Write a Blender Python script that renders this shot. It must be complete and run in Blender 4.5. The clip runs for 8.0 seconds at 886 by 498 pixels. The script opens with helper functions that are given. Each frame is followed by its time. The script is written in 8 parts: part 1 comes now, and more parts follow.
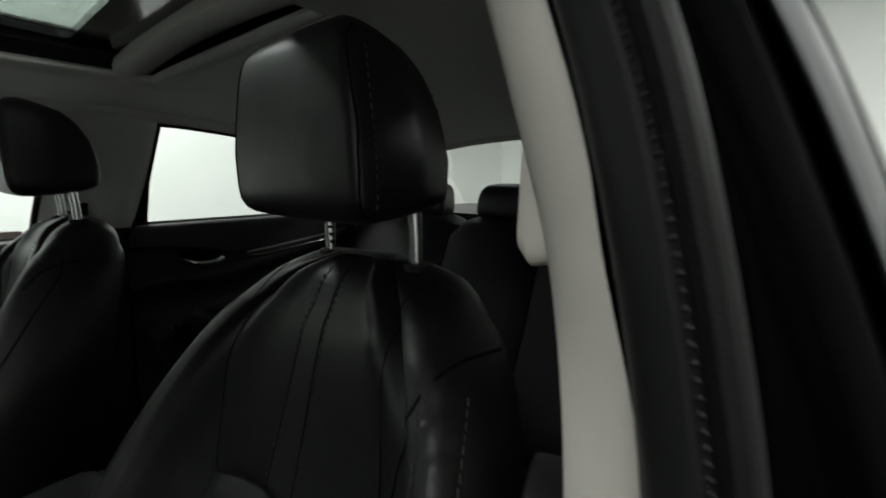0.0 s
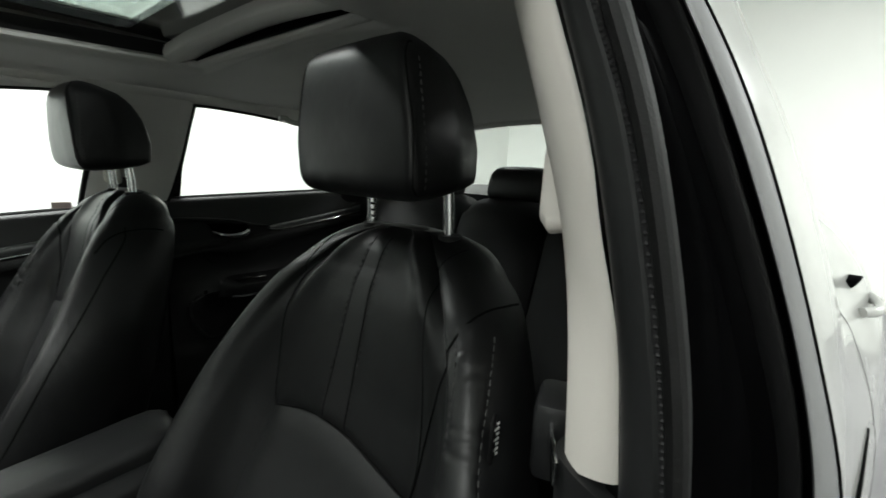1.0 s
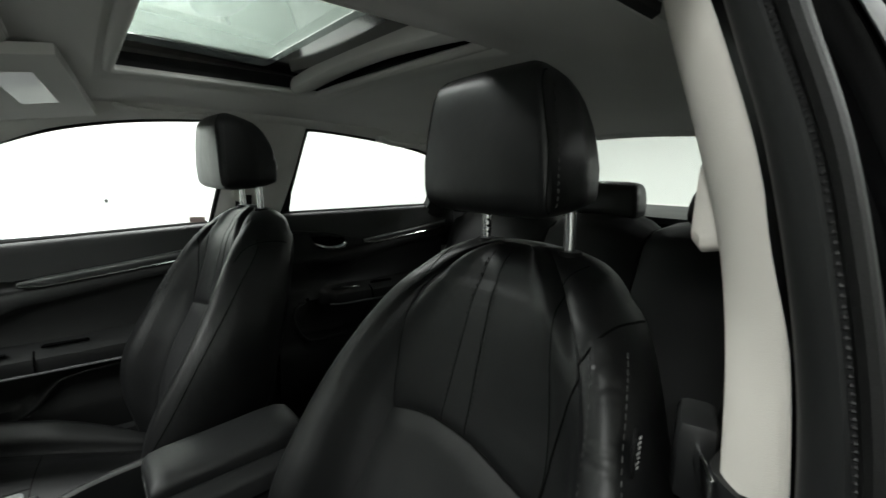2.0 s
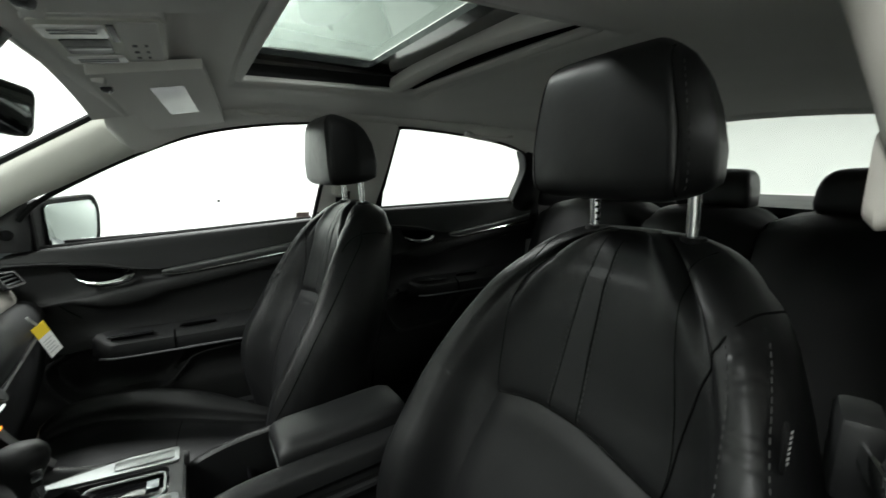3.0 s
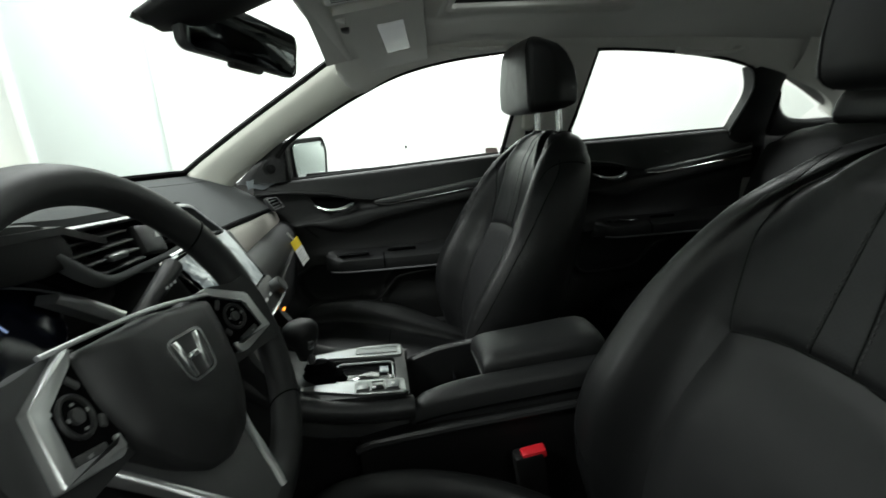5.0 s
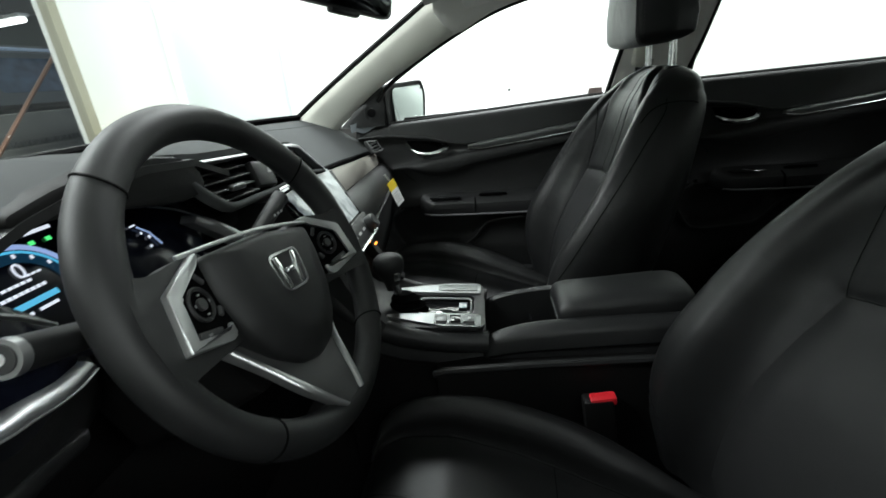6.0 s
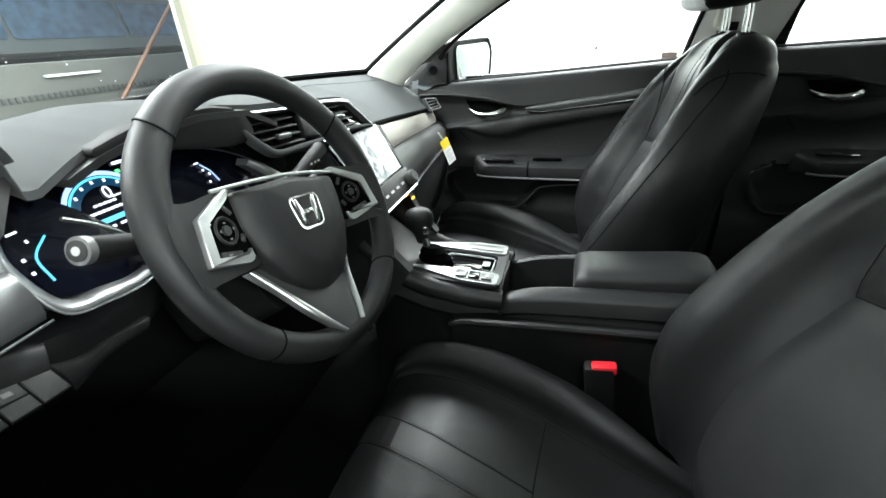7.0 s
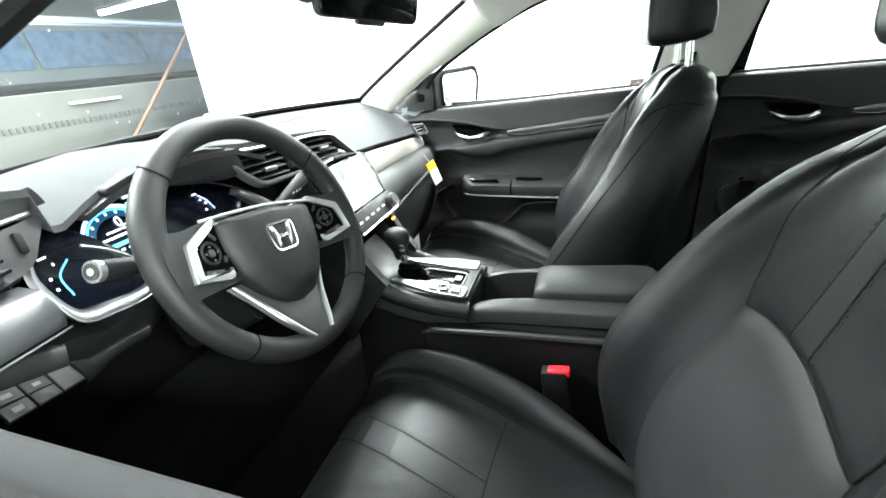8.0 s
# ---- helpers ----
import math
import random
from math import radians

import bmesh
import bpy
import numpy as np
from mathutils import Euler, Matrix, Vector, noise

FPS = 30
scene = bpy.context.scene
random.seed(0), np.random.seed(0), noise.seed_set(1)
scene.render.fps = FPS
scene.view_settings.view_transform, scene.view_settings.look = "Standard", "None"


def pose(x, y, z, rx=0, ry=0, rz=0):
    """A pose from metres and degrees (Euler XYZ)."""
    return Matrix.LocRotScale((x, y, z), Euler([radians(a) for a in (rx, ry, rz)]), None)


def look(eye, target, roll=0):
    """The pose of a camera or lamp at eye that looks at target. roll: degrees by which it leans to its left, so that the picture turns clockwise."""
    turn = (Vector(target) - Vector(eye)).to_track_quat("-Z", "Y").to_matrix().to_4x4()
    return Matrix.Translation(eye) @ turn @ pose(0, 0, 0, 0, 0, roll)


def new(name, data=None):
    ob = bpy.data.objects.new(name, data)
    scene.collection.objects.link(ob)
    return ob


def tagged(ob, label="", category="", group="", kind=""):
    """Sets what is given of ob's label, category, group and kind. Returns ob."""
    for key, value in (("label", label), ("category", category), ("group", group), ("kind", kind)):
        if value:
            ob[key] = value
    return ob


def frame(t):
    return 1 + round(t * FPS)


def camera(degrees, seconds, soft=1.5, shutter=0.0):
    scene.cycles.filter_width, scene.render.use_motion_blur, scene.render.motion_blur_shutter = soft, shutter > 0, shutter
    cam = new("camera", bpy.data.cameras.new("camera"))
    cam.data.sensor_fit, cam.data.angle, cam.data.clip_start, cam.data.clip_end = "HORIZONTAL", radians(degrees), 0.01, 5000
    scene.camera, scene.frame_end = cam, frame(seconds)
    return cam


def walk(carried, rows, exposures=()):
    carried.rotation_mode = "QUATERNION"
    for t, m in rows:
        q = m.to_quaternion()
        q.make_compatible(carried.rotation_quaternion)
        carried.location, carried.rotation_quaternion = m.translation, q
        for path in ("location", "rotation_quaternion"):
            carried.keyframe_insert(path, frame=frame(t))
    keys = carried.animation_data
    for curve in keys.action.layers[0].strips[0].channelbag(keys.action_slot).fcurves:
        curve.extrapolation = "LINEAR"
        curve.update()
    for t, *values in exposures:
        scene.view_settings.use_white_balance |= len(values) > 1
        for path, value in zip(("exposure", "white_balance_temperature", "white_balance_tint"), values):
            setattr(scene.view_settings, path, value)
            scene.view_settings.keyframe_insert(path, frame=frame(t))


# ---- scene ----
from mathutils.bvhtree import BVHTree

cam = camera(92.3, 8.0, shutter=0.4)
PATH = [
    (0, (-0.71, 0.297, 1.075), (0.554, -1.228, 0.795), 1.5),
    (0.3, (-0.740, 0.331, 1.076), (0.418, -1.266, 0.751), 3.2),
    (0.5, (-0.745, 0.345, 1.077), (0.419, -1.241, 0.718), 3.3),
    (1, (-0.744, 0.383, 1.079), (0.518, -1.123, 0.708), 2.7),
    (1.5, (-0.732, 0.413, 1.082), (0.658, -0.983, 0.739), 2.2),
    (2.8, (-0.702, 0.488, 1.077), (0.951, -0.589, 0.75), 1.0),
    (3, (-0.701, 0.492, 1.07), (0.993, -0.516, 0.729), 0.5),
    (3.5, (-0.693, 0.505, 1.062), (1.073, -0.353, 0.679), 0.3),
    (4, (-0.688, 0.521, 1.054), (1.146, -0.149, 0.622), -0.3),
    (4.5, (-0.682, 0.542, 1.042), (1.197, 0.061, 0.555), -1.1),
    (5, (-0.679, 0.558, 1.028), (1.221, 0.279, 0.468), -2.4),
    (5.2, (-0.681, 0.56, 1.023), (1.219, 0.369, 0.429), -3.0),
    (6.3, (-0.711, 0.503, 1.021), (1.085, 0.819, 0.201), -4.4),
    (6.5, (-0.717, 0.486, 1.022), (1.05, 0.856, 0.162), -4.1),
    (7, (-0.733, 0.432, 1.032), (0.968, 0.96, 0.121), -3.0),
    (7.5, (-0.755, 0.373, 1.047), (0.919, 0.977, 0.134), -3.4),
    (8, (-0.783, 0.33, 1.073), (0.928, 0.918, 0.22), -4.3),
]
walk(cam, [(t, look(eye, target, roll)) for t, eye, target, roll in PATH],
     [(0, -0.68, 6500, 10), (0.5, -0.1, 6500, 10), (1.5, 0.14, 6500, 10), (3.5, 0.3, 6480, 9), (5.0, 0.05, 6420, 8),
      (6.5, 0.78, 6250, 10), (7.0, 1.6, 6250, 10), (7.5, 2.12, 6250, 10), (8, 2.54, 6250, 10)])


# ---- world, light, exposure ----
world = bpy.data.worlds.new("world")
scene.world = world
world.use_nodes = True
world.node_tree.nodes["Background"].inputs[0].default_value = (0.75, 0.85, 1.0, 1)
world.node_tree.nodes["Background"].inputs[1].default_value = 0.35


def area_lamp(name, x, y, z, sx, sy, power, aim):
    d = bpy.data.lights.new(name, "AREA")
    d.shape, d.size, d.size_y, d.energy, d.color = "RECTANGLE", sx, sy, power, (0.96, 1.0, 0.97)
    ob = new(name, d)
    ob.matrix_world = look((x, y, z), aim)
    return ob


# Unseen lamps without fixtures, placed and powered to brighten walls, dash and seats
for lx, ly, pw in ((2.1, 1.9, 40), (0.35, 2.8, 90), (2.1, 0.2, 150), (2.1, -2.6, 50), (-1.3, 3.0, 85), (-2.7, -0.6, 16), (-2.6, -3.2, 98)):
    area_lamp("unseen_ceiling_light", lx, ly, 2.98, 0.5, 1.6, pw, (lx, ly + 0.001, 0))


# ---- materials ----
def material(name, color, rough=0.5, metal=0.0, bump=0.0, scale=200.0, vary=0.15, stain=6.0, kind="NOISE", spec=0.5, coat=0.0, emit=None, power=0.0, stretch=(1, 1, 1), crease=0.0):
    m = bpy.data.materials.new(name)
    m.use_nodes = True
    nt = m.node_tree
    n, l = nt.nodes, nt.links
    b = n["Principled BSDF"]
    b.inputs["Roughness"].default_value = rough
    b.inputs["Metallic"].default_value = metal
    b.inputs["Specular IOR Level"].default_value = spec
    b.inputs["Coat Weight"].default_value = coat
    if emit:
        b.inputs["Emission Color"].default_value = (*emit, 1)
        b.inputs["Emission Strength"].default_value = power
    tc = n.new("ShaderNodeTexCoord")
    mp = n.new("ShaderNodeMapping")
    mp.inputs["Scale"].default_value = stretch
    l.new(tc.outputs["Object"], mp.inputs["Vector"])
    big = n.new("ShaderNodeTexNoise")
    big.inputs["Scale"].default_value = stain
    big.inputs["Detail"].default_value = 5
    l.new(mp.outputs["Vector"], big.inputs["Vector"])
    mix = n.new("ShaderNodeMixRGB")
    mix.inputs[1].default_value = (*[c * (1 - vary) for c in color], 1)
    mix.inputs[2].default_value = (*[min(1, c * (1 + vary)) for c in color], 1)
    l.new(big.outputs["Fac"], mix.inputs[0])
    l.new(mix.outputs[0], b.inputs["Base Color"])
    rr = n.new("ShaderNodeMapRange")
    rr.inputs["To Min"].default_value = max(0.02, rough - 0.08)
    rr.inputs["To Max"].default_value = min(1, rough + 0.08)
    l.new(big.outputs["Fac"], rr.inputs["Value"])
    l.new(rr.outputs[0], b.inputs["Roughness"])
    if bump:
        if kind == "VORONOI":
            fine = n.new("ShaderNodeTexVoronoi")
            out = fine.outputs["Distance"]
        elif kind == "WAVE":
            fine = n.new("ShaderNodeTexWave")
            out = fine.outputs["Fac"]
        else:
            fine = n.new("ShaderNodeTexNoise")
            fine.inputs["Detail"].default_value = 3
            out = fine.outputs["Fac"]
        fine.inputs["Scale"].default_value = scale
        l.new(mp.outputs["Vector"], fine.inputs["Vector"])
        bp = n.new("ShaderNodeBump")
        bp.inputs["Strength"].default_value = bump
        bp.inputs["Distance"].default_value = 0.001
        l.new(out, bp.inputs["Height"])
        if crease:
            wr = n.new("ShaderNodeTexNoise")
            wr.inputs["Scale"].default_value = 9
            wr.inputs["Detail"].default_value = 2
            wr.inputs["Distortion"].default_value = 0.6
            l.new(mp.outputs["Vector"], wr.inputs["Vector"])
            b2 = n.new("ShaderNodeBump")
            b2.inputs["Strength"].default_value = crease
            b2.inputs["Distance"].default_value = 0.012
            l.new(wr.outputs["Fac"], b2.inputs["Height"])
            w2 = n.new("ShaderNodeTexNoise")
            w2.inputs["Scale"].default_value = 38
            w2.inputs["Detail"].default_value = 4
            w2.inputs["Distortion"].default_value = 0.8
            l.new(mp.outputs["Vector"], w2.inputs["Vector"])
            b3 = n.new("ShaderNodeBump")
            b3.inputs["Strength"].default_value = crease
            b3.inputs["Distance"].default_value = 0.0016
            l.new(w2.outputs["Fac"], b3.inputs["Height"])
            l.new(b2.outputs[0], b3.inputs["Normal"])
            l.new(b3.outputs[0], bp.inputs["Normal"])
        l.new(bp.outputs[0], b.inputs["Normal"])
    return m


def glass_material(name, tint, gloss=1.0):
    m = bpy.data.materials.new(name)
    m.use_nodes = True
    nt = m.node_tree
    nt.nodes.clear()
    o = nt.nodes.new("ShaderNodeOutputMaterial")
    tr = nt.nodes.new("ShaderNodeBsdfTransparent")
    tr.inputs[0].default_value = (*tint, 1)
    gl = nt.nodes.new("ShaderNodeBsdfGlossy")
    gl.inputs["Roughness"].default_value = 0.02
    lw = nt.nodes.new("ShaderNodeLayerWeight")
    lw.inputs["Blend"].default_value = 0.5
    pw = nt.nodes.new("ShaderNodeMath")
    pw.operation = "POWER"
    pw.inputs[1].default_value = 5.0
    nt.links.new(lw.outputs["Facing"], pw.inputs[0])
    fr = nt.nodes.new("ShaderNodeMapRange")
    fr.inputs["To Min"].default_value = 0.03
    fr.inputs["To Max"].default_value = 0.6 * gloss
    nt.links.new(pw.outputs[0], fr.inputs["Value"])
    mx = nt.nodes.new("ShaderNodeMixShader")
    nt.links.new(fr.outputs[0], mx.inputs[0])
    nt.links.new(tr.outputs[0], mx.inputs[1])
    nt.links.new(gl.outputs[0], mx.inputs[2])
    nt.links.new(mx.outputs[0], o.inputs[0])
    return m


LEATHER = material("black_leather", (0.0070, 0.0073, 0.0075), 0.41, bump=0.06, scale=1100, kind="VORONOI", vary=0.2, spec=0.38, crease=0.22)
LEATHER_PERF = material("black_leather_insert", (0.0105, 0.011, 0.0113), 0.52, bump=0.08, scale=1300, kind="VORONOI", vary=0.15, spec=0.42)
INSERT = material("matt_insert_leather", (0.0076, 0.0079, 0.0081), 0.52, bump=0.06, scale=1200, kind="VORONOI", vary=0.2, spec=0.38, crease=0.18)
ACCENT = material("ribbed_accent_leather", (0.009, 0.0093, 0.0095), 0.40, bump=0.03, scale=700, vary=0.3, stain=160, stretch=(1, 1, 1), spec=0.42)
THREAD = material("grey_thread", (0.055, 0.055, 0.055), 0.8, bump=0.3, scale=900, spec=0.1)
PIPING = material("dark_seam", (0.003, 0.003, 0.003), 0.8, bump=0.2, scale=900, spec=0.1)
# copy of the seat leather, duller and darker to stand for shade in the rear
LEATHER_SHADED = material("shaded_black_leather", (0.006, 0.0062, 0.0063), 0.62, bump=0.08, scale=1100, kind="VORONOI", vary=0.2, spec=0.18, crease=0.15)
SOFT = material("soft_black_plastic", (0.012, 0.0124, 0.0127), 0.48, bump=0.12, scale=1200, vary=0.12, spec=0.42)
DASHTOP = material("grey_black_dash_skin", (0.062, 0.065, 0.0655), 0.8, bump=0.3, scale=1000, vary=0.1, spec=0.05)
PANEL = material("dark_door_skin", (0.0125, 0.013, 0.013), 0.6, bump=0.25, scale=900, vary=0.12, spec=0.36)
GLOSS = material("piano_black", (0.008, 0.008, 0.009), 0.12, vary=0.2, coat=0.4)
RUBBER = material("black_rubber", (0.005, 0.005, 0.005), 0.6, bump=0.3, scale=600, spec=0.22)
BEIGE = material("beige_pillar_plastic", (0.60, 0.57, 0.525), 0.6, bump=0.3, scale=1200, vary=0.06)
PALE = material("pale_pillar_trim", (0.60, 0.60, 0.54), 0.7, bump=0.25, scale=1200, vary=0.05)
LINER = material("light_grey_headliner", (0.70, 0.695, 0.66), 0.95, bump=0.5, scale=1500, vary=0.06, spec=0.2)
CHROME = material("chrome", (0.75, 0.76, 0.76), 0.12, 1.0, vary=0.04)
SATIN = material("satin_silver", (0.27, 0.28, 0.28), 0.38, 0.9, bump=0.05, scale=900, vary=0.05)
SILVER = material("silver_paint_trim", (0.30, 0.305, 0.31), 0.34, 0.75, bump=0.05, scale=900, vary=0.08, spec=0.6)
POST = material("polished_steel_post", (0.62, 0.63, 0.63), 0.22, 0.9, vary=0.05)
BRIGHT = material("bright_silver_paint", (0.52, 0.53, 0.53), 0.3, 0.85, bump=0.04, scale=900, vary=0.05)
SEAL = material("dark_grey_seal", (0.016, 0.016, 0.0165), 0.5, bump=0.2, scale=700, spec=0.3)
DIMPRINT = material("dim_print", (0.16, 0.16, 0.16), 0.7)
SWITCHGREY = material("dark_grey_switch", (0.03, 0.031, 0.031), 0.55, bump=0.1, scale=900, vary=0.1)
HUBSKIN = material("fine_grained_hub_skin", (0.0105, 0.011, 0.0112), 0.5, bump=0.25, scale=1400, vary=0.1, spec=0.4)
SATIN_DARK = material("dark_satin_silver", (0.16, 0.165, 0.165), 0.36, 0.85, bump=0.05, scale=900, vary=0.05)
CHAMP = material("pale_metallic_trim", (0.38, 0.36, 0.325), 0.42, 0.4, bump=0.2, scale=300, vary=0.08, stretch=(0.1, 1, 6))
CARPET = material("black_carpet", (0.010, 0.010, 0.010), 0.95, bump=0.8, scale=900, spec=0.02)
# near-black without sheen; also draws the shade inside slots and recesses
MATTE = material("dull_black_channel", (0.002, 0.002, 0.0022), 0.85, bump=0.2, scale=700, spec=0.03)
FRAMEGREY = material("grey_frame_strip", (0.20, 0.20, 0.205), 0.5, bump=0.1, scale=700, vary=0.1)
PIANO = material("glossy_black_cover", (0.003, 0.003, 0.0033), 0.16, vary=0.1, spec=0.25)
GREYTRIM = material("mid_grey_trim", (0.11, 0.11, 0.115), 0.55, bump=0.1, scale=700)
WHITEPAINT = material("white_car_paint", (0.46, 0.46, 0.445), 0.25, vary=0.04, coat=0.6)
WALLPAINT = material("white_wall_paint", (0.82, 0.83, 0.80), 0.8, bump=0.15, scale=60, vary=0.04, stain=1.2)
CEILPAINT = material("grey_white_ceiling", (0.62, 0.64, 0.62), 0.85, bump=0.2, scale=30, vary=0.08, stain=1.5)
CONCRETE = material("pale_grey_floor", (0.22, 0.215, 0.225), 0.7, bump=0.3, scale=40, vary=0.12, stain=2)
MIRROR = material("mirror_glass", (0.42, 0.46, 0.45), 0.02, 1.0, vary=0.01)
DARKMIRROR = material("dark_mirror_glass", (0.10, 0.11, 0.11), 0.03, 1.0, vary=0.02)
FILM = material("clear_protective_film", (0.30, 0.33, 0.35), 0.15, bump=1.0, scale=25, vary=0.1, coat=0.5)
PAPER = material("white_paper", (0.8, 0.8, 0.78), 0.85, vary=0.04)
LAMINATE = material("laminated_label", (0.8, 0.82, 0.82), 0.12, vary=0.03, coat=1.0, spec=1.0)
YELLOW = material("yellow_paper", (0.85, 0.62, 0.02), 0.8, vary=0.05)
RED = material("red_plastic", (0.65, 0.02, 0.03), 0.35, vary=0.08)
PRINT = material("dark_print", (0.06, 0.06, 0.06), 0.8)
GREYPRINT = material("pale_print", (0.5, 0.5, 0.5), 0.7)
LCD = material("dark_display", (0.004, 0.005, 0.01), 0.15, vary=0.1)
LAVENDER = material("lit_lavender", (0.1, 0.1, 0.2), 0.4, emit=(0.45, 0.62, 1.0), power=0.5)
DOORTOP = material("dull_door_top", (0.028, 0.0285, 0.029), 0.8, bump=0.2, scale=900, spec=0.08)
CYAN = material("lit_cyan", (0.02, 0.1, 0.14), 0.4, emit=(0.12, 0.62, 0.95), power=0.6)
TEAL = material("lit_teal", (0.01, 0.06, 0.08), 0.4, emit=(0.03, 0.16, 0.34), power=0.10)
LITWHITE = material("lit_white", (0.3, 0.3, 0.32), 0.4, emit=(0.85, 0.9, 1.0), power=0.7)
LITRED = material("lit_red", (0.3, 0.0, 0.0), 0.4, emit=(1.0, 0.05, 0.06), power=2.0)
LITAMBER = material("lit_amber", (0.3, 0.1, 0.0), 0.4, emit=(1.0, 0.3, 0.03), power=2.5)
LITGREEN = material("lit_green", (0.0, 0.2, 0.05), 0.4, emit=(0.1, 0.8, 0.2), power=1.0)
LAMPLENS = material("white_lamp_lens", (0.8, 0.8, 0.78), 0.35, vary=0.03)
GLASS = glass_material("clear_glass", (0.95, 0.97, 0.96))
# tint for unseen panes, set this dark to hold light off the rear bench
DARKGLASS = glass_material("light_cutting_glass", (0.09, 0.10, 0.095))
SUNGLASS = glass_material("tinted_roof_glass", (0.42, 0.46, 0.44))
OUTGREY = material("grey_vehicle_paint", (0.075, 0.088, 0.092), 0.4, vary=0.25, stain=1.5)
# the strong mottling paints tree reflections into the glass colour
OUTGLASS = material("mottled_reflection_glass", (0.05, 0.085, 0.13), 0.2, vary=0.85, stain=9, bump=0.4, scale=14)
WOOD = material("brown_wood", (0.16, 0.085, 0.055), 0.7, bump=0.4, scale=60, vary=0.3)
ASPHALT = material("asphalt", (0.06, 0.062, 0.062), 0.9, bump=0.8, scale=80, vary=0.3)
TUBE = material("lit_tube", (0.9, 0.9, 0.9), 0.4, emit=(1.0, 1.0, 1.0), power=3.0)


# ---- building helpers ----
def thing(name, label, category, group="", at=(0, 0, 0), kind=""):
    ob = new(name)
    ob.location = at
    ob.empty_display_size = 0.05
    return tagged(ob, label, category, group, kind)


def part(name, bm, mat, parent=None, label="", smooth=True, kind=""):
    me = bpy.data.meshes.new(name)
    bmesh.ops.recalc_face_normals(bm, faces=bm.faces)
    bm.to_mesh(me)
    bm.free()
    me.materials.append(mat)
    if smooth:
        me.shade_smooth()
        try:
            me.set_sharp_from_angle(angle=radians(38))
        except AttributeError:
            pass
    ob = new(name, me)
    if parent is not None:
        base = Vector()
        p = parent
        while p is not None:
            base += p.location
            p = p.parent
        ob.parent = parent
        ob.location = -base
    return tagged(ob, label, kind=kind)


def spline(pts, n, closed=False):
    P = [Vector(p) for p in pts]
    m = len(P)
    out = []
    segs = m if closed else m - 1
    for i in range(n if closed else n + 1):
        s = i / n * segs
        k = min(int(s), segs - 1)
        f = s - k
        if closed:
            a, b, c, d = P[(k - 1) % m], P[k % m], P[(k + 1) % m], P[(k + 2) % m]
        else:
            b, c = P[k], P[k + 1]
            a = P[k - 1] if k > 0 else b * 2 - c
            d = P[k + 2] if k + 2 < m else c * 2 - b
        out.append(0.5 * (2 * b + (c - a) * f + (2 * a - 5 * b + 4 * c - d) * f * f + (3 * b - a - 3 * c + d) * f ** 3))
    return out


def loft(rings, caps=True, bm=None):
    bm = bm or bmesh.new()
    vs = [[bm.verts.new(p) for p in r] for r in rings]
    n = len(rings[0])
    for a, b in zip(vs, vs[1:]):
        for i in range(n):
            bm.faces.new((a[i], a[(i + 1) % n], b[(i + 1) % n], b[i]))
    if caps:
        bm.faces.new(list(reversed(vs[0])))
        bm.faces.new(vs[-1])
    return bm


def tube(pts, r, n=8, closed=False, flat=1.0, up=None, bm=None):
    """A swept tube; r may be a number or a function of 0..1; flat squeezes it along its second axis."""
    P = [Vector(p) for p in pts]
    m = len(P)
    rings = []
    ref = Vector(up) if up else None
    for i, p in enumerate(P):
        if closed:
            t = P[(i + 1) % m] - P[i - 1]
        else:
            t = P[min(i + 1, m - 1)] - P[max(i - 1, 0)]
        t.normalize()
        if ref is None:
            ref = t.orthogonal()
        a = (ref - t * ref.dot(t)).normalized()
        if up is None:
            ref = a
        b = t.cross(a)
        rad = r(i / max(1, m - 1)) if callable(r) else r
        rings.append([p + a * (math.cos(k * math.tau / n) * rad * flat) + b * (math.sin(k * math.tau / n) * rad) for k in range(n)])
    if closed:
        rings.append(rings[0])
        bm = bm or bmesh.new()
        vs = [[bm.verts.new(q) for q in rr] for rr in rings[:-1]]
        for i in range(m):
            A, B = vs[i], vs[(i + 1) % m]
            for k in range(n):
                bm.faces.new((A[k], A[(k + 1) % n], B[(k + 1) % n], B[k]))
        return bm
    return loft(rings, True, bm)


def rbox(sx, sy, sz, r=0.004, seg=2, m=None, bm=None):
    """A box with rounded edges, centred on m."""
    b2 = bmesh.new()
    bmesh.ops.create_cube(b2, size=1)
    bmesh.ops.scale(b2, vec=(sx, sy, sz), verts=b2.verts)
    if r:
        bmesh.ops.bevel(b2, geom=list(b2.edges), offset=min(r, sx * 0.49, sy * 0.49, sz * 0.49), segments=seg, profile=0.5, affect="EDGES")
    if m is not None:
        bmesh.ops.transform(b2, matrix=m, verts=b2.verts)
    return b2


def at(x, y, z, rx=0, ry=0, rz=0):
    return pose(x, y, z, rx, ry, rz)


def prism(poly, depth, m=None, bevel=0.002, seg=2):
    """A plate from a polygon in its own xy plane, from 0 to depth along its z, with softened edges, then moved by m."""
    bm = bmesh.new()
    lo = [bm.verts.new((x, y, 0)) for x, y in poly]
    hi = [bm.verts.new((x, y, depth)) for x, y in poly]
    n = len(poly)
    bm.faces.new(list(reversed(lo)))
    top = bm.faces.new(hi)
    for i in range(n):
        bm.faces.new((lo[i], lo[(i + 1) % n], hi[(i + 1) % n], hi[i]))
    if bevel:
        bmesh.ops.bevel(bm, geom=list(top.edges), offset=bevel, segments=seg, profile=0.5, affect="EDGES")
    if m is not None:
        bmesh.ops.transform(bm, matrix=m, verts=bm.verts)
    return bm


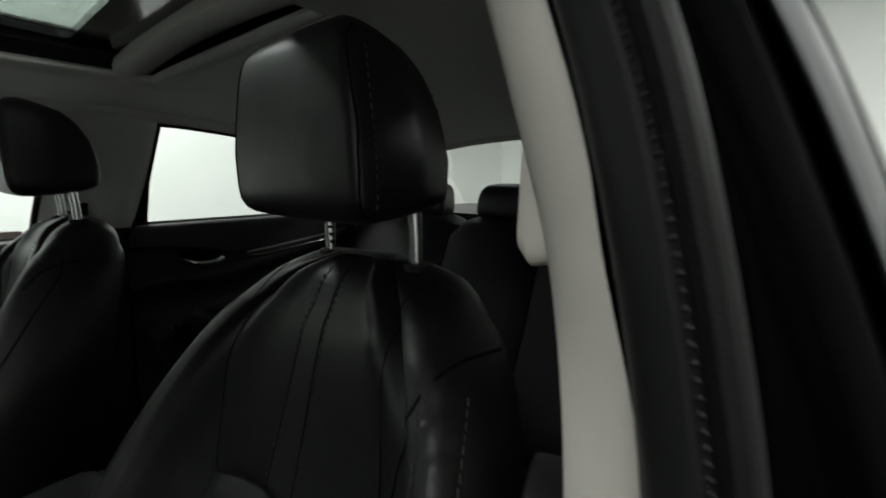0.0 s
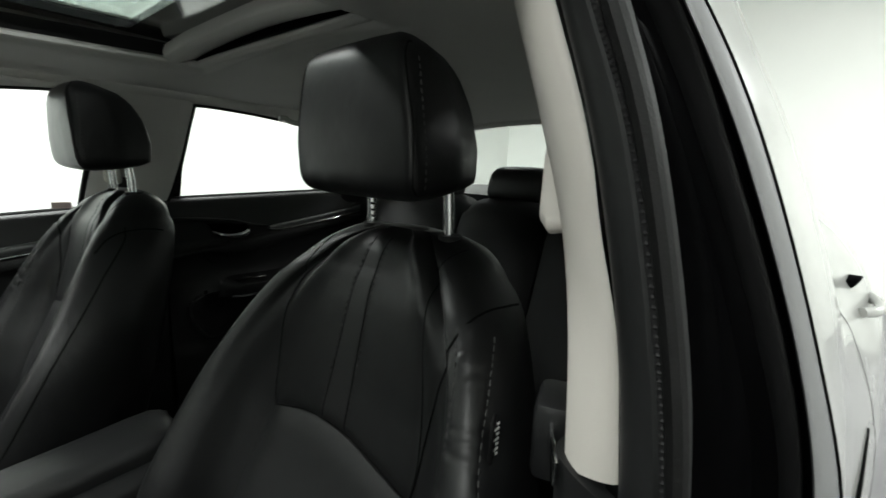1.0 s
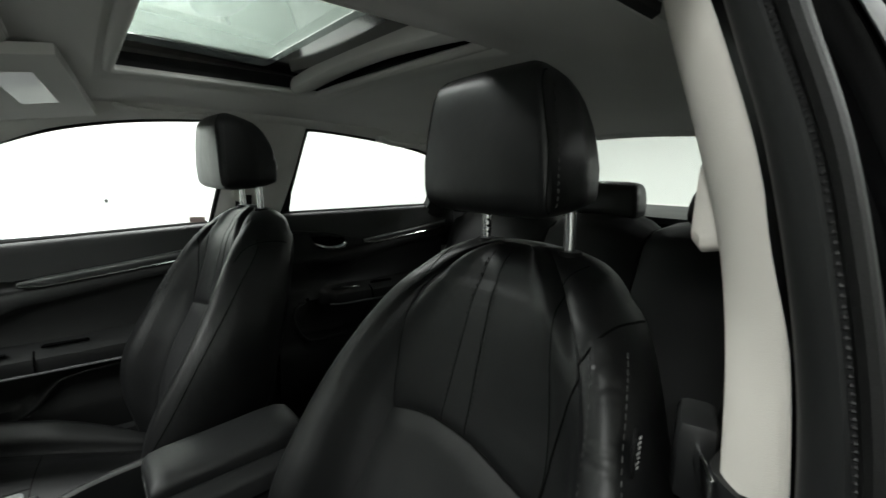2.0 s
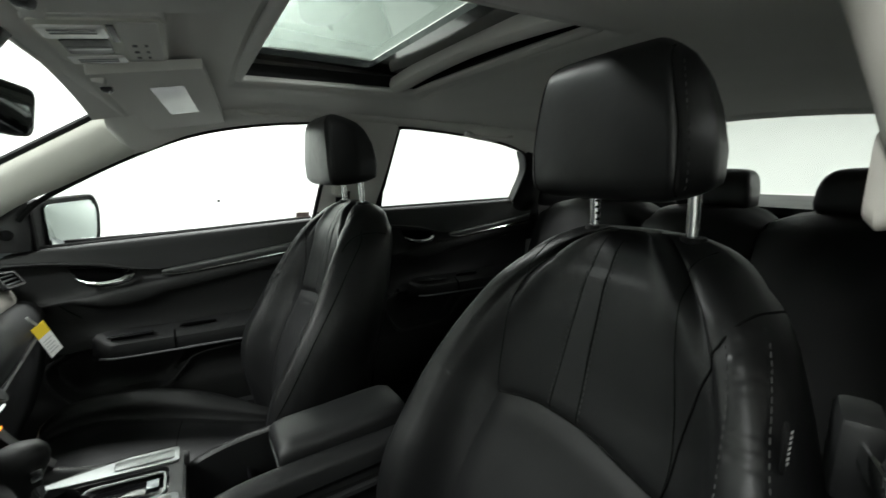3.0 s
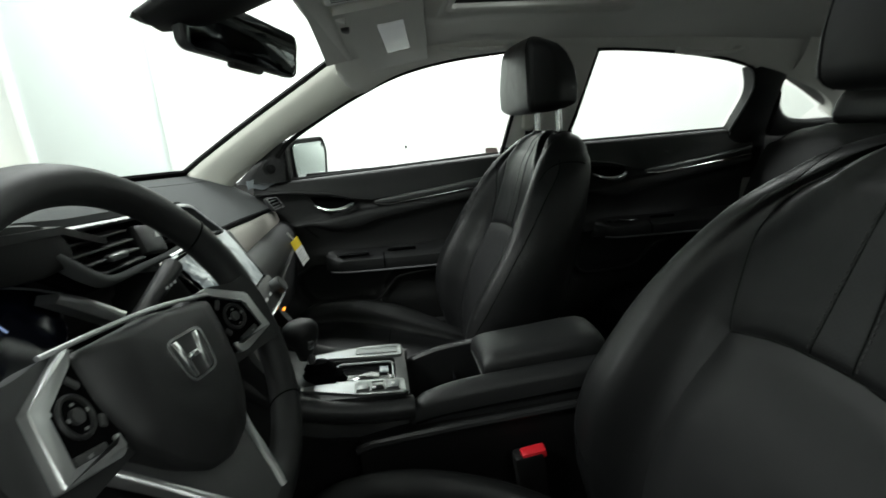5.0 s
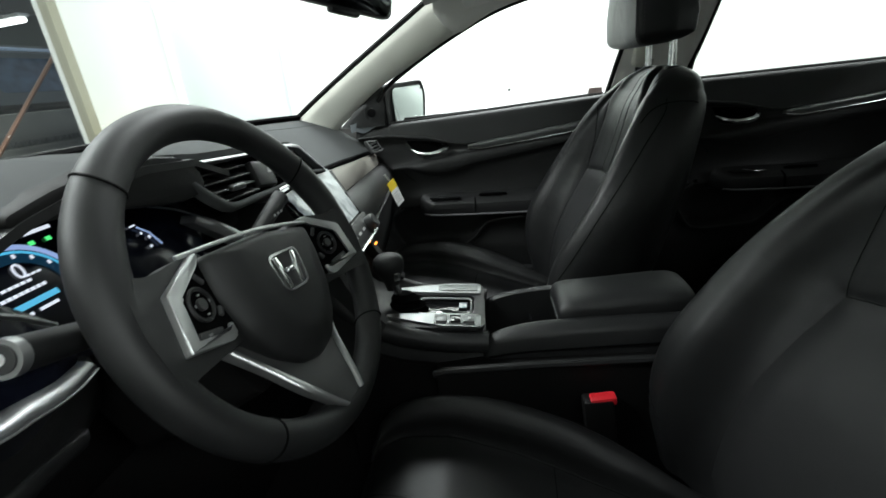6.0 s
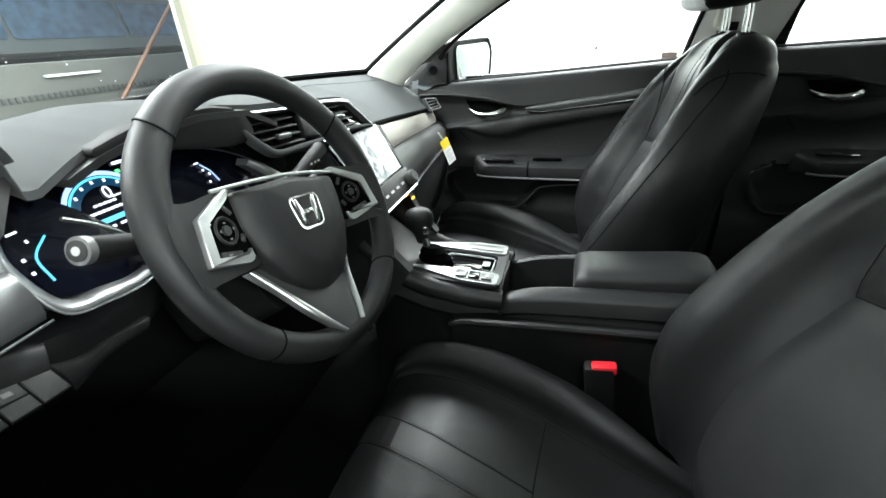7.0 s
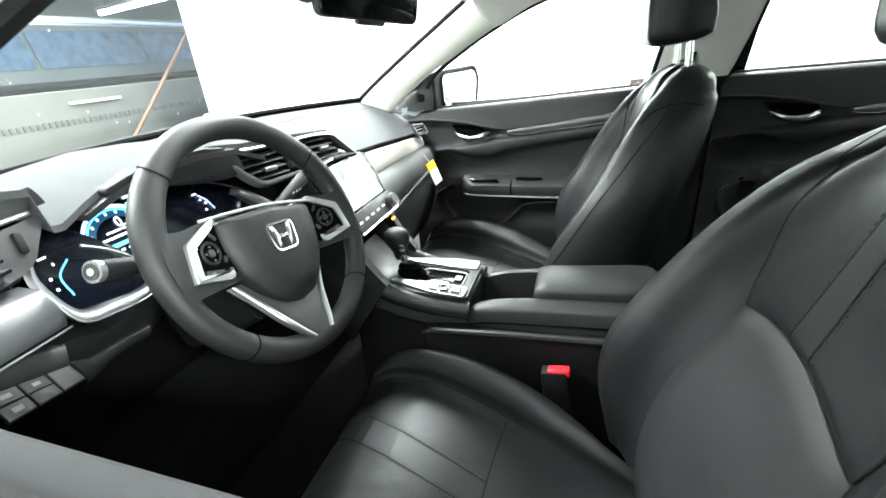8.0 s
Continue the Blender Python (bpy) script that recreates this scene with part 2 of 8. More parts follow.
def rounded(poly, r, n=4):
    """The polygon with its corners rounded."""
    out = []
    k = len(poly)
    for i in range(k):
        p, a, b = Vector(poly[i]), Vector(poly[i - 1]), Vector(poly[(i + 1) % k])
        da, db = (a - p), (b - p)
        rr = min(r, da.length * 0.45, db.length * 0.45)
        s, e = p + da.normalized() * rr, p + db.normalized() * rr
        for j in range(n + 1):
            f = j / n
            q = s * (1 - f) ** 2 + p * 2 * f * (1 - f) + e * f ** 2
            out.append((q.x, q.y))
    return out


def ring_plate(outer, inner, depth, m=None):
    """A frame between two outlines with the same number of corners."""
    bm = bmesh.new()
    rows = []
    for z in (0, depth):
        rows.append([bm.verts.new((x, y, z)) for x, y in outer])
        rows.append([bm.verts.new((x, y, z)) for x, y in inner])
    n = len(outer)
    o0, i0, o1, i1 = rows
    for i in range(n):
        j = (i + 1) % n
        bm.faces.new((o1[i], o1[j], i1[j], i1[i]))
        bm.faces.new((o0[j], o0[i], i0[i], i0[j]))
        bm.faces.new((o0[i], o0[j], o1[j], o1[i]))
        bm.faces.new((i0[j], i0[i], i1[i], i1[j]))
    if m is not None:
        bmesh.ops.transform(bm, matrix=m, verts=bm.verts)
    return bm


def sheet(f, nu, nv, thick, skip=None):
    """A shell: the surface f(u, v) and a copy of it moved by the vector thick, closed round the edge."""
    bm = bmesh.new()
    t = Vector(thick)
    A = [[bm.verts.new(f(i / nu, j / nv)) for j in range(nv + 1)] for i in range(nu + 1)]
    B = [[bm.verts.new(A[i][j].co + t) for j in range(nv + 1)] for i in range(nu + 1)]
    keep = {(i, j) for i in range(nu) for j in range(nv) if not (skip and skip((i + 0.5) / nu, (j + 0.5) / nv))}
    for i, j in keep:
        bm.faces.new((A[i][j], A[i + 1][j], A[i + 1][j + 1], A[i][j + 1]))
        bm.faces.new((B[i][j + 1], B[i + 1][j + 1], B[i + 1][j], B[i][j]))
        for di, dj, p, q in ((0, -1, (i, j), (i + 1, j)), (0, 1, (i + 1, j + 1), (i, j + 1)), (-1, 0, (i, j + 1), (i, j)), (1, 0, (i + 1, j), (i + 1, j + 1))):
            if (i + di, j + dj) not in keep:
                bm.faces.new((A[q[0]][q[1]], A[p[0]][p[1]], B[p[0]][p[1]], B[q[0]][q[1]]))
    bmesh.ops.delete(bm, geom=[v for v in bm.verts if not v.link_faces], context="VERTS")
    return bm


def strip(a, b, bulge, thick, n=24, k=8, power=0.6):
    """A pillar or rail: between the lines a and b, arched by the vector bulge, with a flat back set off by the vector thick."""
    A, B = spline(a, n), spline(b, n)
    bl, th = Vector(bulge), Vector(thick)
    rings = []
    for p, q in zip(A, B):
        ring = []
        for i in range(k + 1):
            f = i / k
            ring.append(p.lerp(q, f) + bl * (4 * f * (1 - f)) ** power)
        ring += [q + th, p + th]
        rings.append(ring)
    return loft(rings)


def interp(x, xs, ys):
    return float(np.interp(x, xs, ys))


def bvh_of(ob):
    return BVHTree.FromPolygons([v.co.copy() for v in ob.data.vertices], [tuple(p.vertices) for p in ob.data.polygons])


def drape(tree, pts, way, lift=0.0, near=False):
    """Lays points on a surface along a direction, or on its nearest spot."""
    w = Vector(way).normalized()
    out = []
    for p in pts:
        hit, nrm, _, _ = tree.find_nearest(Vector(p)) if near else tree.ray_cast(Vector(p) - w * 2, w)
        if hit is not None:
            out.append(hit - w * lift)
    return out


def stitches(tree, pts, way, step=0.0042, length=0.0034, r=0.0006, near=False):
    """A run of single stitches laid on a surface, as one bmesh."""
    line = drape(tree, spline(pts, 260), way, 0.0006, near)
    bm = bmesh.new()
    acc, start, prev = 0.0, None, line[0]
    for p in line[1:]:
        acc += (p - prev).length
        if start is None and acc >= step:
            start, acc = p, 0.0
        elif start is not None and acc >= length:
            tube([start, p], r, 4, bm=bm)
            start, acc = None, 0.0
        prev = p
    return bm


def lay(tree, rows, way, height, near=False):
    """A fine sheet laid on a surface: rows of points, lifted by height(i, j)."""
    bm = bmesh.new()
    grid = []
    w = Vector(way).normalized()
    for i, row in enumerate(rows):
        line = []
        for j, p in enumerate(row):
            p = Vector(p)
            hit = tree.find_nearest(p) if near else tree.ray_cast(p - w * (2.0 + p.dot(w)), w)
            line.append(bm.verts.new(hit[0] + (hit[1] if hit[1].dot(w) < 0 else -hit[1]) * height(i, j)) if hit[0] is not None else None)
        grid.append(line)
    for r0, r1 in zip(grid, grid[1:]):
        for a, b, c, d in zip(r0, r0[1:], r1[1:], r1):
            if None not in (a, b, c, d):
                f = bm.faces.new((a, b, c, d))
                f.normal_update()
                if f.normal.dot(w) > 0:
                    f.normal_flip()
    return bm


def spline2(pts, n):
    return [(p.x, p.y) for p in spline([(a, b, 0) for a, b in pts], n)]


def seam(tree, pts, way, parent, mat=None, r=0.0016, name="seam", n=60, near=False):
    line = drape(tree, spline(pts, n), way, 0.0, near)
    if len(line) > 2:
        return part(name, tube(line, r * 0.42, 6), mat or PIPING, parent)


def bars(rows, m, mat, parent, name="printed_lines"):
    """Small flat bars (x, y, width, height) as one raised print."""
    bm = bmesh.new()
    for x, y, w, h in rows:
        q = [bm.verts.new(m @ Vector(p)) for p in ((x, y, 0), (x + w, y, 0), (x + w, y + h, 0), (x, y + h, 0))]
        t = [bm.verts.new(m @ Vector(p)) for p in ((x, y, 0.0005), (x + w, y, 0.0005), (x + w, y + h, 0.0005), (x, y + h, 0.0005))]
        bm.faces.new(t)
        for i in range(4):
            bm.faces.new((q[i], q[(i + 1) % 4], t[(i + 1) % 4], t[i]))
    return part(name, bm, mat, parent, smooth=False)


def lean(o, tilt, yaw=0):
    """A plane that faces the rear: its x is the car's right, its y goes up and tilts forward by tilt degrees, its z points to the driver."""
    return Matrix.Translation(o) @ Matrix.Rotation(radians(yaw), 4, "Z") @ Matrix.Rotation(radians(90 - tilt), 4, "X")


def arc(cx, cy, r, a0, a1, n):
    return [(cx + r * math.cos(radians(a0 + (a1 - a0) * i / n)), cy + r * math.sin(radians(a0 + (a1 - a0) * i / n))) for i in range(n + 1)]


# ---- studio ----
WX0, WX1, WY0, WY1, WZ = -3.2, 2.95, -5.5, 4.0, 3.05


def slab_box(name, x0, x1, y0, y1, z0, z1, mat, kind="structure", label="", category=""):
    bm = rbox(x1 - x0, y1 - y0, z1 - z0, 0.0, m=at((x0 + x1) / 2, (y0 + y1) / 2, (z0 + z1) / 2))
    ob = part(name, bm, mat, None, label, smooth=False)
    return tagged(ob, label, category, kind=kind)


slab_box("floor", WX0 - 0.2, WX1 + 0.2, WY0 - 0.2, WY1 + 0.1, -0.12, 0.0, CONCRETE, label="pale grey smooth studio floor", category="floor")
slab_box("ceiling", WX0 - 0.2, WX1 + 0.2, WY0 - 0.2, WY1 + 0.1, WZ, WZ + 0.1, CEILPAINT, label="grey-white panelled garage ceiling", category="ceiling")
slab_box("wall_east", WX1, WX1 + 0.15, WY0 - 0.2, WY1 + 0.1, 0, WZ, WALLPAINT, label="brightly lit white painted wall", category="wall")
slab_box("wall_west", WX0 - 0.15, WX0, WY0 - 0.2, WY1 + 0.1, 0, WZ, WALLPAINT, label="brightly lit white painted wall", category="wall")
slab_box("wall_south", WX0, WX1, WY0 - 0.15, WY0, 0, WZ, WALLPAINT, label="brightly lit white painted wall", category="wall")
slab_box("wall_north", WX0, WX1, WY1 - 0.03, WY1 + 0.1, 2.25, WZ, WALLPAINT, label="white wall band over the garage opening", category="wall")
slab_box("wall_north_pier", WX0, -1.6, WY1 - 0.03, WY1 + 0.1, 0, 2.25, WALLPAINT, label="white wall pier beside the garage opening", category="wall")
slab_box("door_post", WX1 - 0.09, WX1 - 0.002, WY1 - 0.11, WY1 - 0.032, 0, 2.25, material("cream_post_paint", (0.26, 0.25, 0.19), 0.6, vary=0.1, stain=8), label="cream painted post of the garage opening", category="door post")


# bay beyond the garage opening
slab_box("ground", -6, 9, WY1 + 0.1, 10, -0.12, -0.004, ASPHALT, label="dark wet asphalt outside the opening", category="ground")
slab_box("wall_far", -6, 9, 9.8, 10, -0.1, 3.2, material("grey_far_wall", (0.28, 0.30, 0.28), 0.8, bump=0.3, scale=20, vary=0.15, stain=1.0), label="grey wall behind the parked van", category="wall")
slab_box("canopy", -6, 9, WY1 + 0.1, 10, 2.75, 2.85, CEILPAINT, label="grey ceiling of the outer bay", category="ceiling")
slab_box("wall_far_west", -6.1, -6, WY1, 10, -0.1, 2.8, CEILPAINT, label="grey side wall of the outer bay", category="wall")
slab_box("wall_far_east", 9, 9.1, WY1, 10, -0.1, 2.8, CEILPAINT, label="grey side wall of the outer bay", category="wall")
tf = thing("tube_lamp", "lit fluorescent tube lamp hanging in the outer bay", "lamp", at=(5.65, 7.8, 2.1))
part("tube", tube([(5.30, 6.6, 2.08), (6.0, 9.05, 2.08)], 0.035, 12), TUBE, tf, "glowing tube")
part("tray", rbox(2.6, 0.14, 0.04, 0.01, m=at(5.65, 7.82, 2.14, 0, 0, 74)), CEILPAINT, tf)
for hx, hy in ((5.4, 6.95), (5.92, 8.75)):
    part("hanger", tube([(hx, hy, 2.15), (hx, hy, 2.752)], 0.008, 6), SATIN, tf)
# added light with no fixture, which brightens the van and low wall
area_lamp("bay_fill_light", 2.5, 6.0, 2.7, 2.0, 0.6, 48, (2.5, 6.001, 0))

van = thing("parked_van", "grey-blue van with long windows parked across the opening", "van", at=(2.0, 6.4, 0))
part("body", loft([[(x, y, z) for y, z in ((5.55, 0.32), (5.5, 0.75), (5.53, 1.12), (5.62, 1.56), (5.8, 1.66), (7.0, 1.66), (7.2, 1.1), (7.2, 0.32))] for x in (-1.2, -1.0, 4.6, 4.8)]), OUTGREY, van, "grey van body")
for x0, x1 in ((-0.85, 0.89), (0.93, 2.42), (2.46, 3.64), (3.68, 4.5)):
    part("window", prism(rounded([(x0, -0.19), (x1, -0.19), (x1, 0.17), (x0, 0.17)], 0.05, 4), 0.01, lean((0, 5.565, 1.335), 11.5), 0.002), OUTGLASS, van, "blue van window with reflections put in its colour")
part("roof_edge", tube([(-1.1, 5.68, 1.60), (4.7, 5.68, 1.60)], 0.022, 8), material("blue_white_edge", (0.45, 0.55, 0.7), 0.3, vary=0.2), van, "pale roof edge")
# dark band along the van, just over the low wall's top
part("lower_band", tube([(-1.1, 5.50, 0.985), (4.7, 5.50, 0.985)], 0.045, 8), RUBBER, van, "dark band low on the van's side")
for wx in (-0.2, 3.9):
    w = part("wheel", tube([(wx, 5.62, 0.33), (wx, 5.82, 0.33)], 0.33, 28), RUBBER, van, "black van tyre")
    part("rim", tube([(wx, 5.60, 0.33), (wx, 5.64, 0.33)], 0.2, 20), SATIN, w)
low = thing("low_wall", "pale stained low wall with a dark slotted edge", "low wall", at=(2.2, 5.05, 0))
part("block", rbox(4.6, 0.16, 0.95, 0.02, m=at(2.2, 5.05, 0.475)), material("stained_pale_block", (0.085, 0.088, 0.080), 0.8, bump=0.4, scale=25, vary=0.25, stain=3), low, "pale block wall")
for k in range(84):
    part("slot", rbox(0.027, 0.02, 0.05, 0.004, m=at(0.05 + 0.052 * k, 4.965, 0.675)), ASPHALT, low)
part("ledge", rbox(0.5, 0.05, 0.022, 0.005, m=at(2.45, 4.95, 0.838)), CEILPAINT, low)
pl = thing("leaning_board", "brown wooden board leaning outside the opening", "board", at=(2.85, 4.7, 0))
part("board", tube([(1.82, 4.5, 0.0), (2.70, 4.6, 0.72), (3.30, 4.66, 1.22), (3.6, 4.7, 1.46)], 0.045, 6, flat=0.4), WOOD, pl, "weathered brown board")

# marks on the wall
for y, z in ((0.30, 0.865), (-0.62, 0.93)):
    d = part("wall_mark", tube([(WX1 - 0.004, y, z), (WX1 + 0.001, y, z)], 0.012, 10), PRINT)
    tagged(d, "small dark mark on the white wall", "mark")
wd = thing("wall_door", "white flush panel door in the white wall", "door", at=(WX1, 2.6, 0))
part("leaf", rbox(0.03, 0.9, 2.0, 0.004, m=at(WX1 - 0.012, 2.55, 1.0)), material("off_white_door_paint", (0.66, 0.7, 0.68), 0.5, vary=0.05), wd, "pale door leaf")
for yy in (2.07, 3.03):
    part("jamb", rbox(0.05, 0.06, 2.08, 0.006, m=at(WX1 - 0.02, yy, 1.04)), WALLPAINT, wd)
part("head", rbox(0.05, 1.02, 0.06, 0.006, m=at(WX1 - 0.02, 2.55, 2.09)), WALLPAINT, wd)
# made-up form with drawers and casters; known is only a low yellow strip
cart = thing("yellow_wall_box", "low yellow box by the white wall, its form made up", "tool chest", at=(2.75, 3.5, 0))
part("box_body", rbox(0.30, 0.62, 0.56, 0.015, m=at(2.77, 3.52, 0.34)), material("yellow_box_paint", (0.55, 0.36, 0.05), 0.45, vary=0.1), cart, "yellow painted box body")
part("box_lid", rbox(0.32, 0.64, 0.03, 0.008, m=at(2.77, 3.52, 0.636)), material("pale_yellow_lid", (0.62, 0.5, 0.22), 0.5, vary=0.1), cart, "pale yellow lid")
for k in range(3):
    part("drawer", rbox(0.012, 0.56, 0.14, 0.004, m=at(2.616, 3.52, 0.15 + 0.165 * k)), material("yellow_drawer", (0.5, 0.33, 0.05), 0.45), cart)
for dx in (-0.1, 0.1):
    for dyy in (-0.25, 0.25):
        part("caster", tube([(2.77 + dx - 0.012, 3.52 + dyy, 0.031), (2.77 + dx + 0.012, 3.52 + dyy, 0.031)], 0.031, 14), RUBBER, cart)


# ---- car body ----
def xs(z):
    """Half width of the cabin's side at a height."""
    return 0.69 - 0.5 * (z - 0.93) if z > 0.9 else 0.705


def side(pts, s, inset=0.0):
    return [(s * (xs(z) - inset), y, z) for y, z in pts]


def zroof(x, y):
    return interp(y, (-1.05, -0.8, -0.4, 0.0, 0.3, 0.5, 0.66), (1.255, 1.272, 1.284, 1.286, 1.281, 1.262, 1.228)) - 0.17 * x * x


FRONT_TOP = [(0.845, 0.955), (0.80, 1.0), (0.70, 1.06), (0.60, 1.112), (0.48, 1.163), (0.35, 1.194), (0.21, 1.211), (0.10, 1.216)]
REAR_TOP = [(-0.09, 1.219), (-0.22, 1.215), (-0.34, 1.207), (-0.45, 1.196), (-0.54, 1.182), (-0.625, 1.158)]
SHADE_EDGE = [(0.547, 0.613, 1.216), (0.585, 0.74, 1.142), (0.63, 0.89, 1.055), (0.672, 1.03, 0.97), (0.697, 1.113, 0.916), (0.715, 1.20, 0.86)]

car = thing("car_body", "white sedan body with pale beige pillars and grey roof lining", "car body")

# roof lining with the sunroof opening
SRX, SRY0, SRY1 = 0.285, 0.052, 0.39


def swell(x, y):
    """How far the lining hangs lower round the sunroof."""
    dx, dyy = max(0.0, abs(x) - SRX), max(0.0, SRY0 - 0.058 - y, y - SRY1)
    d = math.hypot(dx, dyy)
    return 0.014 * math.exp(-((d - 0.020) / 0.017) ** 2) + 0.006 * math.exp(-((d - 0.055) / 0.03) ** 2)


def lining(u, v):
    x, y = -0.52 + 1.04 * u, -1.02 + 1.68 * v
    return (x, y, zroof(x, y) - swell(x, y))


part("roof_lining", sheet(lining, 130, 168, (0, 0, 0.006), lambda u, v: abs(-0.52 + 1.04 * u) < SRX and SRY0 - 0.058 < -1.02 + 1.68 * v < SRY1), LINER, car, "light grey felt roof lining")


def roof_skin(u, v):
    x, y = -0.62 + 1.24 * u, -1.02 + 1.66 * v
    return (x, y, zroof(x * 0.8, y) + 0.052 - 0.06 * max(0, abs(x) - 0.5))


part("roof_skin", sheet(roof_skin, 40, 60, (0, 0, 0.004), lambda u, v: abs(-0.62 + 1.24 * u) < SRX - 0.02 and SRY0 + 0.02 < -1.02 + 1.66 * v < SRY1), WHITEPAINT, car, "white painted roof")
head = [(x, 0.655 - 0.05 * (x / 0.55) ** 2, 1.236 - 0.03 * (x / 0.55) ** 2) for x in np.linspace(-0.55, 0.55, 9)]
part("roof_header", strip([(x, 0.62 - 0.03 * (x / 0.55) ** 2, zroof(x * 0.93, 0.62)) for x in np.linspace(-0.55, 0.55, 9)], [(x, y + 0.02, z) for x, y, z in head], (0, 0, -0.008), (0, 0.02, 0.03)), LINER, car)
part("roof_rear_header", strip([(x, -0.98, zroof(x, -0.98) - 0.001) for x in np.linspace(-0.56, 0.56, 9)], [(x, -1.03, zroof(x, -1.03) - 0.004) for x in np.linspace(-0.56, 0.56, 9)], (0, 0, -0.008), (0, 0, 0.03)), LINER, car)

# sunroof surround, tray and glass
sun = thing("sunroof", "tinted glass sunroof with black frame and grey lining trim", "sunroof", at=(0, 0.22, 1.28))
lip = rounded([(-SRX, SRY0), (SRX, SRY0), (SRX, SRY1), (-SRX, SRY1)], 0.05, 8)
edge = rounded([(-SRX, SRY0 - 0.058), (SRX, SRY0 - 0.058), (SRX, SRY1), (-SRX, SRY1)], 0.022, 8)
part("trim_lip", tube([(x, y, zroof(x, y) - 0.002) for x, y in edge], 0.010, 10, closed=True, flat=0.8, up=(0, 0, 1)), LINER, sun, "rounded grey lining edge")
shade = [(0.008, 0.022), (0.012, 0.008), (0.010, -0.001), (0.002, -0.007), (-0.010, -0.008), (-0.026, -0.003), (-0.042, 0.004), (-0.056, 0.010), (-0.056, 0.018), (-0.02, 0.024)]
part("drawn_shade", loft([[(x, SRY0 + a, zroof(x, SRY0 + a) + b) for a, b in shade] for x in np.linspace(-SRX + 0.012, SRX - 0.012, 30)]), LINER, sun, "pale front lip of the drawn sunshade")
part("shade_gap", tube([(x, SRY0 - 0.053, zroof(x, SRY0 - 0.053) + 0.004) for x in np.linspace(-SRX + 0.015, SRX - 0.015, 20)], 0.006, 6), MATTE, sun)
bmw = bmesh.new()
ringlo = [bmw.verts.new((x, y, zroof(x, y) + 0.001)) for x, y in edge]
ringhi = [bmw.verts.new((x * 0.985, 0.19 + (y - 0.19) * 0.985, zroof(x, y) + 0.03)) for x, y in edge]
for i in range(len(lip)):
    j = (i + 1) % len(lip)
    bmw.faces.new((ringlo[i], ringlo[j], ringhi[j], ringhi[i]))
part("side_wall", bmw, RUBBER, sun)
gl_in = rounded([(-SRX + 0.045, SRY0 + 0.075), (SRX - 0.045, SRY0 + 0.075), (SRX - 0.045, SRY1 - 0.012), (-SRX + 0.045, SRY1 - 0.012)], 0.02, 8)
part("black_frame", ring_plate([(x * 1.02, y) for x, y in edge], gl_in, 0.012, at(0, 0, 1.302)), GLOSS, sun, "black inner frame")
bm = prism([(x * 1.05, 0.22 + (y - 0.22) * 1.05) for x, y in gl_in], 0.004, at(0, 0, 1.318), 0)
pane = part("pane", bm, SUNGLASS, sun, "tinted glass pane")
pane.visible_shadow = False


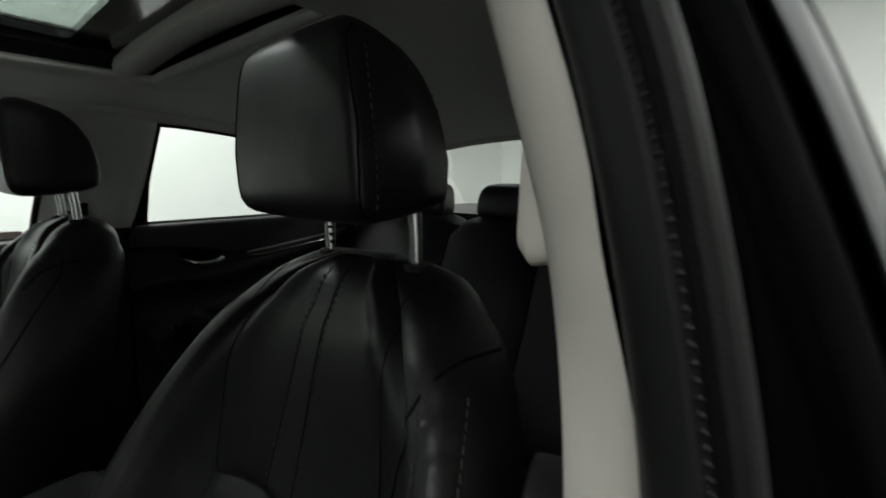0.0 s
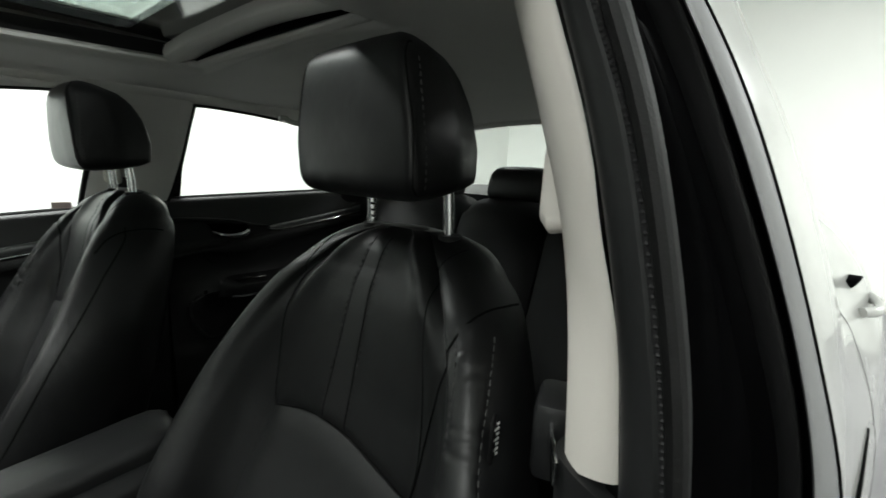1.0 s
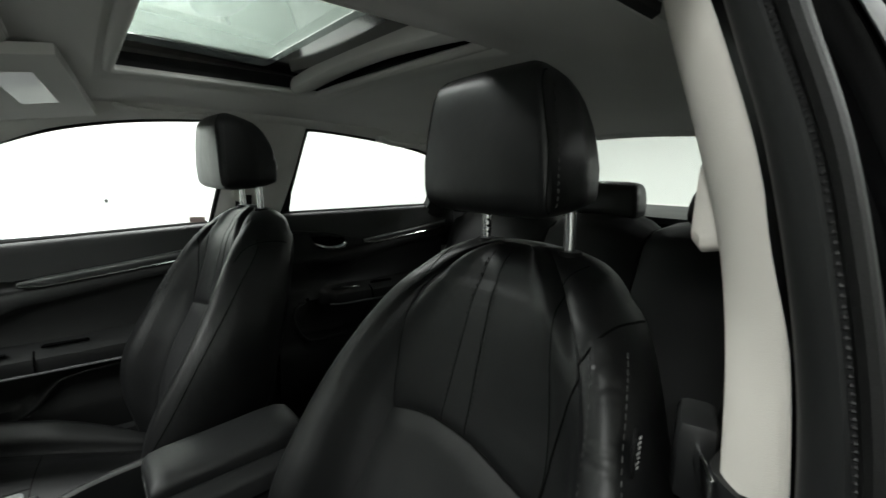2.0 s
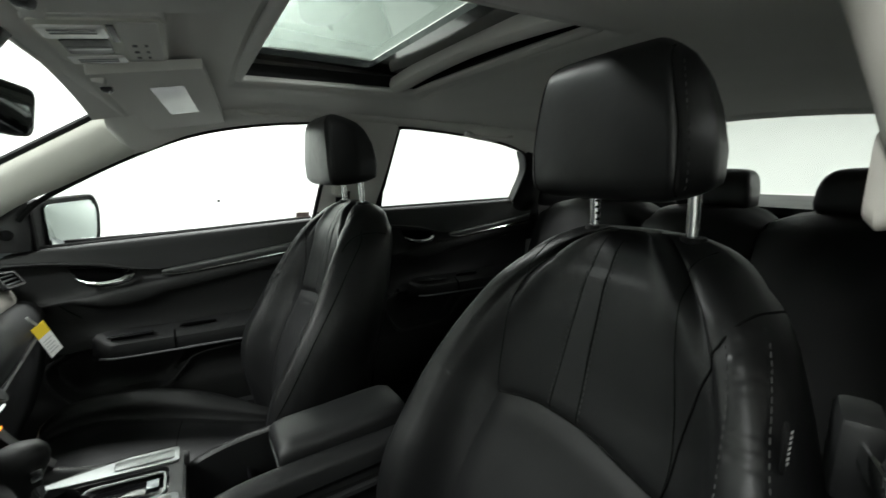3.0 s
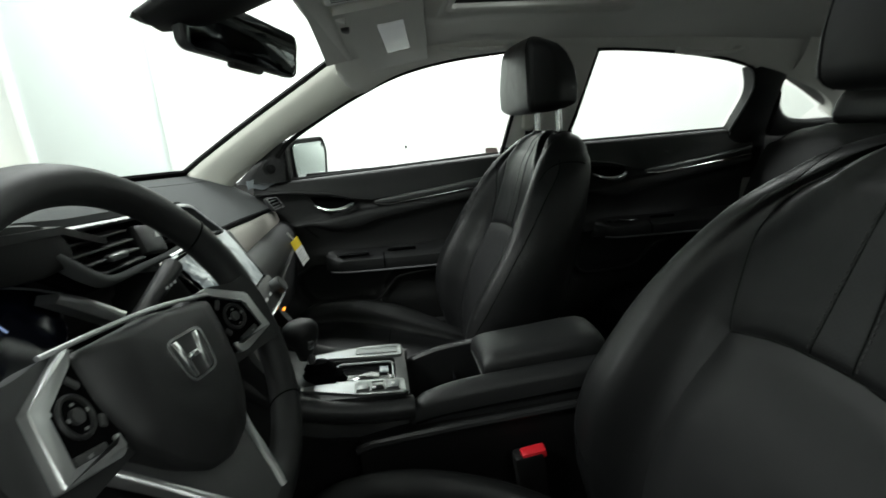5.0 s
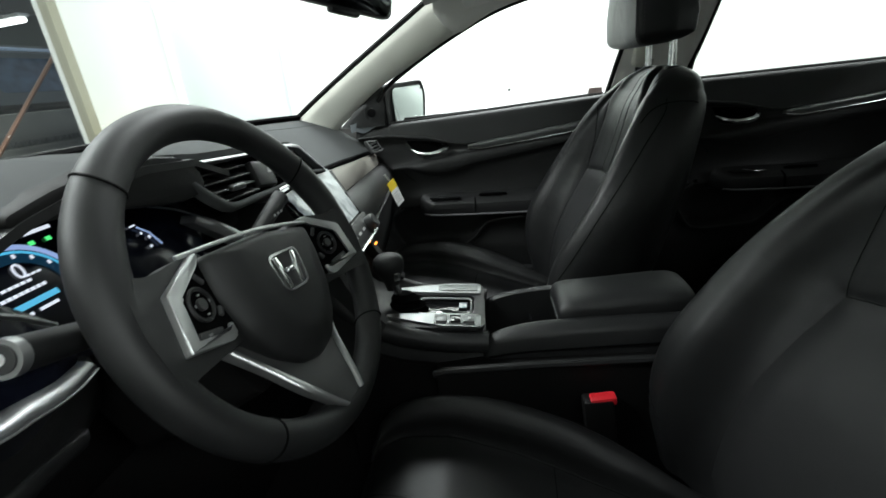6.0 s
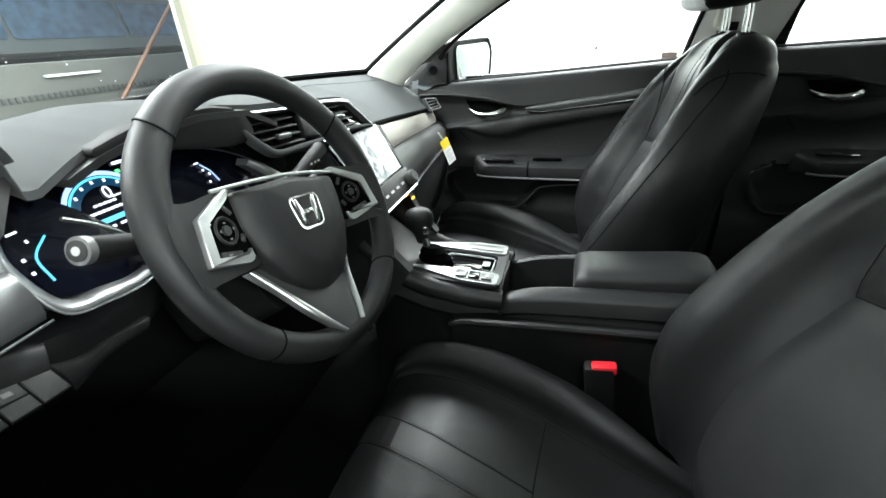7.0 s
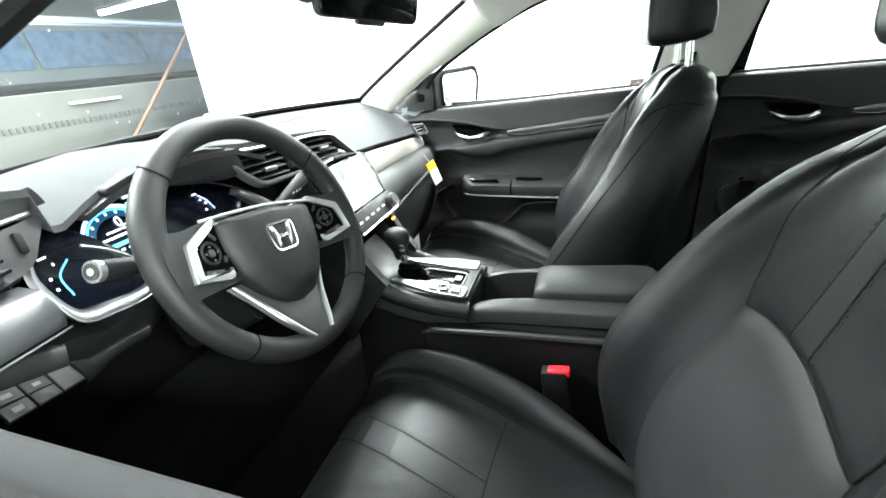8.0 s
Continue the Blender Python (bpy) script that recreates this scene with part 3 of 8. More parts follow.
def cabin_side(s):
    """Pillars, rails and outer skin of one side; s is 1 on the passenger's side, -1 on the driver's."""
    # roof side rail
    top = [(0.64, 1.165)] + [(y, z) for y, z in FRONT_TOP[3:]] + REAR_TOP + [(-0.78, 1.128), (-0.90, 1.09)]
    ra = [(s * xs(z), y, z) for y, z in top]
    rb = [(s * min(0.515, xs(z) - 0.03), y, zroof(0.515, y) + 0.004) for y, z in top]
    part("roof_rail", strip(ra, rb, (-s * 0.006, 0, -0.004), (s * 0.04, 0, 0.035), 40), LINER, car)
    # windscreen pillar
    pa = [(s * (x + (0.04 if s < 0 else 0)), y, z) for x, y, z in SHADE_EDGE]
    pb = [(s * xs(z), y, z) for y, z in ((0.53, 1.149), (0.63, 1.097), (0.73, 1.045), (0.845, 0.985), (0.975, 0.89), (1.08, 0.81))]
    part("windscreen_pillar", strip(pa, pb, (-s * 0.02, -0.012, 0.002), (s * 0.035, 0.02, 0), 24, 10, 0.55), PALE, car, "pale beige windscreen pillar trim")
    ex = [(p[0] + s * 0.012, p[1] + 0.012, p[2] + 0.004) for p in pa]
    part("windscreen_edge", tube(spline(ex, 24), 0.008, 6), RUBBER, car)
    # middle pillar
    if s > 0:
        a = side([(0.10, 1.222), (0.112, 1.12), (0.128, 1.04), (0.14, 0.95), (0.15, 0.86), (0.16, 0.6), (0.17, 0.27)], s)
        b = side([(-0.088, 1.222), (-0.078, 1.12), (-0.066, 1.04), (-0.05, 0.95), (-0.045, 0.86), (-0.045, 0.6), (-0.05, 0.27)], s)
        part("middle_pillar", strip(a[:4], b[:4], (-s * 0.022, 0, 0), (s * 0.06, 0, 0), 24, 10, 0.45), LINER, car, "grey middle pillar trim")
        part("pillar_foot", strip(a[3:], b[3:], (-s * 0.022, 0, 0), (s * 0.06, 0, 0), 24, 10, 0.45), SOFT, car, "black lower pillar cover")
    else:
        a = [(-0.556, 0.10, 1.235), (-0.566, 0.10, 1.197), (-0.593, 0.10, 1.12), (-0.616, 0.098, 1.045), (-0.630, 0.10, 0.966), (-0.639, 0.105, 0.875)]
        b = [(-0.598, 0.115, 1.225), (-0.613, 0.12, 1.182), (-0.639, 0.12, 1.115), (-0.660, 0.118, 1.051), (-0.676, 0.12, 0.986), (-0.686, 0.122, 0.889)]
        part("middle_pillar", strip(a, b, (0.004, 0.012, 0), (0.0, -0.19, 0.0), 24, 10, 0.5), BEIGE, car, "pale beige middle pillar trim")
        part("pillar_foot", strip([(-0.632, 0.108, 0.885), (-0.636, 0.108, 0.75), (-0.64, 0.108, 0.5)], [(-0.70, 0.13, 0.875), (-0.70, 0.13, 0.75), (-0.70, 0.13, 0.5)], (0.006, 0.012, 0), (0, -0.2, 0), 12), SOFT, car, "black lower pillar cover")
    # rear pillars
    a = side([(-0.625, 1.165), (-0.672, 1.094), (-0.670, 1.0)], s)
    b = side([(-0.76, 1.135), (-0.765, 1.10), (-0.79, 1.0)], s)
    part("pillar_foot", strip(side([(-0.670, 1.0), (-0.668, 0.93), (-0.66, 0.80)], s), side([(-0.79, 1.0), (-0.82, 0.93), (-0.85, 0.80)], s), (-s * 0.012, 0, 0), (s * 0.05, 0, 0), 16), SOFT, car)
    part("rear_door_pillar", strip(a, b, (-s * 0.012, 0, 0), (s * 0.05, 0, 0), 16), SOFT, car, "dark rear door pillar trim")
    a = side([(-0.76, 1.14), (-0.80, 1.126), (-0.90, 1.092), (-1.0, 1.045), (-1.03, 1.0)], s)
    b = [(s * 0.50, -0.72, 1.25), (s * 0.52, -0.85, 1.232), (s * 0.54, -0.98, 1.195), (s * 0.56, -1.12, 1.14), (s * 0.58, -1.30, 1.05)]
    part("rear_pillar", strip(a, b, (-s * 0.02, 0, 0), (s * 0.05, 0, 0.03), 16), LINER, car, "grey rear pillar trim")
    a = side([(-0.765, 1.10), (-0.80, 1.045), (-0.86, 1.006), (-0.97, 0.996), (-1.03, 1.0)], s)
    b = side([(-0.80, 0.97), (-0.82, 0.95), (-0.88, 0.94), (-1.0, 0.94), (-1.2, 0.94)], s)
    part("quarter_trim", strip(a, b, (-s * 0.012, 0, 0), (s * 0.05, 0, 0), 16), SOFT, car)
    # rubber lines round the openings
    loopf = [(y, z) for y, z in FRONT_TOP] + ([(0.118, 1.12), (0.135, 1.04), (0.15, 0.93)] if s > 0 else [])
    part("window_seal", tube(spline(side(loopf, s, -0.004), 60), 0.007, 6), RUBBER, car)
    loopr = [(-0.05, 0.95), (-0.07, 1.02), (-0.088, 1.2), (-0.10, 1.217)] + REAR_TOP[1:] + [(-0.665, 1.11), (-0.672, 1.06), (-0.662, 0.965)]
    part("window_seal", tube(spline(side(loopr, s, -0.004), 60), 0.007, 6), RUBBER, car)
    # glass
    gy = [(0.85, 0.89), (0.80, 1.0), (0.60, 1.115), (0.35, 1.2), (0.10, 1.22), (0.15, 0.92)]
    rear = [(-0.045, 0.93), (-0.09, 1.222), (-0.34, 1.21), (-0.63, 1.16), (-0.675, 1.09), (-0.665, 0.95)]
    quarter = [(-0.765, 1.09), (-0.785, 1.13), (-0.895, 1.095), (-1.01, 1.04), (-0.97, 0.99), (-0.86, 1.0)]
    for pts in ((gy, rear, quarter) if s > 0 else (rear, quarter)):
        bm = bmesh.new()
        bm.faces.new([bm.verts.new((s * (xs(z) + 0.062), y, z)) for y, z in pts])
        g = bmesh.ops.extrude_face_region(bm, geom=list(bm.faces))
        bmesh.ops.translate(bm, vec=(s * 0.004, 0, 0.002), verts=[v for v in g["geom"] if isinstance(v, bmesh.types.BMVert)])
        # driver-side panes are out of view and only cut the incoming light
        ob = part("side_window_pane", bm, GLASS if s > 0 else DARKGLASS, car, smooth=False)
        ob.visible_shadow = s < 0
    # outer skin below the windows, and the outer pillars
    def skin(u, v):
        y = 1.10 - (2.5 if s > 0 else 0.95) * u
        prof = [(0.0, 0.755, 0.968), (0.1, 0.79, 0.955), (0.2, 0.83, 0.92), (0.35, 0.87, 0.85), (0.6, 0.88, 0.68), (0.85, 0.87, 0.45), (1.0, 0.80, 0.25)]
        x = interp(v, [p[0] for p in prof], [p[1] for p in prof])
        z = interp(v, [p[0] for p in prof], [p[2] for p in prof])
        rise = 0.055 * min(1, max(-0.6, -(y - 0.15)))
        if s > 0:
            z -= 0.035 * (1 - v)
        else:
            z, x = z - 0.085 * (1 - v), x + 0.04 * (1 - v)
        return (s * (x + 0.03 * max(0, -y - 0.5) * (1 - v)), y, z + rise * (1 - v) - 0.02 * (1 - v))
    part("outer_skin", sheet(skin, 50, 24, (-s * 0.012, 0, 0)), WHITEPAINT, car, "white painted outer door skin")
    if s > 0:
        part("outer_pillar", strip([(s * 0.655, 0.09, 1.225), (s * 0.70, 0.07, 1.10), (s * 0.745, 0.05, 0.98), (s * 0.775, 0.04, 0.9)], [(s * 0.655, -0.10, 1.235), (s * 0.71, -0.10, 1.11), (s * 0.76, -0.10, 0.98), (s * 0.785, -0.10, 0.9)], (s * 0.006, 0.008, 0), (-s * 0.04, 0, 0), 20), GLOSS, car, "glossy black outer pillar cover")
    outer_top = [(0.70, 1.07), (0.48, 1.18), (0.25, 1.235), (0.0, 1.25), (-0.35, 1.237), (-0.62, 1.19), (-0.80, 1.14), (-1.02, 1.05)]
    part("outer_roof_rail", strip([(s * (xs(z) + 0.07), y, z) for y, z in outer_top], [(s * 0.61, y, zroof(0.5, y) + 0.055 - max(0, -y - 0.7) * 0.5 - max(0, y - 0.5) * 0.35) for y, z in outer_top], (s * 0.01, 0, 0.01), (-s * 0.02, 0, -0.01), 30), WHITEPAINT, car)
    part("outer_belt_strip", tube([(s * (0.752 + 0.005 * u), 0.78 - 2.0 * u, 0.885 + 0.09 * u) if s > 0 else (-0.792, 0.88 - 0.74 * u, 0.868) for u in np.linspace(0, 1, 20)], 0.012, 8, flat=0.7), RUBBER, car)


cabin_side(1)
cabin_side(-1)

# edge of the driver's middle pillar: dark trim, seals, glossy cover and the rear door's edge, from the inside outwards
PZ = (1.25, 1.172, 1.098, 0.996, 0.909, 0.80, 0.6, 0.3)
PILLAR_LINES = (
    (0.130, (-0.591, -0.620, -0.646, -0.671, -0.683, -0.690, -0.702, -0.703)),
    (0.150, (-0.614, -0.645, -0.674, -0.699, -0.713, -0.719, -0.731, -0.731)),
    (0.150, (-0.627, -0.657, -0.684, -0.709, -0.721, -0.728, -0.739, -0.739)),
    (0.083, (-0.610, -0.656, -0.691, -0.732, -0.757, -0.765, -0.776, -0.777)),
    (0.092, (-0.632, -0.676, -0.708, -0.747, -0.768, -0.774, -0.785, -0.785)),
    (0.116, (-0.635, -0.679, -0.715, -0.753, -0.773, -0.779, -0.790, -0.790)),
    (0.106, (-0.638, -0.687, -0.723, -0.760, -0.783, -0.789, -0.800, -0.801)),
    (0.020, (-0.662, -0.701, -0.736, -0.772, -0.793, -0.799, -0.810, -0.811)),
)


def pillar_line(k):
    y, row = PILLAR_LINES[k]
    return [(x, y, z) for x, z in zip(row, PZ)]


part("pillar_edge_trim", strip(pillar_line(0), pillar_line(1), (0.004, 0.010, 0), (0, -0.1, 0), 40, 8, 0.5), SOFT, car, "dark padded pillar edge")
ser = spline([(x + 0.001, y, z) for x, y, z in pillar_line(1)], 140)[:112]
bms = tube(ser, 0.0040, 6)
for p, q in zip(ser[:-1], ser[1:]):
    tube([p, p.lerp(q, 0.3), p.lerp(q, 0.6)], lambda f: 0.0037 + 0.0008 * math.sin(math.pi * f), 7, bm=bms)
part("ribbed_seal", bms, SEAL, car, "ribbed rubber door seal")
part("door_seal", tube(spline([(x * 0.4 + u * 0.6, 0.156, z) for (x, y, z), (u, _, _) in zip(pillar_line(1), pillar_line(2))], 40), 0.0058, 8), RUBBER, car, "black rubber door seal")
part("door_seal", tube(spline([(x + 0.002, 0.150, z) for x, y, z in pillar_line(2)], 40), 0.0045, 8), SEAL, car, "black rubber door seal")
part("outer_pillar", strip([(x, y - 0.008, z) for x, y, z in pillar_line(2)], pillar_line(3), (0.012, -0.020, 0), (0.05, -0.02, 0), 40, 8, 0.5), PIANO, car, "glossy black pillar channel")
part("frame_moulding", strip(pillar_line(3), pillar_line(4), (-0.002, 0.006, 0), (0.015, -0.03, 0), 40, 10, 0.6), SEAL, car, "dark rear door frame moulding")
part("frame_moulding", strip(pillar_line(4), pillar_line(5), (-0.001, -0.004, 0), (0.001, -0.03, 0), 40, 10, 0.6), MATTE, car, "black rear door frame moulding")
part("rear_door_frame", strip(pillar_line(5), [(x, y - 0.001, z) for x, y, z in pillar_line(6)], (-0.001, 0.002, 0), (0.001, -0.004, 0), 40), FRAMEGREY, car, "grey rear door edge strip")
part("frame_gap", tube(spline([(x - 0.0005, y - 0.001, z) for x, y, z in pillar_line(6)], 40), 0.0009, 6), MATTE, car)
part("rear_window_frame", strip([(x - 0.0008, y - 0.004, z) for x, y, z in pillar_line(6)], [(x, y, z) for x, y, z in pillar_line(7)], (-0.001, 0.001, 0), (0.002, -0.006, 0), 30), WHITEPAINT, car, "white painted edge of the rear door")
part("rear_window_frame", strip([(x + 0.001, y, z) for x, y, z in pillar_line(7)][:5], [(-0.648, -0.20, 1.25), (-0.690, -0.20, 1.177), (-0.729, -0.20, 1.098), (-0.768, -0.21, 1.005), (-0.795, -0.24, 0.909)], (-0.003, 0, 0), (0.03, 0, 0), 30), WHITEPAINT, car, "white painted rear window frame")
# black line drawn for the shadow gap along the frame's rear edge
part("window_seal", tube(spline([(-0.752, -0.222, 1.04), (-0.762, -0.235, 1.01), (-0.772, -0.26, 0.985), (-0.782, -0.30, 0.955)], 20), lambda f: 0.0035 - 0.002 * f, 6), MATTE, car)



SIDE_Y = (0.015, -0.40, -0.75, -1.40)
SIDE_X = ((-0.764, -0.774, -0.787, -0.793, -0.800, -0.81, -0.82, -0.80), (-0.755, -0.775, -0.795, -0.82, -0.855, -0.872, -0.875, -0.83), (-0.755, -0.80, -0.838, -0.862, -0.885, -0.90, -0.90, -0.85), (-0.72, -0.77, -0.81, -0.83, -0.85, -0.86, -0.86, -0.82))
SIDE_Z = ((0.995, 0.967, 0.91, 0.852, 0.75, 0.60, 0.42, 0.26), (1.0, 0.975, 0.925, 0.886, 0.79, 0.68, 0.45, 0.26), (1.034, 1.0, 0.95, 0.90, 0.84, 0.68, 0.45, 0.26), (1.05, 1.01, 0.95, 0.90, 0.84, 0.68, 0.45, 0.26))
SIDE_RAILS = [spline([(SIDE_X[i][k], SIDE_Y[i], SIDE_Z[i][k]) for i in range(4)], 49) for k in range(8)]


def rear_outer(u, v):
    """Outer skin of the driver-side rear door and quarter, from the pillar backwards."""
    i = min(47, int(u * 48))
    row = [r[i].lerp(r[i + 1], u * 48 - i) for r in SIDE_RAILS]
    k = min(6, int(v * 7))
    f = v * 7 - k
    p0, p1, p2, p3 = row[max(0, k - 1)], row[k], row[k + 1], row[min(7, k + 2)]
    p = 0.5 * (2 * p1 + (p2 - p0) * f + (2 * p0 - 5 * p1 + 4 * p2 - p3) * f * f + (3 * p1 - p0 - 3 * p2 + p3) * f ** 3)
    return (p.x, p.y, p.z)


part("rear_outer_skin", sheet(rear_outer, 60, 60, (0.012, 0, 0)), WHITEPAINT, car, "white painted rear door skin")
part("door_gap", tube([Vector(rear_outer(0.32 + 0.03 * v, v)) + Vector((0.002, 0, 0)) for v in np.linspace(0.30, 0.98, 24)], 0.0025, 6), MATTE, car)
part("door_gap", tube([Vector(rear_outer(0.17 + 0.11 * f, 0.585 - 0.02 * f)) for f in np.linspace(0, 1, 8)], lambda f: 0.004 - 0.002 * f, 6), MATTE, car)
hp = Vector(rear_outer(0.515, 0.40))
part("outer_handle", tube(spline([hp + Vector((0.006, 0.07, -0.01)), hp + Vector((-0.012, 0.05, -0.008)), hp + Vector((-0.018, 0, -0.006)), hp + Vector((-0.012, -0.05, -0.006)), hp + Vector((0.004, -0.07, -0.008))], 16), 0.008, 10), WHITEPAINT, car, "white outer door handle")
rec = Vector(rear_outer(0.49, 0.30))
part("handle_recess", loft([[rec + Vector((dx - 0.5 * 0.014 * math.sin(q), 0.024 * math.cos(q), 0.011 * math.sin(q))) for q in np.linspace(0, math.tau, 20, endpoint=False)] for dx in (-0.005, 0.01)]), MATTE, car, "dark handle recess")

# floor pan, bulkheads, shelf
part("floor_pan", rbox(1.5, 2.5, 0.03, 0.0, m=at(0, 0.05, 0.27)), CARPET, car, "black carpeted floor", smooth=False)
part("firewall", rbox(1.44, 0.03, 0.66, 0.0, m=at(0, 1.27, 0.58)), CARPET, car, smooth=False)
part("rear_bulkhead", rbox(1.4, 0.03, 0.7, 0.0, m=at(0, -1.16, 0.62)), CARPET, car, smooth=False)
part("parcel_shelf", sheet(lambda u, v: (-0.64 + 1.28 * u, -1.0 - 0.55 * v, 0.985 + 0.02 * v), 10, 10, (0, 0, -0.02)), SOFT, car, "black rear parcel shelf")

# windscreen and rear glass
ws = thing("windscreen", "clear laminated windscreen with a black edge", "windscreen", at=(0, 1.0, 1.0))


def screen_at(u, v):
    a = u * 2 - 1
    t = Vector((0.55 * a, 0.672 - 0.05 * a * a, 1.243 - 0.025 * a * a))
    b = Vector((0.715 * a, 1.30 - 0.17 * a * a, 0.925 - 0.015 * a * a))
    p = t.lerp(b, v)
    return p + Vector((0, 0.02, 0.03)) * (4 * v * (1 - v))


ob = part("pane", sheet(screen_at, 20, 12, (0, 0.004, 0.004)), GLASS, ws)
ob.visible_shadow = False
rng = random.Random(5)
for k in range(18):
    p = screen_at(rng.uniform(0.02, 0.52), rng.uniform(0.2, 0.97))
    part("dust_speck", rbox(0.0012 + 0.002 * rng.random() ** 2, 0.001, 0.0012 + 0.0014 * rng.random(), 0.0004, m=at(p.x, p.y, p.z - 0.003, 20, 0, rng.uniform(0, 90))), PAPER, ws, "white dust speck")
part("lower_edge", tube([screen_at(i / 20, 0.985) for i in range(21)], 0.012, 6), RUBBER, ws, "black lower edge")
rw = thing("rear_window", "sloping clear rear window", "rear window", at=(0, -1.2, 1.1))


def rear_at(u, v):
    a = u * 2 - 1
    return Vector((0.5 * a, -1.0, 1.247 - 0.04 * a * a)).lerp(Vector((0.61 * a, -1.56 + 0.1 * a * a, 1.01)), v) + Vector((0, -0.02, 0.03)) * (4 * v * (1 - v))


ob = part("pane", sheet(rear_at, 14, 8, (0, -0.003, 0.003)), GLASS, rw)
ob.visible_shadow = False


# ---- doors ----
def door_panel(name, s, y0, y1, belt0, belt1, label, trim, handle_y, window_up):
    """An inner door panel from y0 (rear) to y1 (front), with belt heights at both, on side s."""
    d = thing(name, label, "car door", at=(s * 0.70, (y0 + y1) / 2, 0.3))

    def belt(y):
        return belt0 + (belt1 - belt0) * (y - y0) / (y1 - y0)

    def face(u, v):
        y = y0 + (y1 - y0) * u
        zb = belt(y)
        z = 0.27 + (zb - 0.27) * v
        h = z - zb
        x = 0.700 if window_up else 0.714
        x -= 0.012 * math.exp(-((h + 0.015) / 0.02) ** 2)
        x -= 0.014 * (1 / (1 + math.exp(-(h + 0.085) / 0.007)))
        mid = zb - 0.245
        x += 0.014 * math.exp(-((z - mid) / 0.06) ** 2)
        lowz = 0.59
        x -= 0.05 * math.exp(-((z - lowz) / 0.035) ** 4) * min(1, max(0, (u - 0.06) / 0.1)) * min(1, max(0, (0.93 - u) / 0.15))
        if z < 0.545:
            x -= 0.012
        x += 0.035 / (1 + math.exp(-(z - 0.455) / 0.006)) / (1 + math.exp((z - 0.55) / 0.006)) / (1 + math.exp(-(y - y1 + 0.42) / 0.012))
        return (s * x, y, z)

    panel = part("door_skin", sheet(face, 60, 70, (s * 0.03, 0, 0)), PANEL if window_up else DOORTOP, d, "black grained plastic door skin")
    tree = bvh_of(panel)
    # belt roll
    part("belt_roll", tube([(s * (0.70 if window_up else 0.706), y, belt(y) - (0.004 if window_up else 0.018)) for y in np.linspace(y0 + 0.004, y1 - 0.004, 24)], 0.016, 10), DOORTOP, d, "soft black belt roll")
    part("belt_seal", tube([(s * 0.722, y, belt(y) + 0.003) for y in np.linspace(y0 + 0.004, y1 - 0.004, 12)], 0.006, 6), RUBBER, d)
    if not window_up:
        part("belt_top", strip([(s * 0.686, y, belt(y) - 0.010) for y in (y0 + 0.004, 0.5, y1 - 0.004)], [(s * 0.79, y, belt(y) - 0.002) for y in (y0 + 0.004, 0.5, y1 - 0.004)], (0, 0, 0.006), (0, 0, -0.03), 16), DOORTOP, d, "broad soft black belt top")
    # bright trim strip
    t0, t1 = trim
    pts = [(s * 0.672, y, z) for y, z in t0]
    low = [(s * 0.676, y, z) for y, z in t1]
    part("trim_strip", strip(pts, low, (-s * 0.004, 0, 0), (s * 0.02, 0, 0), 20, 6), SATIN_DARK, d, "dark satin trim strip")
    part("trim_edge", tube(spline([(s * 0.668, y, z - 0.002) for y, z in t1], 24), 0.0028, 6), CHROME, d, "bright lower edge")
    # handle and its bowl
    hz = belt(handle_y) - 0.094
    hk = 0.72 if name.startswith("rear") else 1.0
    bowl = rounded([(hk * a, hk * b) for a, b in [(-0.144, -0.005), (-0.055, -0.013), (0.016, -0.021), (0.057, -0.015), (0.078, 0.013), (0.08, 0.042), (0.013, 0.037), (-0.046, 0.03), (-0.085, 0.016)]], 0.012 * hk, 5)
    my = Matrix(((0, 0, -s, s * 0.684), (1, 0, 0, handle_y), (0, 1, 0, hz), (0, 0, 0, 1)))
    part("handle_bowl", prism(bowl, 0.006, my, 0.003), SOFT, d, "flat dark plate drawn as the handle bowl")
    part("bowl_rim", tube([my @ Vector((a * 1.03, b * 1.08 - 0.001, 0.004)) for a, b in bowl], 0.0025, 6, closed=True), PANEL, d, "raised bowl rim")
    hp = spline([(s * 0.675, handle_y + 0.055 * hk, hz - 0.004), (s * 0.664, handle_y + 0.03 * hk, hz - 0.016), (s * 0.66, handle_y, hz - 0.018), (s * 0.662, handle_y - 0.03 * hk, hz - 0.008), (s * 0.675, handle_y - 0.05 * hk, hz + 0.004)], 16)
    part("inner_handle", tube(hp, lambda f: 0.003 + 0.0045 * math.sin(math.pi * f) ** 0.5, 8, flat=0.6, up=(1, 0, 0)), CHROME, d, "chrome inner handle")
    part("lock_button", rbox(0.006, 0.016, 0.012, 0.002, m=at(s * 0.674, handle_y - 0.03, hz + 0.016)), GLOSS, d)
    # arm rest
    ya, yb = y0 + 0.10 * (y1 - y0), y1 - 0.16
    rings = []
    for y in np.linspace(ya, yb, 18):
        f = (y - ya) / (yb - ya)
        w = 0.075 * min(1, 0.35 + 3.0 * (1 - f)) * min(1, 0.5 + 4 * f)
        zt = 0.615 + 0.005 * (1 - f)
        sec = [(0.70, zt), (0.70 - w * 0.8, zt + 0.004), (0.70 - w, zt - 0.01), (0.70 - w, zt - 0.03), (0.70 - w * 0.7, zt - 0.045), (0.70, zt - 0.05)]
        rings.append([(s * x, y, z) for x, z in sec])
    part("arm_rest", loft(rings), SOFT, d, "black padded arm rest")
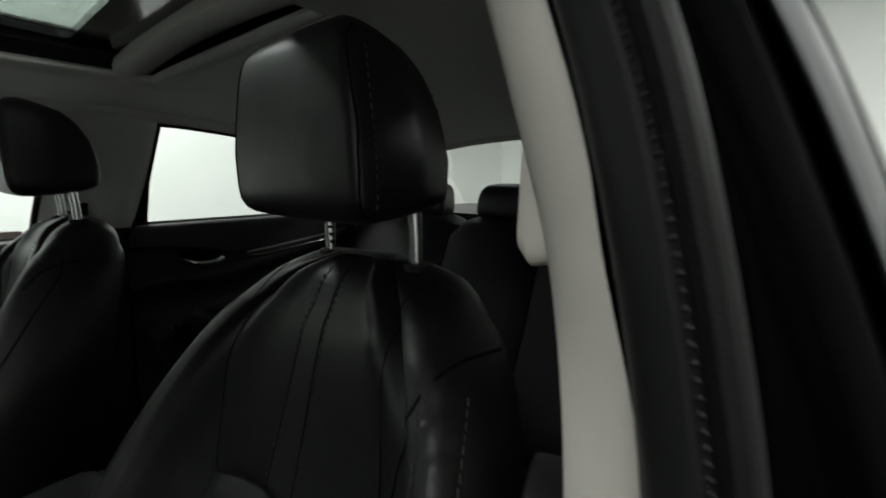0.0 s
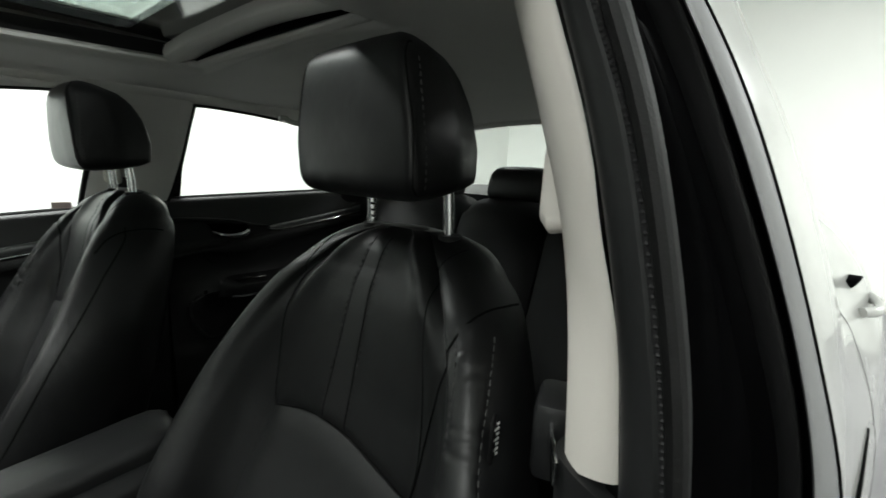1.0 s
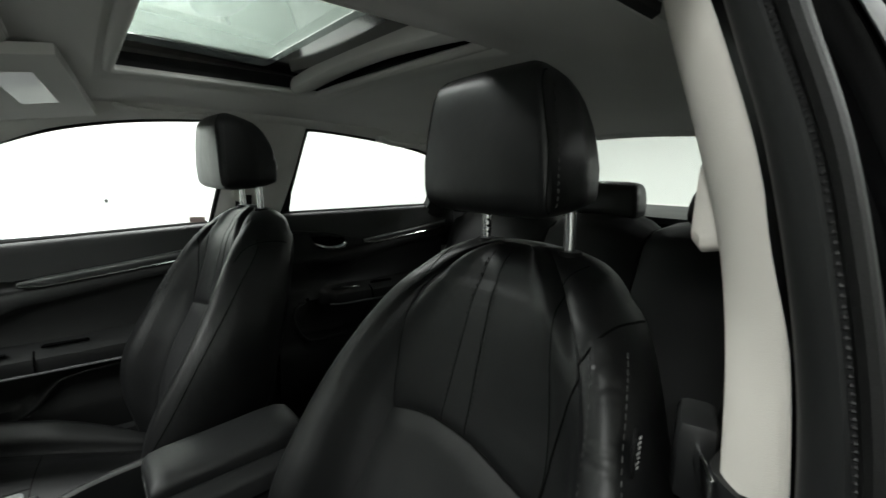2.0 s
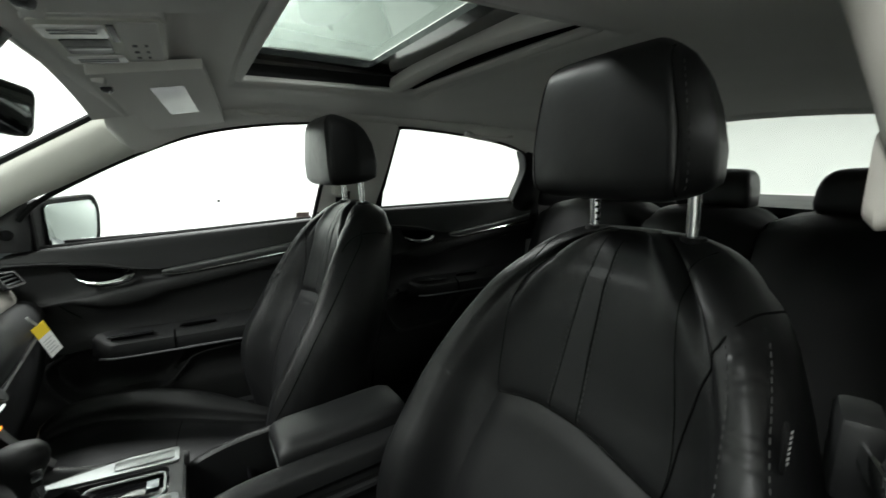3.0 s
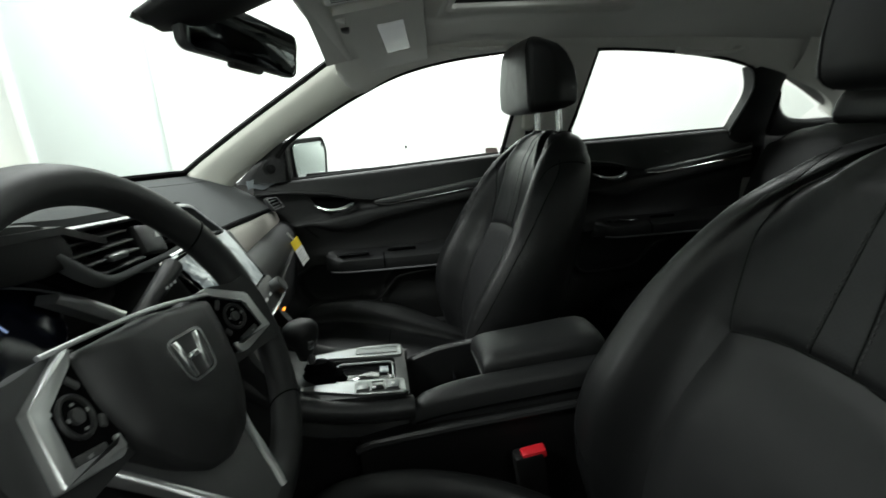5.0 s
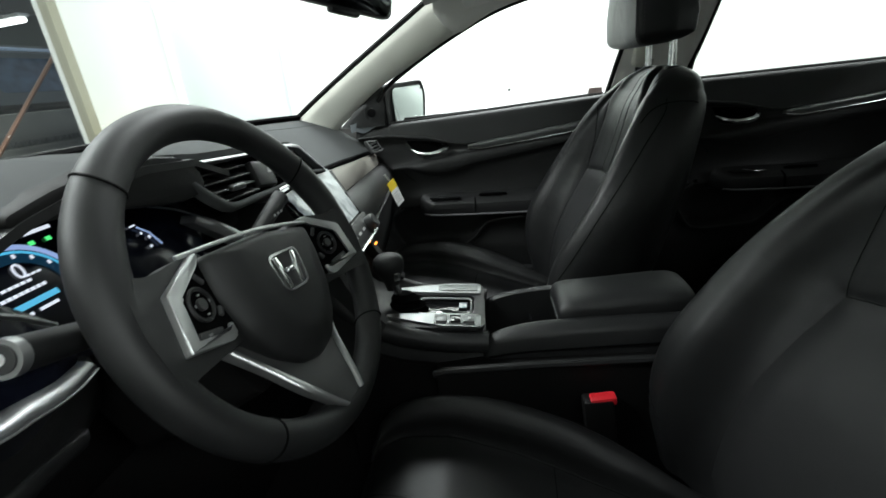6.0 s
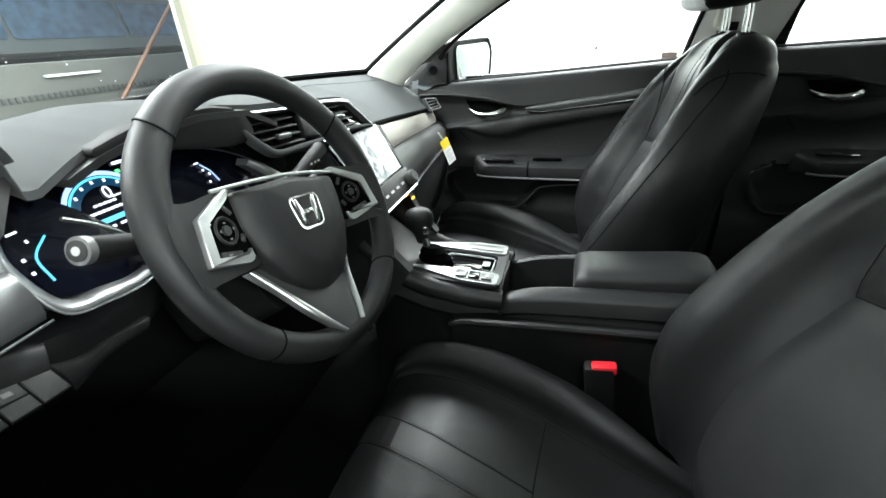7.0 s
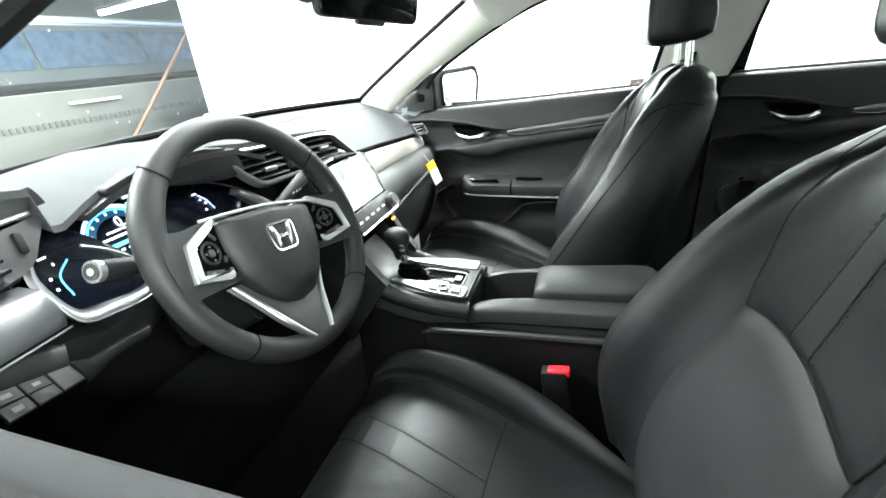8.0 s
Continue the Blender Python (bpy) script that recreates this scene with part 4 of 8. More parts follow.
    part("arm_rest_edge", tube([(s * (0.70 - 0.075 * min(1, 0.35 + 3.0 * (1 - (y - ya) / (yb - ya))) - 0.002), y, 0.583) for y in np.linspace(ya + 0.05, yb - 0.01, 16)], 0.005, 6), GLOSS, d)
    part("window_switch", rbox(0.02, 0.05, 0.01, 0.003, m=at(s * 0.655, yb - 0.07, 0.622)), GLOSS, d)
    # map pocket rim
    pk = [(yb + 0.075, 0.605), (yb + 0.09, 0.564), (yb + 0.082, 0.506), (yb + 0.018, 0.446), (yb - 0.08, 0.444), (yb - 0.172, 0.455), (yb - 0.215, 0.486), (yb - 0.266, 0.545), (yb - 0.33, 0.556), (ya + 0.05, 0.559)]
    part("pocket_rim", tube(spline([(s * 0.678, y, z) for y, z in pk], 40), 0.007, 8), SOFT, d, "raised pocket rim")
    seam(tree, [(0, y, belt(y) - 0.15 - 0.02 * math.sin(3 * (y - y0))) for y in np.linspace(y0 + 0.02, y1 - 0.05, 12)], (s, 0, 0), d, r=0.0014)


def gap_to(p, line):
    """Shortest distance of a flat point to a polyline."""
    best = 9.0
    for (ax, ay), (bx, by) in zip(line, line[1:]):
        ux, uy = bx - ax, by - ay
        f = min(1.0, max(0.0, ((p[0] - ax) * ux + (p[1] - ay) * uy) / (ux * ux + uy * uy + 1e-12)))
        best = min(best, math.hypot(p[0] - ax - f * ux, p[1] - ay - f * uy))
    return best


def sst(a, b, x):
    f = min(1.0, max(0.0, (x - a) / (b - a)))
    return f * f * (3 - 2 * f)


# lines of the moulded passenger-side door: along the car and height
SWOOSH = ((0.12, 0.876), (0.203, 0.862), (0.352, 0.838), (0.475, 0.821), (0.545, 0.811), (0.573, 0.808), (0.627, 0.815), (0.705, 0.833), (0.807, 0.844), (0.859, 0.846), (0.96, 0.842))
UNDER = ((0.12, 0.846), (0.208, 0.833), (0.385, 0.809), (0.535, 0.790), (0.668, 0.768), (0.772, 0.747), (0.854, 0.734), (0.96, 0.715))
ROLL = ((0.12, 0.812), (0.238, 0.796), (0.383, 0.771), (0.50, 0.750), (0.569, 0.738), (0.61, 0.722), (0.66, 0.714), (0.71, 0.718), (0.772, 0.738), (0.81, 0.737), (0.96, 0.712))
POCKET = ((0.795, 0.604), (0.838, 0.575), (0.836, 0.527), (0.806, 0.477), (0.775, 0.457), (0.69, 0.457), (0.607, 0.465), (0.566, 0.487), (0.535, 0.525), (0.50, 0.550), (0.371, 0.562), (0.20, 0.566))


def on_line(y, line):
    return interp(y, [p[0] for p in line], [p[1] for p in line])


def moulded_door(name, label, y0, y1, belt0, belt1, dy, dz):
    """A moulded door panel on the passenger's side: pad, handle pod under a swooping ridge, roll, arm rest and map pocket; dy and dz move the lines."""
    d = thing(name, label, "car door", at=(0.70, (y0 + y1) / 2, 0.3))
    belt = lambda y: belt0 + (belt1 - belt0) * (y - y0) / (y1 - y0)
    line = lambda y, q: on_line(y - dy, q) + dz
    pz = dz * 0.9
    pocket = [(p.x + dy, p.y + pz) for p in spline([(a, b, 0) for a, b in POCKET], 60)]
    ring = [(a, b) for a, b in pocket] + [(0.20 + dy, 0.60 + pz), (0.72 + dy, 0.60 + pz)]

    def inside(y, z):
        n, hit = len(ring), False
        for i in range(n):
            (ya, za), (yb, zb) = ring[i], ring[i - 1]
            if (za > z) != (zb > z) and y < (yb - ya) * (z - za) / (zb - za + 1e-9) + ya:
                hit = not hit
        return hit

    grid = []
    for y in np.linspace(y0, y1, 96):
        q = y - dy
        zu, zl, zr, zb = line(y, SWOOSH), line(y, UNDER), line(y, ROLL), belt(y)
        arm = 0.64 + pz
        col = []
        for k in range(35):
            z = 0.27 + (arm - 0.27) * k / 34
            g = gap_to((y, z), pocket)
            x = 0.690 - 0.010 * sst(0.0, 0.05, 0.50 - z)
            if inside(y, z):
                x += 0.030 * sst(0.0, 0.016, g)
            else:
                x -= 0.010 * math.exp(-(g / 0.02) ** 2)
            col.append((x, z))
        for k in range(1, 19):
            f = k / 18
            z = arm + (zr - arm) * f
            col.append((0.690 + 0.012 * math.sin(math.pi * f) ** 0.8 - 0.006 * f, z))
        roll = 0.012 * sst(0.004, 0.03, zl - zr)
        for f, o in ((0.06, 0.35), (0.14, 0.7), (0.28, 0.95), (0.5, 1.05), (0.72, 0.95), (0.88, 0.7), (0.97, 0.3)):
            col.append((0.684 - roll * o, zr + (zl - zr) * f))
        pod = 0.016 * sst(0.555, 0.62, q)
        for f, o in ((0.0, 0.0), (0.03, 0.25), (0.08, 0.55), (0.16, 0.8), (0.3, 0.95), (0.5, 1.0), (0.7, 1.0), (0.85, 1.0), (0.93, 0.95), (0.975, 0.6), (0.995, 0.0)):
            col.append((0.684 + pod * o, zl + (zu - zl) * f))
        for f, o in ((0.0, -0.004), (0.03, -0.006), (0.10, -0.005), (0.3, -0.001), (0.5, 0.002), (0.7, 0.004), (0.85, 0.006), (0.93, 0.010), (0.98, 0.018), (1.0, 0.03)):
            col.append((0.682 + o, zu + 0.001 + (zb - zu - 0.001) * f))
        grid.append([(x, y, z) for x, z in col])
    bm = bmesh.new()
    A = [[bm.verts.new(p) for p in col] for col in grid]
    B = [[bm.verts.new((0.745, p[1], p[2])) for p in col] for col in grid]
    for i in range(len(A) - 1):
        for j in range(len(A[0]) - 1):
            bm.faces.new((A[i][j], A[i + 1][j], A[i + 1][j + 1], A[i][j + 1]))
    for i in range(len(A) - 1):
        for j in (0, -1):
            bm.faces.new((A[i][j], A[i + 1][j], B[i + 1][j], B[i][j]))
    for i in (0, -1):
        for j in range(len(A[0]) - 1):
            bm.faces.new((A[i][j], A[i][j + 1], B[i][j + 1], B[i][j]))
    part("door_skin", bm, PANEL, d, "black grained plastic door skin")
    part("belt_seal", tube([(0.718, y, belt(y) + 0.001) for y in np.linspace(y0 + 0.004, y1 - 0.004, 12)], 0.006, 6), RUBBER, d, "black window seal")
    # ridge over the handle pod
    ridge = [(0.677, y, line(y, SWOOSH) + 0.002) for y in np.linspace(0.575 + dy, min(0.93 + dy, y1 - 0.004), 30)]
    part("pod_ridge", tube(ridge, lambda f: 0.0016 + 0.0032 * sst(0, 0.4, f), 8), SOFT, d, "soft ridge over the handle pod")
    # bright strip
    ys = np.linspace(max(0.135 + dy, y0 + 0.004), 0.572 + dy, 22)
    upper = [(0.676, y, line(y, SWOOSH) + 0.001 - 0.004 * sst(0.53, 0.58, y - dy)) for y in ys]
    lower = [(0.678, y, line(y, UNDER) + 0.003 + 0.012 * sst(0.52, 0.585, y - dy)) for y in ys]
    part("trim_strip", strip(upper, lower, (-0.006, 0, 0.001), (0.02, 0, 0), 30, 8, 0.5), SATIN_DARK, d, "satin grey trim strip")
    part("trim_edge", tube(spline([(0.673, y, z - 0.001) for _, y, z in lower], 30), 0.0026, 8), CHROME, d, "bright lower edge")
    part("trim_edge", tube(spline([(0.673, y, z) for _, y, z in upper], 30), 0.0012, 6), SATIN, d, "fine upper edge")
    # handle in its bowl
    bowl = rounded([(0.775, 0.828), (0.757, 0.800), (0.740, 0.778), (0.70, 0.772), (0.655, 0.778), (0.634, 0.800), (0.636, 0.812), (0.70, 0.825)], 0.01, 5)
    my = Matrix(((0, 0, -1, 0.7005), (1, 0, 0, dy), (0, 1, 0, dz), (0, 0, 0, 1)))
    # flat plate whose black stands for the shade in the bowl
    part("handle_bowl", prism(bowl, 0.004, my, 0.002), MATTE, d, "flat dark plate drawn as the handle bowl")
    part("bowl_rim", tube([my @ Vector((a, b, 0.004)) for a, b in bowl], 0.002, 6, closed=True), SOFT, d, "raised bowl rim")
    hp = spline([(0.690, 0.757 + dy, 0.800 + dz), (0.676, 0.738 + dy, 0.791 + dz), (0.668, 0.712 + dy, 0.785 + dz), (0.667, 0.682 + dy, 0.785 + dz), (0.672, 0.655 + dy, 0.791 + dz), (0.686, 0.638 + dy, 0.803 + dz)], 24)
    part("inner_handle", tube(hp, lambda f: 0.0035 + 0.006 * sst(0, 0.75, f) - 0.003 * sst(0.88, 1, f), 10, flat=0.55, up=(1, 0, 0)), CHROME, d, "chrome inner handle")
    part("lock_button", rbox(0.008, 0.016, 0.011, 0.002, m=at(0.692, 0.652 + dy, 0.815 + dz)), GLOSS, d, "small black lock button")
    # arm rest
    rings = []
    for y in np.linspace(max(0.13 + dy, y0 + 0.004), 0.745 + dy, 40):
        q = y - dy
        w = 0.062 * sst(0.0, 0.06, 0.752 - q) ** 0.6 - 0.004 * sst(0.545, 0.565, q)
        lift = 0.010 * sst(0.6, 0.2, q) if q < 0.6 else 0.0
        sec = [(0.704, 0.655 + lift), (0.696 - 0.2 * w, 0.644 + lift), (0.696 - 0.72 * w, 0.634 + lift), (0.696 - 0.95 * w, 0.624 + lift * 0.6), (0.696 - w, 0.608), (0.696 - 0.96 * w, 0.592), (0.696 - 0.8 * w, 0.584), (0.704, 0.58)]
        rings.append([(x, y, z + pz) for x, z in sec])
    part("arm_rest", loft(rings), SOFT, d, "black padded arm rest")
    part("arm_rest_edge", tube(spline([(0.642, 0.725 + dy, 0.592 + pz), (0.634, 0.66 + dy, 0.589 + pz), (0.633, 0.40 + dy, 0.590 + pz), (0.633, max(0.14 + dy, y0 + 0.01), 0.592 + pz)], 24), 0.0034, 8), GREYTRIM, d, "pale lower edge of the arm rest")
    part("arm_rest_joint", tube([(0.633, 0.555 + dy, 0.594 + pz), (0.632, 0.556 + dy, 0.612 + pz), (0.640, 0.556 + dy, 0.628 + pz), (0.662, 0.556 + dy, 0.637 + pz)], 0.0022, 6), MATTE, d)
    # flat plate, black in place of a shaded slot
    part("grip_slot", prism(rounded([(0.45, -0.006), (0.545, -0.008), (0.535, 0.007), (0.455, 0.007)], 0.005, 4), 0.006, Matrix(((0, -0.85, -0.5, 0.668), (1, 0, 0, dy), (0, 0.5, -0.85, 0.648 + pz), (0, 0, 0, 1))), 0.001), MATTE, d, "flat black plate drawn as the pull grip slot")
    sw_base = part("switch_plate", rbox(0.036, 0.10, 0.006, 0.003, m=at(0.664, 0.655 + dy, 0.640 + pz, 0, 12)), GLOSS, d, "glossy window switch plate")
    part("window_switch", rbox(0.014, 0.026, 0.008, 0.003, m=at(0.660, 0.665 + dy, 0.645 + pz, 8, 12)), SOFT, sw_base)
    part("pocket_rim", tube([(0.679, a, b) for a, b in pocket], 0.0055, 8), SOFT, d, "raised pocket rim")
    part("panel_seam", tube([(0.678, 0.795 + dy, 0.738 + dz), (0.692, 0.78 + dy, 0.715 + dz), (0.700, 0.755 + dy, 0.69 + dz)], 0.0012, 5), PIPING, d)
    return d


fd = moulded_door("front_passenger_door", "black front door panel with silver strip and chrome handle", 0.15, 0.93, 0.930, 0.872, 0.0, 0.0)
moulded_door("rear_passenger_door", "black rear door panel with silver strip and chrome handle", -0.76, -0.04, 0.978, 0.951, -0.93, 0.046)
door_panel("driver_door", -1, 0.165, 0.93, 0.897, 0.885, "black driver's door panel with its window lowered", ([(0.60, 0.815), (0.50, 0.832), (0.20, 0.862), (0.152, 0.864)], [(0.545, 0.797), (0.48, 0.806), (0.20, 0.831), (0.152, 0.835)]), 0.69, False)
door_panel("rear_driver_side_door", -1, -0.76, -0.04, 0.978, 0.951, "black rear door panel in deep shade", ([(-0.36, 0.865), (-0.45, 0.876), (-0.60, 0.893), (-0.75, 0.905)], [(-0.345, 0.848), (-0.45, 0.857), (-0.60, 0.872), (-0.75, 0.886)]), -0.245, True)

# corner sail with tweeter, outer mirror of the passenger's door
part("mirror_sail", strip([(0.672, 0.975, 0.88), (0.678, 0.91, 0.94), (0.70, 0.845, 0.992)], [(0.685, 0.832, 0.88), (0.692, 0.83, 0.93), (0.708, 0.828, 0.997)], (-0.01, 0, 0), (0.02, 0, 0), 14), SOFT, fd, "black corner cover")
tw = part("tweeter", tube([(0.690, 0.878, 0.922), (0.676, 0.871, 0.922)], 0.021, 20), SOFT, fd, "round black tweeter")
part("tweeter_grille", tube([(0.680, 0.873, 0.922), (0.670, 0.868, 0.922)], 0.013, 16), GLOSS, tw)
MIRM = lean((0.855, 0.785, 0.93), 2, -18)
om = part("outer_mirror", loft([[MIRM @ Vector((x * k, y * k, h)) for x, y in rounded([(-0.165, -0.068), (0.112, -0.072), (0.136, 0.03), (0.114, 0.076), (-0.165, 0.071)], 0.025, 5)] for k, h in ((0.6, -0.075), (0.9, -0.05), (1.0, -0.015), (1.0, 0.012), (0.96, 0.014), (0.92, 0.006), (0.3, 0.005))]), RUBBER, fd, "outer mirror in a black housing")
mg = rounded([(-0.115, -0.055), (0.094, -0.058), (0.114, 0.028), (0.096, 0.060), (-0.115, 0.057)], 0.022, 5)
part("mirror_glass", prism(mg, 0.004, MIRM @ Matrix.Translation((0, 0, 0.009)), 0.001), MIRROR, om, "silvered mirror glass")
part("sticker", prism([(-0.02, -0.008), (0.02, -0.008), (0.02, 0.008), (-0.02, 0.008)], 0.001, Matrix(((0, 0, -1, 0.69), (1, 0, 0, 0.185), (0, 1, 0, 0.943), (0, 0, 0, 1))), 0), material("dull_red_label", (0.55, 0.42, 0.40), 0.6), fd, "small red and white sticker")


# ---- seats ----
BZ = (0.40, 0.52, 0.62, 0.735, 0.80, 0.86, 0.90, 0.93, 0.955, 0.975, 0.99, 1.0)
BW = (0.245, 0.262, 0.267, 0.261, 0.243, 0.217, 0.198, 0.182, 0.164, 0.142, 0.115, 0.085)
BC = (0.20, 0.212, 0.220, 0.224, 0.213, 0.19, 0.168, 0.147, 0.124, 0.101, 0.077, 0.05)
BCR = (0.250, 0.280, 0.268, 0.203, 0.168, 0.135, 0.112, 0.092, 0.075, 0.058, 0.038, 0.015)
BCE = (0.205, 0.200, 0.174, 0.120, 0.100, 0.084, 0.075, 0.068, 0.060, 0.050, 0.034, 0.012)
BBK = (0.07, 0.05, 0.024, -0.006, -0.024, -0.040, -0.051, -0.059, -0.064, -0.063, -0.052, -0.030)


def back_ring(z, n=64):
    reach = max(0.0, min(0.045, 1.002 - z, z - 0.40))
    w, c, cr, ce, bk = (sum(interp(z + reach * k / 4, BZ, q) for k in range(-4, 5)) / 9 for q in (BW, BC, BCR, BCE, BBK))
    half = [(0, ce), (0.45 * c, ce + 0.003), (0.72 * c, ce + 0.012), (0.87 * c, cr - 0.021), (0.965 * c, cr - 0.005), (0.35 * c + 0.65 * w, cr - 0.008), (w, cr * 0.68 + bk * 0.32), (w * 0.93, cr * 0.32 + bk * 0.68), (w * 0.74, bk + 0.010), (0.4 * w, bk)]
    pts = [(x, y) for x, y in half] + [(0, bk - 0.004)] + [(-x, y) for x, y in reversed(half[1:])]
    return [(p.x, p.y, z) for p in spline([(x, y, 0) for x, y in pts], n, True)]


def headrest_bm(w, d, h, cx, cy, z0, slope=0.0):
    """A low rear head restraint: flat front, curved top."""
    rings = []
    for z, k, dk, sh in ((0.0, 0.62, 0.42, 0.0), (0.004, 0.82, 0.68, 0.0), (0.012, 0.93, 0.87, 0.0), (0.026, 0.985, 0.965, 0.0), (0.045, 1.0, 1.0, 0.0), (0.085, 0.975, 1.0, -0.002), (0.11, 0.94, 0.97, -0.005), (0.127, 0.895, 0.90, -0.008), (0.14, 0.83, 0.78, -0.011), (0.148, 0.75, 0.62, -0.013), (0.153, 0.58, 0.42, -0.014), (0.155, 0.3, 0.2, -0.014)):
        x, y = w / 2 * k, d / 2 * dk
        poly = [(-x, y), (x, y), (x, -y * 0.4), (x * 0.8, -y), (-x * 0.8, -y), (-x, -y * 0.4)]
        rings.append([(cx + px, cy + sh + py, z0 + z * h / 0.152) for px, py in rounded(poly, 0.02 * k, 6)])
    return loft(rings)


def front_headrest():
    """A front head restraint round its own middle: flat upright front, tapering to the top, its top and back sloping down to the rear."""
    zs = (0.0, 0.02, 0.06, 0.10, 0.13, 0.15, 0.166)
    wide, front, rear = (0.102, 0.104, 0.103, 0.097, 0.091, 0.087, 0.083), (0.090, 0.094, 0.097, 0.0975, 0.0965, 0.095, 0.092), (-0.012, -0.032, -0.034, -0.026, -0.010, 0.008, 0.042)
    rings = []
    for z, inset in ((0.0, 0.034), (0.0015, 0.022), (0.005, 0.012), (0.011, 0.0045), (0.019, 0.001), (0.03, 0.0), (0.045, 0.0), (0.06, 0.0), (0.075, 0.0), (0.09, 0.0), (0.105, 0.0), (0.12, 0.0), (0.132, 0.0), (0.142, 0.0008), (0.151, 0.003), (0.158, 0.0075), (0.163, 0.0135), (0.1655, 0.020), (0.1665, 0.027)):
        x, yf, yr = interp(z, zs, wide) - inset, interp(z, zs, front) - 0.8 * inset, interp(z, zs, rear) + 0.6 * inset
        yr = min(yr, yf - 0.008)
        poly = rounded([(-x, yf), (-0.4 * x, yf + 0.003), (0.4 * x, yf + 0.003), (x, yf), (x * 0.985, yf * 0.45 + yr * 0.55), (x * 0.80, yr + 0.002), (0, yr - 0.004), (-x * 0.80, yr + 0.002), (-x * 0.985, yf * 0.45 + yr * 0.55)], 0.011, 7)
        rings.append([(px, py, 1.041 + z - 0.10 * max(0.0, 0.09 - py) * max(0.0, 0.03 - z) / 0.03 * -1) for px, py in poly])
    return loft(rings)


# seam lines of a front backrest: sideways from its middle (outwards positive) and height
YOKE = spline2([(0.112, 0.999), (0.096, 0.983), (0.094, 0.963), (0.102, 0.932), (0.109, 0.887), (0.121, 0.836), (0.128, 0.79), (0.126, 0.752)], 40)
SHOULDER = spline2([(0.182, 0.951), (0.168, 0.948), (0.160, 0.944), (0.155, 0.929), (0.142, 0.881), (0.133, 0.825), (0.130, 0.778), (0.126, 0.752)], 40)
INNER = spline2([(-0.106, 0.985), (-0.118, 0.957), (-0.134, 0.90), (-0.140, 0.854), (-0.138, 0.793), (-0.130, 0.752)], 40)
ARCH = spline2([(-0.130, 0.752), (-0.10, 0.760), (-0.064, 0.767), (-0.004, 0.7695), (0.043, 0.765), (0.084, 0.758), (0.126, 0.752)], 40)
FOLD_IN = spline2([(-0.130, 0.752), (-0.143, 0.69), (-0.149, 0.62), (-0.147, 0.515), (-0.142, 0.44)], 30)
FOLD_OUT = [(-x, z) for x, z in FOLD_IN]
EDGE_IN = spline2([(-0.150, 0.945), (-0.182, 0.92), (-0.210, 0.868), (-0.233, 0.806), (-0.247, 0.735), (-0.250, 0.65), (-0.246, 0.598), (-0.235, 0.50)], 40)
CREASES = ((YOKE, 0.0022, 0.006), (SHOULDER, 0.0022, 0.006), (INNER, 0.0020, 0.007), (ARCH, 0.0045, 0.006), (FOLD_IN, 0.006, 0.014), (FOLD_OUT, 0.006, 0.014), (EDGE_IN, 0.0026, 0.006))


def backrest_bm(cx, dy, inner):
    """The backrest: a smooth body pulled in along its seams, its panels standing out between them."""
    rings = []
    for z in np.concatenate((np.linspace(0.40, 0.70, 34), np.linspace(0.705, 1.0, 76))):
        ring = []
        for x, y, _ in back_ring(z, 190):
            lat = -inner * x
            cut = 0.0
            if y > interp(z, BZ, BBK) + 0.02:
                for line, deep, wide in CREASES:
                    g = gap_to((lat, z), line) / wide
                    if g < 3:
                        cut = max(cut, deep * math.exp(-g ** 1.3))
            n = Vector((x * 0.35, 0.12, 0)).normalized()
            ring.append((cx + x - n.x * cut, dy + y - n.y * cut, z))
        rings.append(ring)
    rings.append([(cx + (px - cx) * 0.7, dy + (py - dy) * 0.7 + 0.001, 1.004) for px, py, _ in rings[-1]])
    return loft(rings)


